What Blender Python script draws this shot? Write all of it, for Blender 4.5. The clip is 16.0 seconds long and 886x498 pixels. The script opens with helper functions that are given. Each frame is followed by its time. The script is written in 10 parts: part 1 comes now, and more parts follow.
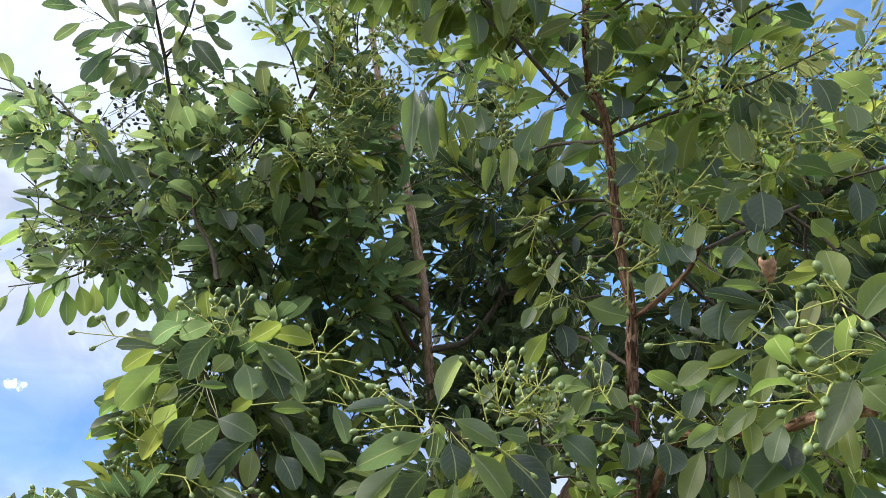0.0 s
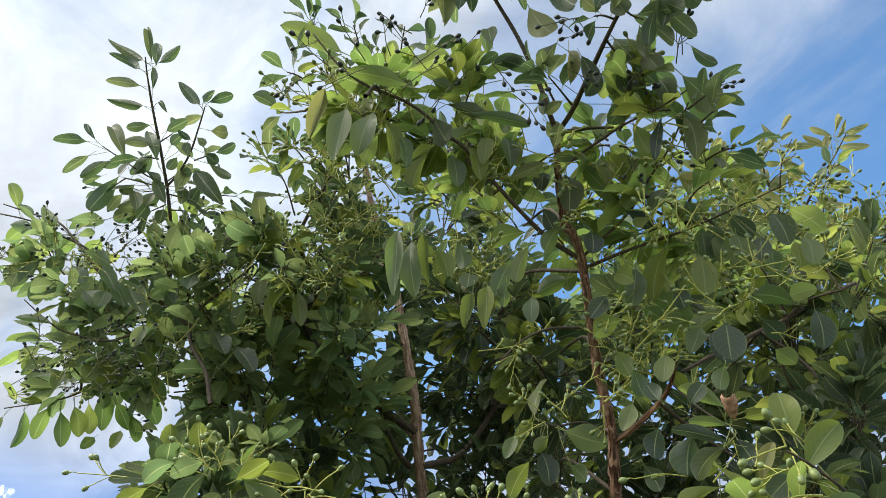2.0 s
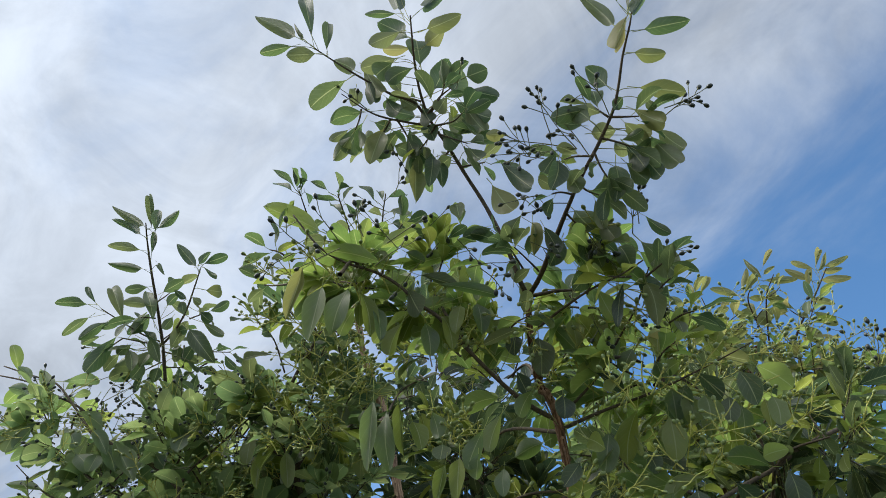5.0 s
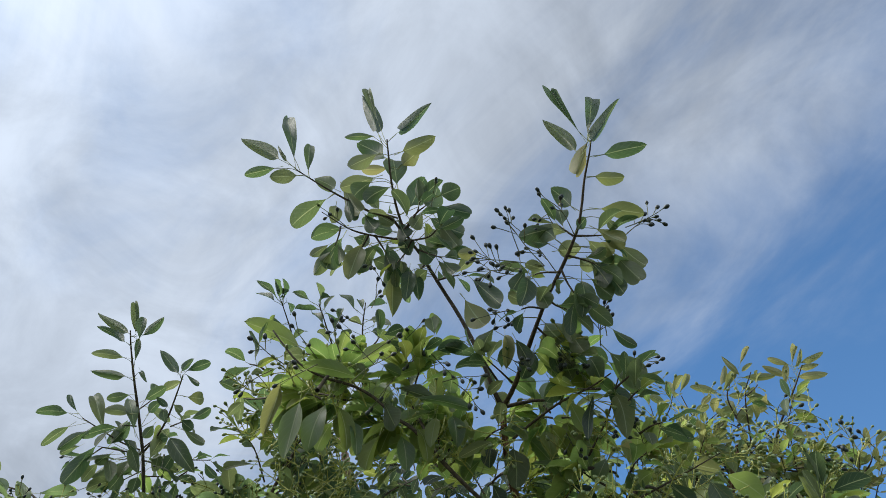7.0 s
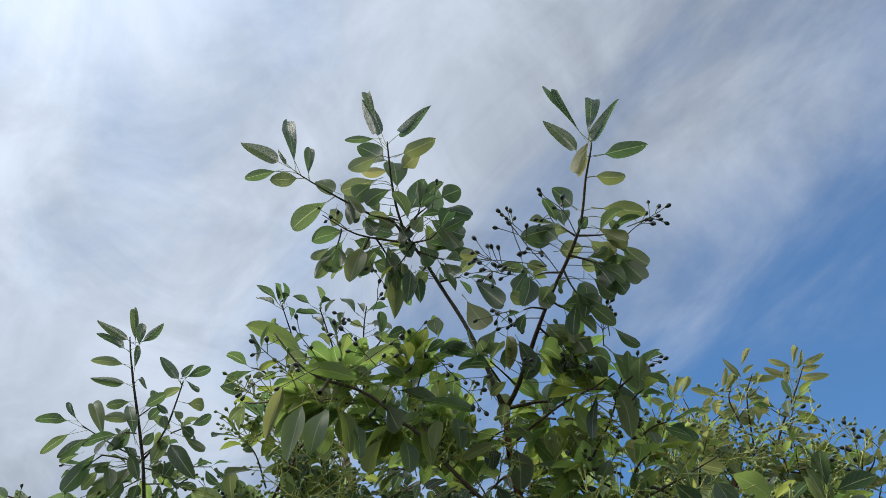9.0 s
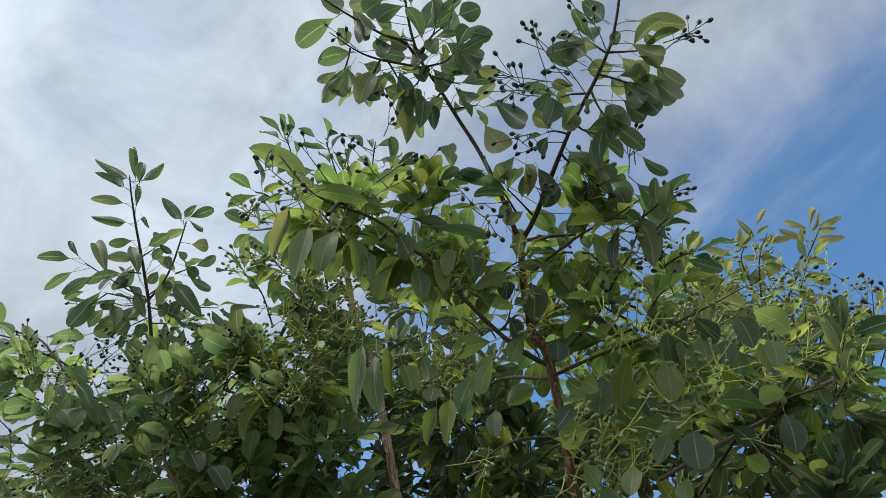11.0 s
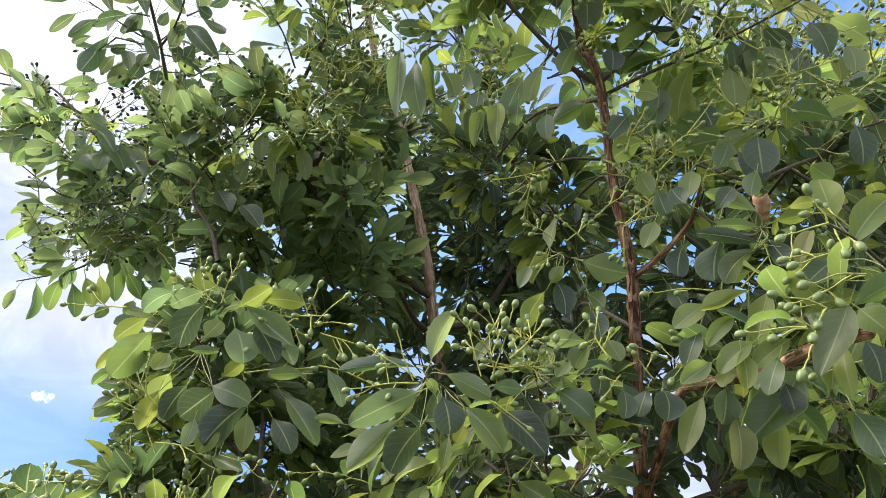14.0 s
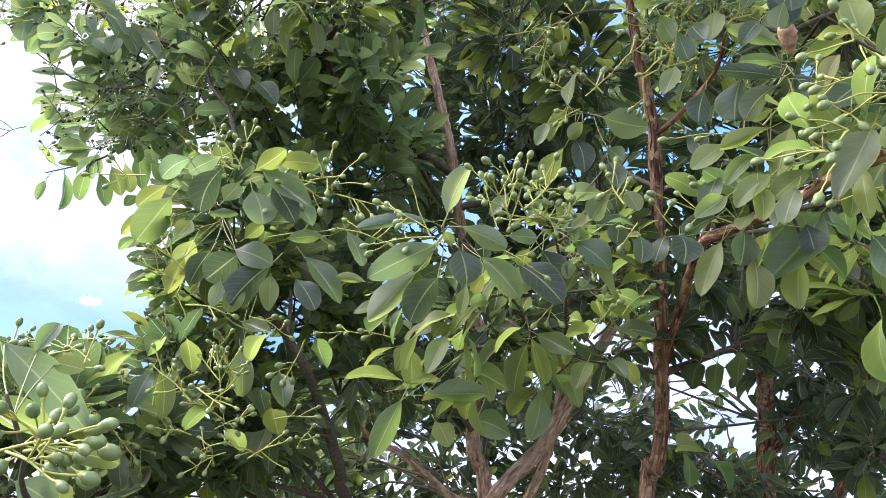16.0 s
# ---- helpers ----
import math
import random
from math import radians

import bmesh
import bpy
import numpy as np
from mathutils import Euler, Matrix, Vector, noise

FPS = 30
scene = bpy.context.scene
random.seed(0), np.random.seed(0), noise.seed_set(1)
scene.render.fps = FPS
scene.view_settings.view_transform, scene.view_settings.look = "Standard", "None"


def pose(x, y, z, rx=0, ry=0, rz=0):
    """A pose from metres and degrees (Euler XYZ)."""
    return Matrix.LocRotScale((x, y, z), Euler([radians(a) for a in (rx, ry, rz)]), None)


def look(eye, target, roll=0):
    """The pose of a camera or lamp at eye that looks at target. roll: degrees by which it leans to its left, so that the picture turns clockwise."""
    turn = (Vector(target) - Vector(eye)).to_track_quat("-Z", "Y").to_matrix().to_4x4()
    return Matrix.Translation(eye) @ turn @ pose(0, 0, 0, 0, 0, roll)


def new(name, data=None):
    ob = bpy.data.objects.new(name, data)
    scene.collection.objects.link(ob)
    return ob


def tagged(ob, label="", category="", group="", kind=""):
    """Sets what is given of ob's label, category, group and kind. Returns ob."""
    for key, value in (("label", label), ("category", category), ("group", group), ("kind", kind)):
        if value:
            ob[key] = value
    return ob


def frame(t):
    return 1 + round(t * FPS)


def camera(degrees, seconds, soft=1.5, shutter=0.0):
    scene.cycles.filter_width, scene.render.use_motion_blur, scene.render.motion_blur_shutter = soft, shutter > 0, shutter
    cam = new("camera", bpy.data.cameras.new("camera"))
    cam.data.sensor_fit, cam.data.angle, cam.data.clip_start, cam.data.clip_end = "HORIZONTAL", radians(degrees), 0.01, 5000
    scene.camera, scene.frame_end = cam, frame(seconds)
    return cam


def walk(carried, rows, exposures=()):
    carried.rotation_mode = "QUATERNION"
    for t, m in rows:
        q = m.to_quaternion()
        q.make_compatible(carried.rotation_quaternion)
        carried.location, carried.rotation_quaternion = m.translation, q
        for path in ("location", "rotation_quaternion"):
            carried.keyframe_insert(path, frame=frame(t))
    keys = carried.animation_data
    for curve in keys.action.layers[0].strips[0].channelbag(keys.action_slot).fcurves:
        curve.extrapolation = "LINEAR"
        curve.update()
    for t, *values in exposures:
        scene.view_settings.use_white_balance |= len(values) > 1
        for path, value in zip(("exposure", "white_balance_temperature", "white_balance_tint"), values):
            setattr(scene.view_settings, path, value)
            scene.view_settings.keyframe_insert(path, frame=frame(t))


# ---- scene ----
cam = camera(63.3, 16.0, 0.55)
PATH = [
    (0, (0.13, 0.211, 1.692), (0.001, 1.964, 2.647), 3.8),
    (0.5, (0.133, 0.179, 1.704), (0.007, 1.896, 2.722), 3.5),
    (1, (0.145, 0.174, 1.71), (0.019, 1.86, 2.778), 3.3),
    (1.5, (0.146, 0.147, 1.71), (0.015, 1.802, 2.825), 3.5),
    (2, (0.16, 0.127, 1.715), (0.028, 1.74, 2.89), 3.2),
    (2.5, (0.164, 0.128, 1.723), (0.025, 1.719, 2.927), 3.0),
    (3, (0.192, 0.115, 1.727), (0.039, 1.667, 2.98), 3.0),
    (3.5, (0.218, 0.106, 1.738), (0.058, 1.625, 3.029), 2.8),
    (4, (0.228, 0.075, 1.744), (0.059, 1.55, 3.084), 2.9),
    (4.5, (0.219, 0.055, 1.75), (0.058, 1.509, 3.113), 2.5),
    (5, (0.231, 0.035, 1.753), (0.073, 1.433, 3.175), 2.5),
    (7.5, (0.268, -0.041, 1.75), (0.152, 1.167, 3.34), 0.9),
    (8, (0.269, -0.041, 1.751), (0.155, 1.16, 3.346), 0.6),
    (8.2, (0.265, -0.046, 1.748), (0.156, 1.15, 3.347), 0.4),
    (10.3, (0.249, 0.062, 1.744), (0.125, 1.399, 3.226), 0.9),
    (10.5, (0.239, 0.077, 1.743), (0.114, 1.46, 3.183), 1.1),
    (11, (0.226, 0.102, 1.733), (0.091, 1.548, 3.109), 1.9),
    (11.5, (0.215, 0.113, 1.727), (0.086, 1.599, 3.059), 2.4),
    (12, (0.204, 0.131, 1.713), (0.068, 1.666, 2.988), 3.0),
    (12.5, (0.182, 0.156, 1.699), (0.047, 1.765, 2.879), 3.0),
    (13, (0.161, 0.194, 1.683), (0.03, 1.865, 2.773), 2.7),
    (13.5, (0.158, 0.228, 1.662), (0.005, 1.94, 2.685), 2.8),
    (14, (0.166, 0.254, 1.651), (-0.009, 2.005, 2.6), 2.4),
    (14.5, (0.177, 0.268, 1.635), (-0.021, 2.056, 2.51), 2.0),
    (15, (0.185, 0.271, 1.626), (-0.034, 2.077, 2.457), 1.6),
    (15.5, (0.182, 0.273, 1.622), (-0.051, 2.103, 2.395), 1.5),
    (16, (0.183, 0.282, 1.605), (-0.077, 2.144, 2.29), 1.5),
]
EXPOSURES = [(0, 0.70, 6500, 15), (1.5, 0.60, 7000, 11), (2.5, 0.36, 7100, 10), (5, 0.06, 6750, 10), (7.5, -0.12, 6550, 10), (10.5, -0.10, 6700, 10),
             (11.5, 0.14, 6950, 10), (12.5, 0.44, 7150, 11), (14, 0.88, 6850, 17), (14.5, 1.01, 6550, 20), (16, 1.28, 6250, 25)]
walk(cam, [(t, look(eye, target, roll)) for t, eye, target, roll in PATH], EXPOSURES)

SKY, CLOUD, SUN, AUREOLE = 0.17, 0.94, 4.2, 1.3  # strengths of the clear sky, the clouds and the sun
BACK_FILL = 1.05                    # unseen bright sky behind the path, added to fill the leaf fronts
LEAF_ROUGH, SHINE_THROUGH = 0.50, 0.64
PUFF_WAY = (-0.553, 0.800, 0.234)  # a small cloud low in the clear part
GAP_SIDE = (0.541, 0.484, -0.688)  # square to the edge of the clear part

# ---- sky, sun ----
world = bpy.data.worlds.new("sky")
scene.world = world
world.use_nodes = True
wn, wl = world.node_tree.nodes, world.node_tree.links
wn.clear()


def wnode(kind, **values):
    n = wn.new(kind)
    for key, value in values.items():
        n.inputs[key].default_value = value
    return n


def wmath(op, a, b=0.0, c=0.0):
    n = wn.new("ShaderNodeMath")
    n.operation = op
    for i, v in enumerate((a, b, c)):
        if isinstance(v, (int, float)):
            n.inputs[i].default_value = v
        else:
            wl.new(v, n.inputs[i])
    return n.outputs[0]


def wsmooth(value, low, high):
    n = wn.new("ShaderNodeMapRange")
    n.interpolation_type = "SMOOTHSTEP"
    wl.new(value, n.inputs[0])
    n.inputs[1].default_value, n.inputs[2].default_value = low, high
    return n.outputs[0]


def toward(direction):
    """How nearly the sky's point lies toward a direction (cosine)."""
    n = wn.new("ShaderNodeVectorMath")
    n.operation = "DOT_PRODUCT"
    wl.new(coords.outputs["Generated"], n.inputs[0])
    n.inputs[1].default_value = Vector(direction).normalized()
    return n.outputs["Value"]


SUN_WAY = Vector((-0.95, -0.12, 1.0)).normalized()     # toward the veiled sun
BRIGHT_WAY = (-0.437, 0.395, 0.808)                       # where the cloud is thin and bright
BLUE_GAP = (0.88, 0.95, 0.78)                          # the clear part of the sky
coords = wn.new("ShaderNodeTexCoord")
nishita = wn.new("ShaderNodeTexSky")
nishita.sky_type, nishita.sun_disc = "NISHITA", False
nishita.sun_elevation = math.asin(SUN_WAY.z)
nishita.sun_rotation = math.atan2(SUN_WAY.x, SUN_WAY.y)
nishita.air_density, nishita.dust_density, nishita.ozone_density = 1.0, 0.4, 2.0
clear = wn.new("ShaderNodeMixRGB")
clear.blend_type = "MULTIPLY"
clear.inputs[0].default_value, clear.inputs[2].default_value = 1.0, (SKY * 0.70, SKY * 1.05, SKY * 1.25, 1)
deepen = wn.new("ShaderNodeMixRGB")                    # thicker blue low down
deepen.blend_type = "MULTIPLY"
deepen.inputs[2].default_value = (0.38, 0.42, 0.58, 1)
wl.new(nishita.outputs[0], deepen.inputs[1])
wl.new(deepen.outputs[0], clear.inputs[1])
sep = wn.new("ShaderNodeSeparateXYZ")
wl.new(coords.outputs["Generated"], sep.inputs[0])
wl.new(wsmooth(sep.outputs[2], 0.50, 0.22), deepen.inputs[0])
lift = wmath("ADD", wmath("MAXIMUM", sep.outputs[2], 0.0), 0.35)
flat = wn.new("ShaderNodeCombineXYZ")                  # the cloud layer's own plane
wl.new(wmath("DIVIDE", sep.outputs[0], lift), flat.inputs[0])
wl.new(wmath("DIVIDE", sep.outputs[1], lift), flat.inputs[1])
turn = wn.new("ShaderNodeMapping")
turn.vector_type = "TEXTURE"
turn.inputs["Rotation"].default_value = (0, 0, radians(130))
turn.inputs["Scale"].default_value = (2.3, 1.0, 1.0)
wl.new(flat.outputs[0], turn.inputs[0])
streaks = wnode("ShaderNodeTexNoise", Scale=4.2, Detail=10.0, Roughness=0.58, Distortion=0.6)
wl.new(turn.outputs[0], streaks.inputs["Vector"])
puffs = wnode("ShaderNodeTexNoise", Scale=4.6, Detail=10.0, Roughness=0.60, Distortion=0.7)
wl.new(flat.outputs[0], puffs.inputs["Vector"])
ragged = wnode("ShaderNodeTexNoise", Scale=55.0, Detail=5.0, Roughness=0.6)
wl.new(coords.outputs["Generated"], ragged.inputs["Vector"])
gap = wmath("MULTIPLY", wsmooth(toward(GAP_SIDE), -0.42, 0.32), wsmooth(toward(BLUE_GAP), 0.30, 0.62))      # 1 in the clear part
veil = wmath("ADD", wmath("MULTIPLY_ADD", streaks.outputs["Fac"], 4.2, -0.05), wmath("MULTIPLY", gap, -2.6))
cover = wmath("MULTIPLY", wsmooth(veil, -0.15, 2.35), 0.97)
low_blue = wmath("MULTIPLY", wsmooth(sep.outputs[2], 0.34, 0.20), wsmooth(sep.outputs[0], 0.2, -0.35))
cover = wmath("MULTIPLY", cover, wmath("SUBTRACT", 1.0, wmath("MULTIPLY", low_blue, 0.78)))
low_bank = wmath("MULTIPLY", wsmooth(sep.outputs[2], 0.46, 0.28), wsmooth(sep.outputs[0], -0.28, 0.02))      # a bank of pale cloud low behind the trees
cover = wmath("MAXIMUM", cover, wmath("MULTIPLY", low_bank, 0.72))
haze = wsmooth(sep.outputs[2], 0.22, 0.02)             # pale toward the horizon
height = wmath("SUBTRACT", sep.outputs[2], PUFF_WAY[2])
puff = wmath("MULTIPLY_ADD", wmath("MULTIPLY", height, height), -3.0, toward(PUFF_WAY))      # flat below and above
puff = wsmooth(wmath("MULTIPLY_ADD", wmath("SUBTRACT", ragged.outputs["Fac"], 0.5), 0.0011, puff), 0.99982, 1.00002)
cover = wmath("MAXIMUM", wmath("MAXIMUM", cover, haze), puff)
bright = wmath("ADD", wmath("MULTIPLY", wsmooth(toward(BRIGHT_WAY), 0.86, 1.0), 0.22),
               wmath("ADD", wmath("MULTIPLY", wsmooth(puffs.outputs["Fac"], 0.30, 0.70), 0.26), wmath("MULTIPLY_ADD", streaks.outputs["Fac"], 0.46, 0.24)))
bright = wmath("ADD", bright, wmath("MULTIPLY", puff, 1.3))
# added fill light: brightens the unseen sky behind the path
bright = wmath("ADD", bright, wmath("MULTIPLY", wsmooth(toward((-0.25, -1.0, 0.55)), 0.05, 0.85), BACK_FILL))
bright = wmath("ADD", bright, wmath("MULTIPLY", wsmooth(toward(SUN_WAY), 0.955, 1.0), AUREOLE))
cloud = wn.new("ShaderNodeMixRGB")
cloud.blend_type = "MULTIPLY"
cloud.inputs[0].default_value, cloud.inputs[1].default_value = 1.0, (CLOUD * 0.845, CLOUD * 0.96, CLOUD * 1.13, 1)
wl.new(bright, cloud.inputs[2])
both = wn.new("ShaderNodeMixRGB")
wl.new(cover, both.inputs[0])
wl.new(clear.outputs[0], both.inputs[1])
wl.new(cloud.outputs[0], both.inputs[2])
back = wn.new("ShaderNodeBackground")
wl.new(both.outputs[0], back.inputs[0])
back.inputs[1].default_value = 1.0
wl.new(back.outputs[0], wn.new("ShaderNodeOutputWorld").inputs[0])

sun_data = bpy.data.lights.new("sun", "SUN")
sun_data.energy, sun_data.angle, sun_data.color = SUN, radians(48), (1.0, 0.95, 0.86)
sun = new("sun", sun_data)
sun.matrix_world = look(SUN_WAY * 30, (0, 0, 0))


# ---- materials ----
def material(name, roughness=0.5, specular=0.5):
    m = bpy.data.materials.new(name)
    m.use_nodes = True
    b = m.node_tree.nodes["Principled BSDF"]
    b.inputs["Roughness"].default_value, b.inputs["Specular IOR Level"].default_value = roughness, specular
    return m, m.node_tree.nodes, m.node_tree.links, b


def node(m, kind, **values):
    n = m.node_tree.nodes.new(kind)
    for key, value in values.items():
        n.inputs[key.replace("_", " ")].default_value = value
    return n


def mathn(m, op, a, b=0.0, c=0.0):
    n = m.node_tree.nodes.new("ShaderNodeMath")
    n.operation = op
    for i, v in enumerate((a, b, c)):
        if isinstance(v, (int, float)):
            n.inputs[i].default_value = v
        else:
            m.node_tree.links.new(v, n.inputs[i])
    return n.outputs[0]


def ramp(m, fac, *stops):
    n = m.node_tree.nodes.new("ShaderNodeValToRGB")
    while len(n.color_ramp.elements) < len(stops):
        n.color_ramp.elements.new(0.5)
    for e, (at, colour) in zip(n.color_ramp.elements, stops):
        e.position, e.color = at, (*colour, 1)
    m.node_tree.links.new(fac, n.inputs[0])
    return n.outputs[0]


def mix(m, fac, a, b, blend="MIX"):
    n = m.node_tree.nodes.new("ShaderNodeMixRGB")
    n.blend_type = blend
    for i, v in enumerate((fac, a, b)):
        if isinstance(v, (int, float)):
            n.inputs[i].default_value = v
        elif isinstance(v, tuple):
            n.inputs[i].default_value = (*v, 1)
        else:
            m.node_tree.links.new(v, n.inputs[i])
    return n.outputs[0]


def leaf_material(name, tone):
    """A leathery leaf: dark upper colour, pale midrib and side veins, light that shines through."""
    m, n, l, b = material(name, LEAF_ROUGH, 0.40 if tone == "young" else 0.60)      # young leaves are less waxy
    b.inputs["IOR"].default_value = 1.6
    b.inputs["Sheen Weight"].default_value, b.inputs["Sheen Roughness"].default_value = 0.07, 0.5    # waxy bloom
    b.inputs["Sheen Tint"].default_value = (0.80, 0.90, 1.0, 1)
    uv = n.new("ShaderNodeUVMap")
    s = n.new("ShaderNodeSeparateXYZ")
    l.new(uv.outputs[0], s.inputs[0])
    along, across = s.outputs[0], mathn(m, "ABSOLUTE", mathn(m, "SUBTRACT", s.outputs[1], 0.5))
    chance = mathn(m, "FRACT", mathn(m, "ADD", n.new("ShaderNodeObjectInfo").outputs["Random"],
                                     n.new("ShaderNodeNewGeometry").outputs["Random Per Island"]))
    # base colours and the light that shines through: ordinary, yellowish young, bloomy high, shade-darkened deep, pale
    # and khaki leaves
    ground, shine = {
        "green": (((0.034, 0.051, 0.043), (0.070, 0.095, 0.062), (0.125, 0.150, 0.058), (0.21, 0.215, 0.066)),
                  ((0.175, 0.285, 0.06), (0.26, 0.365, 0.07), (0.37, 0.45, 0.09))),
        "young": (((0.10, 0.140, 0.028), (0.135, 0.172, 0.032), (0.170, 0.20, 0.037), (0.21, 0.225, 0.048)),
                  ((0.21, 0.27, 0.045), (0.27, 0.32, 0.05), (0.35, 0.38, 0.065))),
        "high": (((0.036, 0.062, 0.038), (0.062, 0.092, 0.046), (0.092, 0.120, 0.054), (0.14, 0.150, 0.07)),
                 ((0.07, 0.125, 0.04), (0.11, 0.17, 0.05), (0.20, 0.23, 0.075))),
        # inner-crown shade put into the colour: base and shine both lowered
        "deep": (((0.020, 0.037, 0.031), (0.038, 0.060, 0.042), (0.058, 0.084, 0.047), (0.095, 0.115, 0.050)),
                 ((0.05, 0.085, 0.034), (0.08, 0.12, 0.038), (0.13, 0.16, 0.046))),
        "pale": (((0.052, 0.082, 0.058), (0.082, 0.118, 0.073), (0.114, 0.150, 0.080), (0.155, 0.178, 0.088)),
                 ((0.18, 0.28, 0.095), (0.25, 0.34, 0.105), (0.34, 0.40, 0.125))),
        "khaki": (((0.095, 0.115, 0.042), (0.14, 0.15, 0.048), (0.19, 0.185, 0.058), (0.26, 0.22, 0.075)),
                  ((0.20, 0.23, 0.06), (0.29, 0.29, 0.08), (0.38, 0.34, 0.11)))}[tone]
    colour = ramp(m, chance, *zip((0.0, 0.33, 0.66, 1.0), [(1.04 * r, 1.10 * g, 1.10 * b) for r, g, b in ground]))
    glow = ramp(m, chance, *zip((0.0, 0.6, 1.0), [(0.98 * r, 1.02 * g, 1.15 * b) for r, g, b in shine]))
    patch = node(m, "ShaderNodeTexNoise", Scale=38.0, Detail=4.0)
    l.new(n.new("ShaderNodeNewGeometry").outputs["Position"], patch.inputs["Vector"])
    colour = mix(m, ramp(m, patch.outputs["Fac"], (0.35, (0, 0, 0)), (0.75, (0.4, 0.4, 0.4))), colour, (0.095, 0.13, 0.042))
    fleck = node(m, "ShaderNodeTexNoise", Scale=240.0, Detail=2.0)
    l.new(n.new("ShaderNodeNewGeometry").outputs["Position"], fleck.inputs["Vector"])
    colour = mix(m, ramp(m, fleck.outputs["Fac"], (0.68, (0, 0, 0)), (0.74, (0.7, 0.7, 0.7))), colour, (0.10, 0.075, 0.03))
    # midrib and arching side veins
    rib = ramp(m, across, (0.012, (0.8, 0.8, 0.8)), (0.034, (0, 0, 0)))
    wave = mathn(m, "SINE", mathn(m, "MULTIPLY", mathn(m, "SUBTRACT", along, mathn(m, "MULTIPLY", across, 0.55)), 46.0))
    veins = ramp(m, wave, (0.90, (0, 0, 0)), (1.0, (0.14, 0.14, 0.14)))
    veins = mix(m, 1.0, rib, veins, "LIGHTEN")
    edge = ramp(m, across, (0.44, (0, 0, 0)), (0.49, (0.6, 0.6, 0.6)))
    stalk = ramp(m, along, (0.06, (1, 1, 1)), (0.10, (0, 0, 0)))
    colour = mix(m, mix(m, 1.0, veins, edge, "LIGHTEN"), colour, (0.27, 0.34, 0.13))
    colour = mix(m, stalk, colour, (0.34, 0.38, 0.10))
    l.new(colour, b.inputs["Base Color"])
    bump = node(m, "ShaderNodeBump", Strength=0.55, Distance=0.0015)
    l.new(mathn(m, "SUBTRACT", mathn(m, "MULTIPLY", patch.outputs["Fac"], 0.6), mathn(m, "MULTIPLY", wave, 0.07)), bump.inputs["Height"])
    l.new(bump.outputs[0], b.inputs["Normal"])
    rough = ramp(m, patch.outputs["Fac"], (0.3, (LEAF_ROUGH - 0.08,) * 3), (0.8, (LEAF_ROUGH + 0.14,) * 3))
    l.new(rough, b.inputs["Roughness"])
    glow = mix(m, mix(m, 1.0, veins, (0.6, 0.6, 0.6), "MULTIPLY"), glow, (0.62, 0.66, 0.32))
    through_light = n.new("ShaderNodeBsdfTranslucent")
    l.new(glow, through_light.inputs["Color"])
    blend = n.new("ShaderNodeMixShader")
    blend.inputs[0].default_value = SHINE_THROUGH
    l.new(b.outputs[0], blend.inputs[1])
    l.new(through_light.outputs[0], blend.inputs[2])
    l.new(blend.outputs[0], n["Material Output"].inputs[0])
    return m


def bark_material(name, dark, mid, light):
    m, n, l, b = material(name, 0.85, 0.2)
    round_limb = n.new("ShaderNodeAttribute")
    round_limb.attribute_name = "along_limb"
    where = round_limb.outputs["Vector"]
    stretch = n.new("ShaderNodeMapping")
    stretch.inputs["Scale"].default_value = (1, 1, 0.22)
    l.new(where, stretch.inputs[0])
    flakes = node(m, "ShaderNodeTexVoronoi", Scale=85.0, Randomness=1.0)
    l.new(stretch.outputs[0], flakes.inputs["Vector"])
    grain = node(m, "ShaderNodeTexNoise", Scale=120.0, Detail=6.0, Roughness=0.65)
    l.new(stretch.outputs[0], grain.inputs["Vector"])
    wide = node(m, "ShaderNodeTexNoise", Scale=14.0, Detail=3.0)
    l.new(where, wide.inputs["Vector"])
    colour = ramp(m, grain.outputs["Fac"], (0.36, dark), (0.5, mid), (0.64, light))
    colour = mix(m, ramp(m, flakes.outputs["Distance"], (0.25, (0, 0, 0)), (0.7, (0.6, 0.6, 0.6))), colour, dark)
    colour = mix(m, ramp(m, wide.outputs["Fac"], (0.45, (0, 0, 0)), (0.7, (0.7, 0.7, 0.7))), colour, mix(m, 0.65, light, colour))
    l.new(colour, b.inputs["Base Color"])
    bump = node(m, "ShaderNodeBump", Strength=0.8, Distance=0.004)
    l.new(mathn(m, "ADD", grain.outputs["Fac"], mathn(m, "MULTIPLY", flakes.outputs["Distance"], 0.8)), bump.inputs["Height"])
    l.new(bump.outputs[0], b.inputs["Normal"])
    return m


def plain_material(name, low, high, roughness, scale, specular=0.4, clear_light=0.0):
    m, n, l, b = material(name, roughness, specular)
    spots = node(m, "ShaderNodeTexNoise", Scale=scale, Detail=4.0)
    l.new(n.new("ShaderNodeNewGeometry").outputs["Position"], spots.inputs["Vector"])
    l.new(ramp(m, spots.outputs["Fac"], (0.3, low), (0.7, high)), b.inputs["Base Color"])
    bump = node(m, "ShaderNodeBump", Strength=0.2, Distance=0.001)
    l.new(spots.outputs["Fac"], bump.inputs["Height"])
    l.new(bump.outputs[0], b.inputs["Normal"])
    if clear_light:
        b.inputs["Subsurface Weight"].default_value = clear_light
        b.inputs["Subsurface Radius"].default_value = (0.004, 0.006, 0.002)
    return m


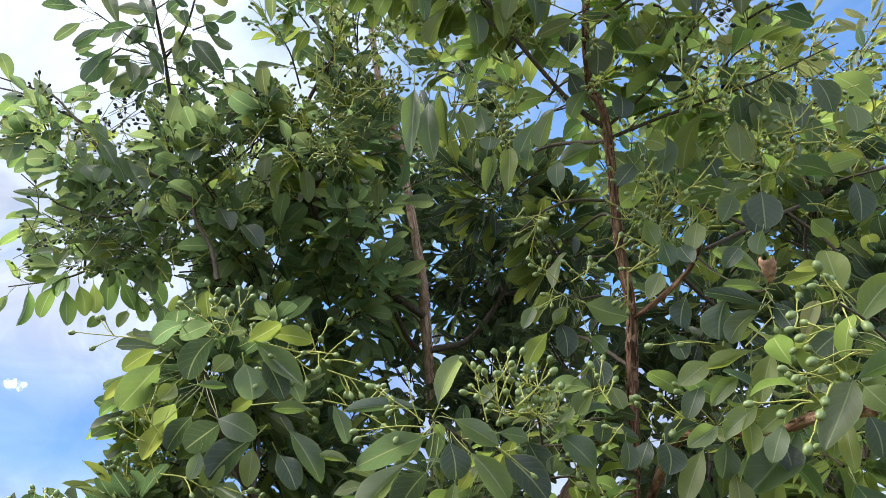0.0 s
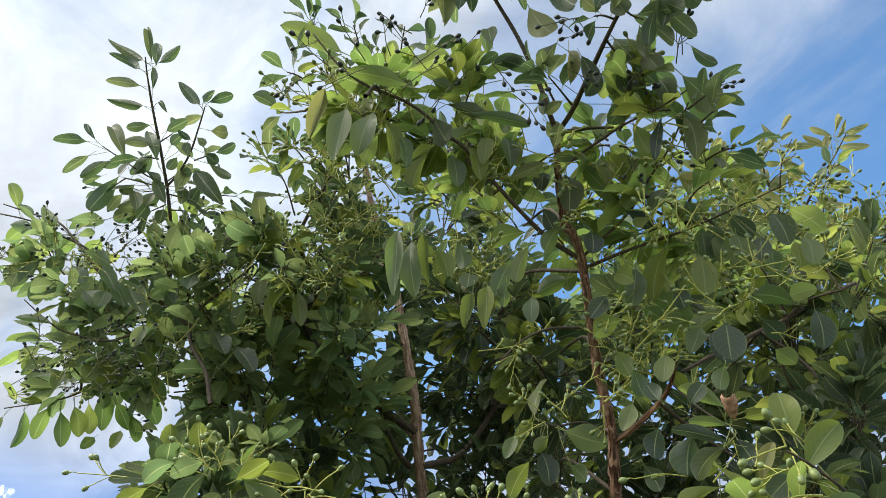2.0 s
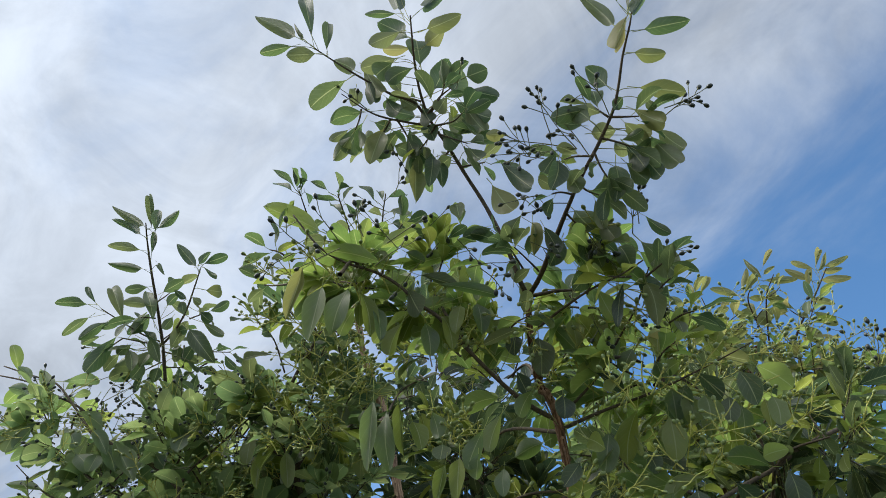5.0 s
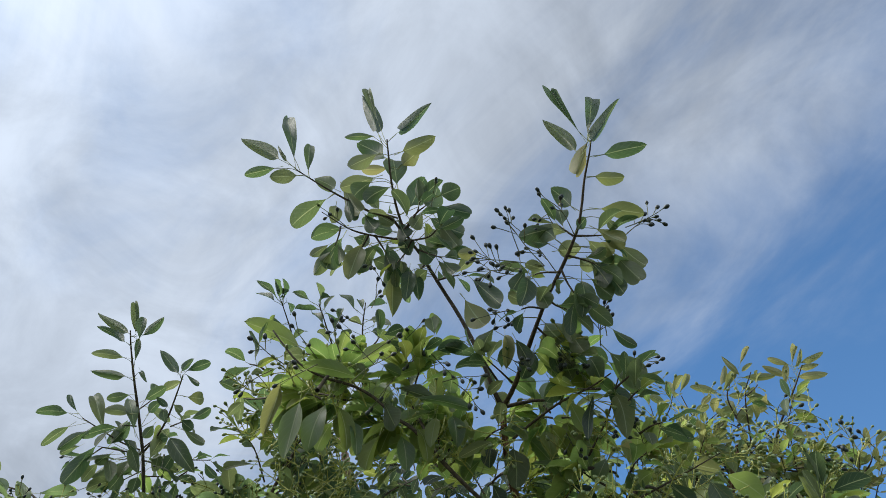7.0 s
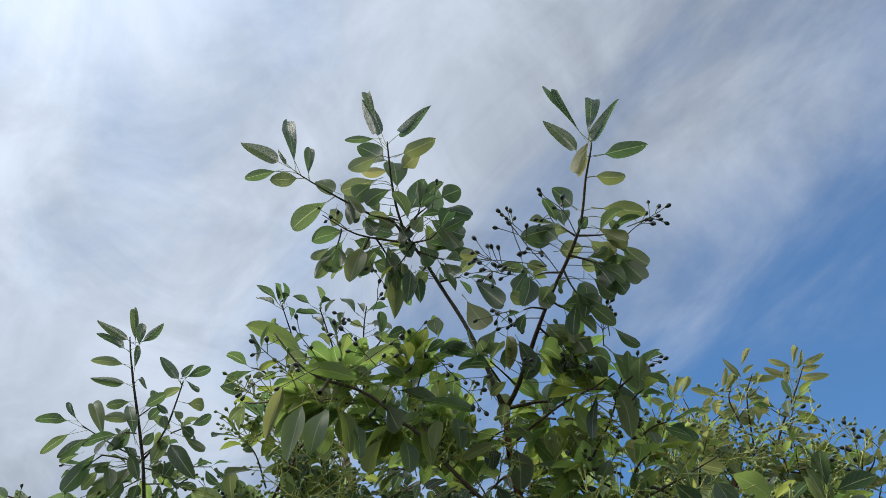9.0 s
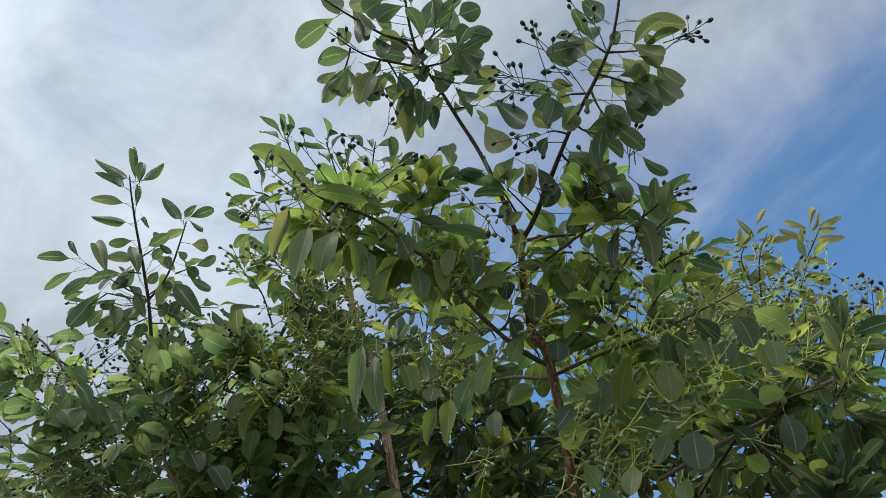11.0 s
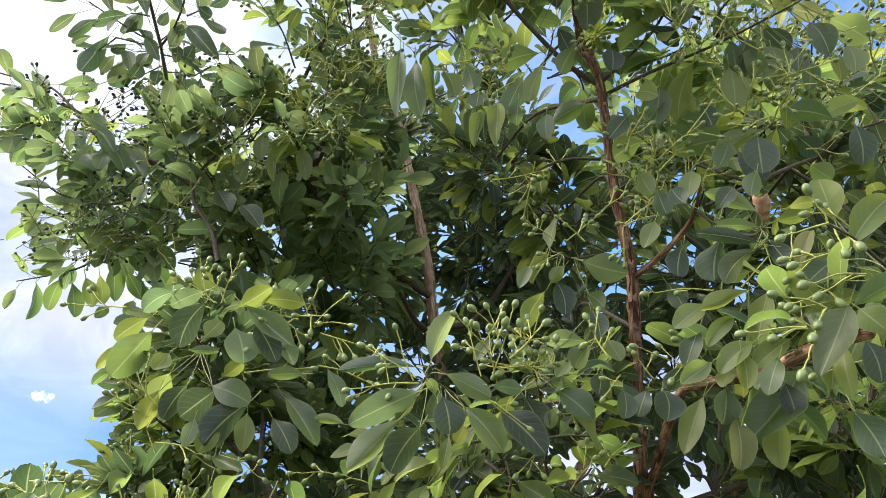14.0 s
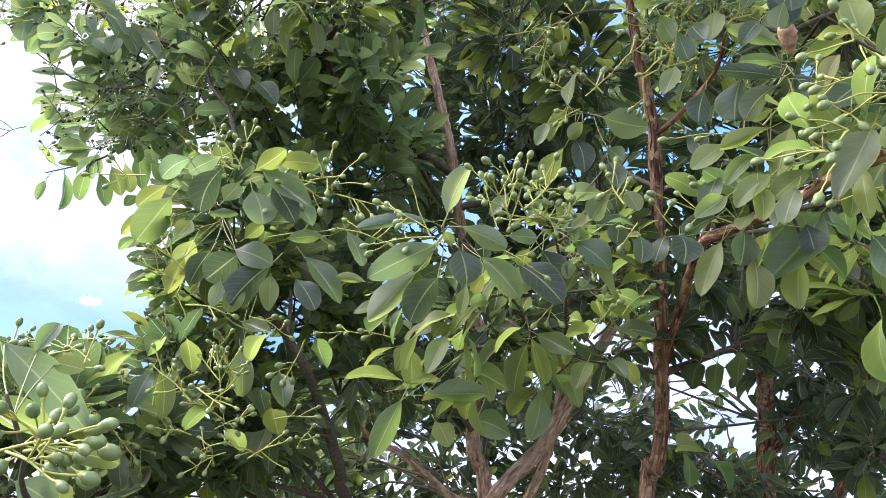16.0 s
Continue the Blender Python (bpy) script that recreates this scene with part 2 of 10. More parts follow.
LEAF_MATS = {tone: leaf_material("leaf_" + tone, tone) for tone in ("green", "young", "high", "khaki", "deep", "pale")}
bark = bark_material("flaking_bark", (0.028, 0.015, 0.010), (0.19, 0.088, 0.050), (0.46, 0.29, 0.185))
bark_flake = plain_material("bark_flake", (0.06, 0.03, 0.02), (0.44, 0.27, 0.18), 0.85, 70.0, 0.2)
bark_flake_pale = plain_material("bark_flake_pale", (0.22, 0.13, 0.09), (0.52, 0.37, 0.27), 0.85, 45.0, 0.2)
bark_pale = bark_material("flaking_bark_pale", (0.12, 0.07, 0.05), (0.45, 0.29, 0.20), (0.68, 0.51, 0.39))
twig_bark = plain_material("twig_bark", (0.035, 0.028, 0.022), (0.10, 0.075, 0.045), 0.8, 160.0)
stalk_green = plain_material("fruit_stalk_green", (0.27, 0.29, 0.06), (0.40, 0.40, 0.10), 0.6, 200.0)
petiole_green = plain_material("petiole_green", (0.14, 0.17, 0.06), (0.24, 0.26, 0.09), 0.6, 200.0)
stalk_dark = plain_material("fruit_stalk_dark", (0.07, 0.08, 0.035), (0.14, 0.15, 0.06), 0.6, 200.0)
berry_dark = plain_material("berry_dark", (0.012, 0.020, 0.018), (0.03, 0.042, 0.035), 0.4, 180.0, 0.5)
berry_green = plain_material("berry_green", (0.10, 0.15, 0.045), (0.20, 0.25, 0.08), 0.42, 180.0, 0.5)
dry_leaf = plain_material("dry_leaf", (0.17, 0.085, 0.045), (0.50, 0.31, 0.20), 0.8, 150.0, 0.2)
ground_mat = plain_material("pale_ground", (0.04, 0.05, 0.022), (0.10, 0.095, 0.05), 0.9, 3.0, 0.2)


# ---- builders ----
def mesh(name, verts, faces, mats, uvs=None, smooth=True):
    me = bpy.data.meshes.new(name)
    me.from_pydata([tuple(v) for v in verts], [], faces)
    for m in mats if isinstance(mats, (list, tuple)) else [mats]:
        me.materials.append(m)
    if uvs is not None:
        layer = me.uv_layers.new(name="UVMap")
        index = np.empty(len(me.loops), dtype=np.int32)
        me.loops.foreach_get("vertex_index", index)
        layer.data.foreach_set("uv", np.asarray(uvs, dtype=np.float32)[index].ravel())
    if smooth:
        me.polygons.foreach_set("use_smooth", [True] * len(me.polygons))
    return me


def put(name, me, parent, m=None, label=""):
    """One mesh object under a thing or a part; its place is given in the world."""
    ob = new(name, me)
    if parent is not None:
        ob.parent = parent
        if parent.type == "EMPTY":
            ob.matrix_parent_inverse = Matrix.Translation(-Vector(parent.location))
    if m is not None:
        ob.matrix_basis = m
    if label:
        ob["label"] = label
    return ob


def smooth_line(points, steps):
    """A soft line through the points (Catmull-Rom)."""
    p = [np.array(q, dtype=float) for q in points]
    p = [2 * p[0] - p[1]] + p + [2 * p[-1] - p[-2]]
    out = []
    for i in range(1, len(p) - 2):
        for k in range(steps):
            t = k / steps
            a, b, c, d = p[i - 1:i + 3]
            out.append(0.5 * (2 * b + (c - a) * t + (2 * a - 5 * b + 4 * c - d) * t * t + (3 * b - a - 3 * c + d) * t ** 3))
    out.append(p[-2])
    return np.array(out)


def tube(line, r0, r1, sides=8, rough=0.0, taper=1.0):
    """Vertices and faces of a tapering round limb along a line."""
    n = len(line)
    tangents = np.gradient(line, axis=0)
    tangents /= np.linalg.norm(tangents, axis=1)[:, None] + 1e-9
    ref = np.array((0.31, -0.9, 0.3)) if abs(tangents[0][2]) > 0.5 else np.array((0.1, 0.2, 1.0))
    verts, faces = [], []
    for i in range(n):
        u = np.cross(tangents[i], ref)
        u /= np.linalg.norm(u)
        w = np.cross(tangents[i], u)
        r = r0 + (r1 - r0) * (i / (n - 1)) ** taper
        for k in range(sides):
            a = 2 * math.pi * k / sides
            side = u * math.cos(a) + w * math.sin(a)
            rr = r
            if rough:
                q = Vector(line[i] + side * r)
                rr *= 1 + rough * (noise.noise(Vector((q.x * 55, q.y * 55, q.z * 18))) + 0.7 * noise.noise(q * 14))
            verts.append(line[i] + side * rr)
    for i in range(n - 1):
        for k in range(sides):
            a, b = i * sides + k, i * sides + (k + 1) % sides
            faces.append((a, b, b + sides, a + sides))
    verts.append(line[-1] + tangents[-1] * r1)
    tip = len(verts) - 1
    for k in range(sides):
        faces.append(((n - 1) * sides + k, (n - 1) * sides + (k + 1) % sides, tip))
    return verts, faces


LINES = {}                 # the middle line of each limb, for the leaves that it bears


def limb(tree, name, points, r0, r1, mat=None, label=""):
    """A trunk, branch or twig of a tree."""
    thick = r0 > 0.009
    line = smooth_line(points, 12 if thick else 5)
    verts, faces = tube(line, r0, r1, 16 if thick else (8 if r0 > 0.004 else 6), 0.20 if thick else 0.10, 0.62 if name == "trunk" else 1.0)
    me = mesh(name, verts, faces, mat or (bark if thick else twig_bark))
    sides = (len(verts) - 1) // len(line)
    run = np.concatenate(([0], np.cumsum(np.linalg.norm(np.diff(line, axis=0), axis=1))))
    grain = np.zeros((len(verts), 3), dtype=np.float32)
    for i in range(len(line)):
        for k in range(sides):
            a = 2 * math.pi * k / sides
            grain[i * sides + k] = (r0 * math.cos(a) + line[0][0], r0 * math.sin(a) + line[0][1], run[i])
    grain[-1] = grain[-2]
    me.attributes.new("along_limb", "FLOAT_VECTOR", "POINT").data.foreach_set("vector", grain.ravel())
    ob = put(name, me, tree, None, label)
    LINES[ob.name] = line
    return ob


def flakes(tree, points, r0, r1, number, seed, mat, taper=1.0):
    """Curled scales and strips of bark that peel off a trunk or limb."""
    rng = random.Random(seed)
    line = smooth_line(points, 12)
    n = len(line)
    tangents = np.gradient(line, axis=0)
    verts, faces = [], []
    for i in range(number):
        at = rng.randrange(1, n - 1)
        along = Vector(tangents[at]).normalized()
        r = r0 + (r1 - r0) * (at / (n - 1)) ** taper
        out = Matrix.Rotation(rng.uniform(0, 6.283), 3, along) @ along.orthogonal().normalized()
        side = along.cross(out)
        high, wide, lift = rng.uniform(0.25, 1.1) * min(0.05, 2.2 * r), rng.uniform(0.10, 0.34) * r, rng.uniform(0.0005, 0.12 * r + 0.001)
        up_end = rng.random() < 0.6
        start = len(verts)
        for k in range(4):
            f = k / 3 if up_end else 1 - k / 3
            for w in (-1, 0, 1):
                ww = wide * w * (1 - 0.3 * (k == 3) - 0.25 * (k == 0)) + rng.uniform(-1, 1) * wide * 0.18
                radius = r * 1.06 + 0.0006 + lift * f * f - (ww * ww) / (2 * r)
                verts.append(Vector(line[at]) + along * (high * (k / 3 - 0.5)) + side * ww + out * radius)
        for k in range(3):
            for w in range(2):
                a = start + 3 * k + w
                faces.append((a, a + 1, a + 4, a + 3))
    ob = put("bark_flake", mesh("bark_flake", verts, faces, mat, None, False), tree)
    return tagged(ob, "many peeling scales of bark", kind="stuff")


def leaf_shape(seed, segments, halves):
    """One leaf of length and width 1 along x: stalk, blade folded at its midrib, drooping and wavy."""
    rng = random.Random(seed)
    fold, arch, twist = rng.uniform(0.05, 0.50), rng.uniform(-0.05, 0.15), rng.uniform(-0.6, 0.6)
    bulge, blunt = math.log(0.5) / math.log(rng.uniform(0.50, 0.60)), rng.uniform(0.46, 0.64)
    phase, wavy = rng.uniform(0, 6.28), rng.uniform(0.03, 0.10)
    verts, uvs, faces = [], [], []

    def spine(x):
        return Vector((x, 0.16 * twist * math.sin(3 * x), 4 * arch * x * (1 - x)))
    row = 2 * halves + 1
    for i in range(segments + 1):
        x = 0.3 * i / segments + 0.7 * (0.5 - 0.5 * math.cos(math.pi * i / segments))
        half = 0.5 * math.sin(math.pi * x ** bulge) ** (1.15 - (1.15 - blunt) * min(1.0, 1.5 * x)) if 0 < i < segments else 0.004
        for k in range(-halves, halves + 1):
            f = k / halves
            c = spine(x)
            lifted = abs(f) ** 1.3 * half * fold * 1.6 + wavy * abs(f) * math.sin(9 * x + phase + (1.7 if f > 0 else 0))
            spin = twist * (x - 0.4) * f * half
            verts.append((c.x, c.y + f * half, c.z + lifted * 0.45 + spin * 0.5))
            uvs.append((0.1 + 0.9 * x, 0.5 + 0.5 * f))
    for i in range(segments):
        for k in range(row - 1):
            a = i * row + k
            faces.append((a, a + row, a + row + 1, a + 1))
    start = len(verts)
    for i, (x, r) in enumerate(((-0.24, 0.012), (-0.10, 0.010), (0.02, 0.009))):
        for k in range(3):
            a = 2.1 * k
            verts.append((x, r * 2.2 * math.cos(a), 0.035 * (x / -0.24) ** 2 * twist * 3 + r * math.sin(a)))
            uvs.append((0.02, 0.5))
    for i in range(2):
        for k in range(3):
            a, b = start + 3 * i + k, start + 3 * i + (k + 1) % 3
            faces.append((a, b, b + 3, a + 3))
    return np.array(verts), faces, uvs


FINE = [leaf_shape(11 + i, 12, 3) for i in range(10)]
PLAIN = [leaf_shape(41 + i, 7, 2) for i in range(10)]
LEAF_MESHES = {}
for tone, mat in LEAF_MATS.items():
    LEAF_MESHES[tone] = [mesh("leaf", v, f, mat, u) for v, f, u in FINE]
LOOSE = {}                 # per tree and tone: leaves joined into one mesh


def leaf_pose(base, tip, width, roll):
    """The pose of a leaf from its base to its tip; roll turns its face from the sky about its length."""
    base, tip = Vector(base), Vector(tip)
    x = tip - base
    length = x.length
    x.normalize()
    up = Vector((0, 0, 1)) - x * x.z
    if up.length < 0.2:
        up = Vector((0, -1, 0)) - x * -x.y
    up.normalize()
    z = Matrix.Rotation(radians(roll), 3, x) @ up
    y = z.cross(x)
    m = Matrix((x * length, y * width * 0.96, z * length)).transposed().to_4x4()
    m.translation = base
    return m


count = [0]


def leaf(holder, base, tip, width, roll, tone="green"):
    """A leaf of its own, with the stalk that joins it to its twig."""
    count[0] += 1
    shapes = LEAF_MESHES[tone]
    line = LINES.get(holder.name)
    if line is not None:
        base, tip = Vector(base), Vector(tip)
        gaps = np.linalg.norm(line - np.array(base), axis=1)
        k = int(np.argmin(gaps))
        k = max(0, k - (1 if gaps[k] < 0.05 else 2))
        root = Vector(line[k])
        reach = (base - root).length
        if 0.004 < reach < 0.13:
            way = (tip - base).normalized()
            long = reach > 0.06
            middle = root.lerp(base, 0.5) - way * reach * (0.02 if long else 0.12) + Vector((0, 0, (-0.03 if long else 0.06) * reach))
            v, f = tube(smooth_line([root, middle, base + way * 0.004], 3), 0.0008, 0.0006, 5)
            put("twig" if long else "leaf_stalk", mesh("leaf_stalk", v, f, petiole_green), holder)
    return put("leaf", shapes[count[0] * 7 % len(shapes)], holder, leaf_pose(base, tip, width, roll))


def loose_leaf(tree, base, tip, width, roll, tone="green", pick=0):
    """A leaf among the many that are joined into the tree's foliage."""
    LOOSE.setdefault((tree.name, tone), []).append((np.array(leaf_pose(base, tip, width, roll)), pick % len(PLAIN)))


def berry_shape():
    verts, faces, rings, sides = [(0, 0, 0)], [], 6, 8
    for i in range(1, rings):
        a = math.pi * i / rings
        for k in range(sides):
            b = 2 * math.pi * k / sides
            verts.append((0.5 - 0.5 * math.cos(a), 0.36 * math.sin(a) * math.cos(b), 0.36 * math.sin(a) * math.sin(b)))
    verts.append((1.0, 0, 0))
    last = len(verts) - 1
    for k in range(sides):
        faces.append((0, 1 + (k + 1) % sides, 1 + k))
        faces.append((last, last - sides + k, last - sides + (k + 1) % sides))
        for i in range(rings - 2):
            a, b = 1 + i * sides + k, 1 + i * sides + (k + 1) % sides
            faces.append((a, b, b + sides, a + sides))
    return verts, faces


BERRY = mesh("berry", *berry_shape(), berry_green)
RIPE = mesh("berry", *berry_shape(), berry_dark)


def axis_pose(base, way, length):
    x = Vector(way).normalized()
    m = x.to_track_quat("X", "Z").to_matrix().to_4x4() @ Matrix.Diagonal((length, length, length, 1))
    m.translation = base
    return m


LOOSE_FRUIT = {}           # per tree: stalks and berries of the small inner clusters


def panicle(tree, base, tip, berries, seed, size=0.0110, spread=1.0, loose=False, ripe=False):
    """A loose fruiting cluster: a thin forked stalk whose ends carry oval berries."""
    rng = random.Random(seed)
    base, tip = Vector(base), Vector(tip)
    main = tip - base
    length = main.length
    side = main.normalized()
    middle = base + main * 0.5 + Vector((rng.uniform(-1, 1), rng.uniform(-1, 1), rng.uniform(0, 1))) * length * 0.08
    line = smooth_line([base, middle, tip], 4)
    thick = 1.05 if loose else 0.82
    verts, faces = tube(line, 0.0013 * thick, 0.0009 * thick, 5)
    ends = []
    for i in range(berries):
        f = 1.0 if i == 0 else rng.uniform(0.35, 1.0)
        at = Vector(line[min(len(line) - 1, int(f * (len(line) - 1)))])
        off = Vector((rng.gauss(0, 1), rng.gauss(0, 1), rng.gauss(0, 1)))
        off = off - side * off.dot(side) * 0.7
        off = (off.normalized() * 0.85 + side * rng.uniform(0.2, 1.0) + Vector((0, 0, rng.uniform(-0.2, 0.35)))) * rng.uniform(0.16, 0.42) * min(0.09, max(0.04, length)) * spread
        if i == 0:
            off = side * 0.012
        end = at + off
        v, f2 = tube(smooth_line([at, at + off * 0.5 + Vector((0, 0, rng.uniform(-0.1, 0.1))) * off.length, end], 2), 0.0008 * thick, 0.0011 * thick, 4)
        faces += [tuple(a + len(verts) for a in q) for q in f2]
        verts += v
        v, f2 = tube(np.array([end - off.normalized() * 0.002, end + off.normalized() * 0.0012]), 0.0011 * thick, 0.0026 * thick, 5)
        faces += [tuple(a + len(verts) for a in q) for q in f2]
        verts += v
        ends.append((end, off))
    if loose:
        stalks, fruit = LOOSE_FRUIT.setdefault((tree.name, ripe), ([], []))
        stalks.append((verts, faces))
        fruit += [np.array(axis_pose(end, off + Vector((0, 0, -0.2 * off.length)), size * rng.uniform(0.82, 1.12))) for end, off in ends]
        return None
    stalk = put("fruit_stalk", mesh("fruit_stalk", verts, faces, stalk_dark if ripe else stalk_green), tree, None, "thin forked fruit stalk")
    for end, off in ends:
        put("berry", RIPE if ripe else BERRY, stalk, axis_pose(end, off + Vector((0, 0, -0.2 * off.length)), size * rng.uniform(0.82, 1.12)))
    return stalk


def spray(tree, base, tip, leaves, seed, size=0.074, loose=True, young=0.1, sag=0.6, tone="green"):
    """A leafy twig: leaves set alternately round it, closer together toward the tip."""
    rng = random.Random(seed)
    base, tip = Vector(base), Vector(tip)
    way = tip - base
    bend = base + way * 0.55 + Vector((rng.uniform(-1, 1), rng.uniform(-1, 1), rng.uniform(-0.4, 1))) * way.length * 0.09
    line = smooth_line([base, bend, tip], 4)
    verts, faces = tube(line, 0.0024, 0.0012, 5)
    twig = put("twig", mesh("twig", verts, faces, twig_bark), tree)
    side = way.normalized()
    u = side.orthogonal().normalized()
    for i in range(leaves):
        f = 0.22 + 0.78 * (i / max(1, leaves - 1)) ** 0.7
        at = Vector(line[min(len(line) - 1, int(round(f * (len(line) - 1))))])
        ring = Matrix.Rotation(2.4 * i + rng.uniform(-0.5, 0.5), 3, side) @ u
        out = ring * (1.0 - 0.45 * f) + side * (0.35 + 0.6 * f) + Vector((0, 0, rng.uniform(-sag, 0.12)))
        out.normalize()
        length = size * rng.uniform(0.68, 1.12)
        start = at + out * length * 0.2
        width = length * rng.uniform(0.40, 0.54)
        roll = rng.gauss(0, 32)
        kind = ("khaki" if tone == "khaki" else "young") if rng.random() < young else ("green" if tone == "khaki" else tone)
        if loose:
            loose_leaf(tree, start, start + out * length, width, roll, kind, rng.randrange(99))
        else:
            leaf(twig, start, start + out * length, width, roll, kind)
    return twig


def crown(tree, start, centre, radii, twigs, seed, leaves=8, berries=0, loose=True, size=0.079, young=0.08, thick=0.0042, ripe=False, tone="green"):
    """A lobe of the crown: a bough from start to the centre, and leafy twigs that spread from it."""
    rng = random.Random(seed)
    start, centre = Vector(start), Vector(centre)
    lift = (centre - start).length * 0.12
    limb(tree, "branch", [start, (start + centre) / 2 + Vector((rng.uniform(-1, 1) * lift, rng.uniform(-1, 1) * lift, lift)), centre], thick, 0.0022)
    for i in range(twigs):
        d = Vector((rng.gauss(0, 1), rng.gauss(0, 1), rng.gauss(0.15, 1))).normalized()
        r = rng.uniform(0.45, 1.0) ** 0.6
        p = centre + Vector((d.x * radii[0], d.y * radii[1], d.z * radii[2])) * r
        root = centre.lerp(p, rng.uniform(0.15, 0.45)) + Vector((0, 0, -0.03))
        spray(tree, root, p, leaves + rng.randrange(-2, 3), seed * 131 + i, size, loose, young, 0.8, tone)
        if i < berries:
            q = p + Vector((d.x, d.y, d.z + 0.4)).normalized() * rng.uniform(0.03, 0.06)
            panicle(tree, centre.lerp(p, 0.8), q, rng.randrange(6, 11), seed * 17 + i, 0.0112, 1.75, True, ripe)


def join_loose():
    words = {"green": "many dark green leathery leaves", "young": "many yellowish young leaves",
             "high": "many grey-green bloomy leaves", "deep": "many blue-green leaves with crown shade in their colour", "khaki": "many khaki young leaves", "pale": "many pale waxy leaves"}
    for (owner, tone), items in LOOSE.items():
        verts, faces, uvs, at = [], [], [], 0
        for m, pick in items:
            v, f, u = PLAIN[pick]
            verts.append(v @ m[:3, :3].T + m[:3, 3])
            faces += [tuple(a + at for a in q) for q in f]
            uvs += u
            at += len(v)
        ob = put("foliage", mesh("foliage", np.vstack(verts), faces, LEAF_MATS[tone], uvs), bpy.data.objects[owner])
        tagged(ob, words[tone], kind="stuff")


def dry_curl(tree, base, tip, width):
    """A withered leaf on its stalk: a thin blade rolled half round itself, with a torn rim."""
    verts, faces, rows, cols = [], [], 11, 9
    base, tip = Vector(base), Vector(tip)
    axis = tip - base
    u = axis.normalized().orthogonal().normalized()
    w = axis.normalized().cross(u)
    for i in range(rows):
        f = i / (rows - 1)
        r = width * (0.05 + 0.42 * math.sin(math.pi * min(1.0, 0.05 + f * 0.62)) ** 1.3)
        for k in range(cols):
            a = 0.9 + (3.6 + 0.7 * f) * k / (cols - 1)
            rr = r * (1 + 0.45 * noise.noise(Vector((i * 0.6, k * 0.8, 3.1)))) * (1 - 0.35 * (k / (cols - 1)))
            rim = 0.16 * f * noise.noise(Vector((k * 1.3, 0.5, 8)))
            verts.append(base + axis * (f + rim) + (u * math.cos(a) + w * math.sin(a)) * rr)
    for i in range(rows - 1):
        for k in range(cols - 1):
            a = i * cols + k
            faces.append((a, a + 1, a + cols + 1, a + cols))
    return put("dry_leaf", mesh("dry_leaf", verts, faces, dry_leaf), tree, None, "withered curled brown leaf")


def join_fruit():
    shape, sides = berry_shape()
    shape = np.array(shape)
    for (owner, ripe), (stalks, fruit) in LOOSE_FRUIT.items():
        for name, mat, pieces in (("fruit_stalk", stalk_dark if ripe else stalk_green, stalks),
                                  ("fruit", berry_dark if ripe else berry_green, [(shape @ m[:3, :3].T + m[:3, 3], sides) for m in fruit])):
            verts, faces, at = [], [], 0
            for v, f in pieces:
                verts.append(np.array([tuple(p) for p in v]))
                faces += [tuple(a + at for a in q) for q in f]
                at += len(v)
            ob = put(name, mesh(name, np.vstack(verts), faces, mat), bpy.data.objects[owner])
            tagged(ob, "many thin yellow-green fruit stalks" if name == "fruit_stalk" else ("many small dark ripening berries" if ripe else "many small green oval berries"), kind="stuff")


def tree_thing(name, at, label):
    ob = new(name)
    ob.location = at
    ob.empty_display_size = 0.2
    return tagged(ob, label, "tree", "young trees")


# ---- ground ----
def ground_sheet():
    verts, faces, rings = [(0, 0, 0)], [], [1.5, 3, 6, 12, 30, 90, 300, 1200, 4000]
    rng = random.Random(5)
    for r in rings:
        for k in range(36):
            a = 2 * math.pi * k / 36
            verts.append((r * math.cos(a), r * math.sin(a), rng.uniform(-0.02, 0.02) if r < 30 else 0.0))
    for k in range(36):
        faces.append((0, 1 + k, 1 + (k + 1) % 36))
        for i in range(len(rings) - 1):
            a, b = 1 + i * 36 + k, 1 + i * 36 + (k + 1) % 36
            faces.append((a, a + 36, b + 36, b))
    return tagged(new("ground", mesh("ground", verts, faces, ground_mat)), "dry pale soil with worn short grass", "ground", kind="structure")


ground_sheet()


# ---- trees ----

# the front tree: one leaning trunk, its leaders and boughs
tree_a = tree_thing("tree", (0.252, 1.893, 0.000), "young tree with flaking red-brown bark, leathery leaves and green berries")
tree_b = tree_thing("tree", (0.014, 2.615, 0.000), "taller many-limbed tree with pale flaking bark and dark foliage")
tree_c = tree_thing("tree", (0.899, 2.891, 0.000), "tree with straight grey-brown trunk and yellowish shoot tips")
limb(tree_a, "trunk", [(0.252, 1.893, 0.000), (0.282, 1.833, 0.809), (0.372, 1.733, 1.619), (0.388, 1.688, 1.687), (0.398, 1.644, 1.752), (0.394, 1.575, 1.851), (0.390, 1.494, 1.982), (0.383, 1.418, 2.127), (0.377, 1.363, 2.215), (0.352, 1.306, 2.331), (0.331, 1.228, 2.470), (0.311, 1.187, 2.523), (0.296, 1.182, 2.546), (0.282, 1.120, 2.619), (0.282, 1.081, 2.678)], 0.0187, 0.0054, None, "flaking red-brown bark with peeling strips")
flakes(tree_a, [(0.252, 1.893, 0.000), (0.282, 1.833, 0.809), (0.372, 1.733, 1.619), (0.388, 1.688, 1.687), (0.398, 1.644, 1.752), (0.394, 1.575, 1.851), (0.390, 1.494, 1.982), (0.383, 1.418, 2.127), (0.377, 1.363, 2.215), (0.352, 1.306, 2.331), (0.331, 1.228, 2.470), (0.311, 1.187, 2.523), (0.296, 1.182, 2.546), (0.282, 1.120, 2.619), (0.282, 1.081, 2.678)], 0.0187, 0.0054, 607, 144, bark_flake, 0.62)
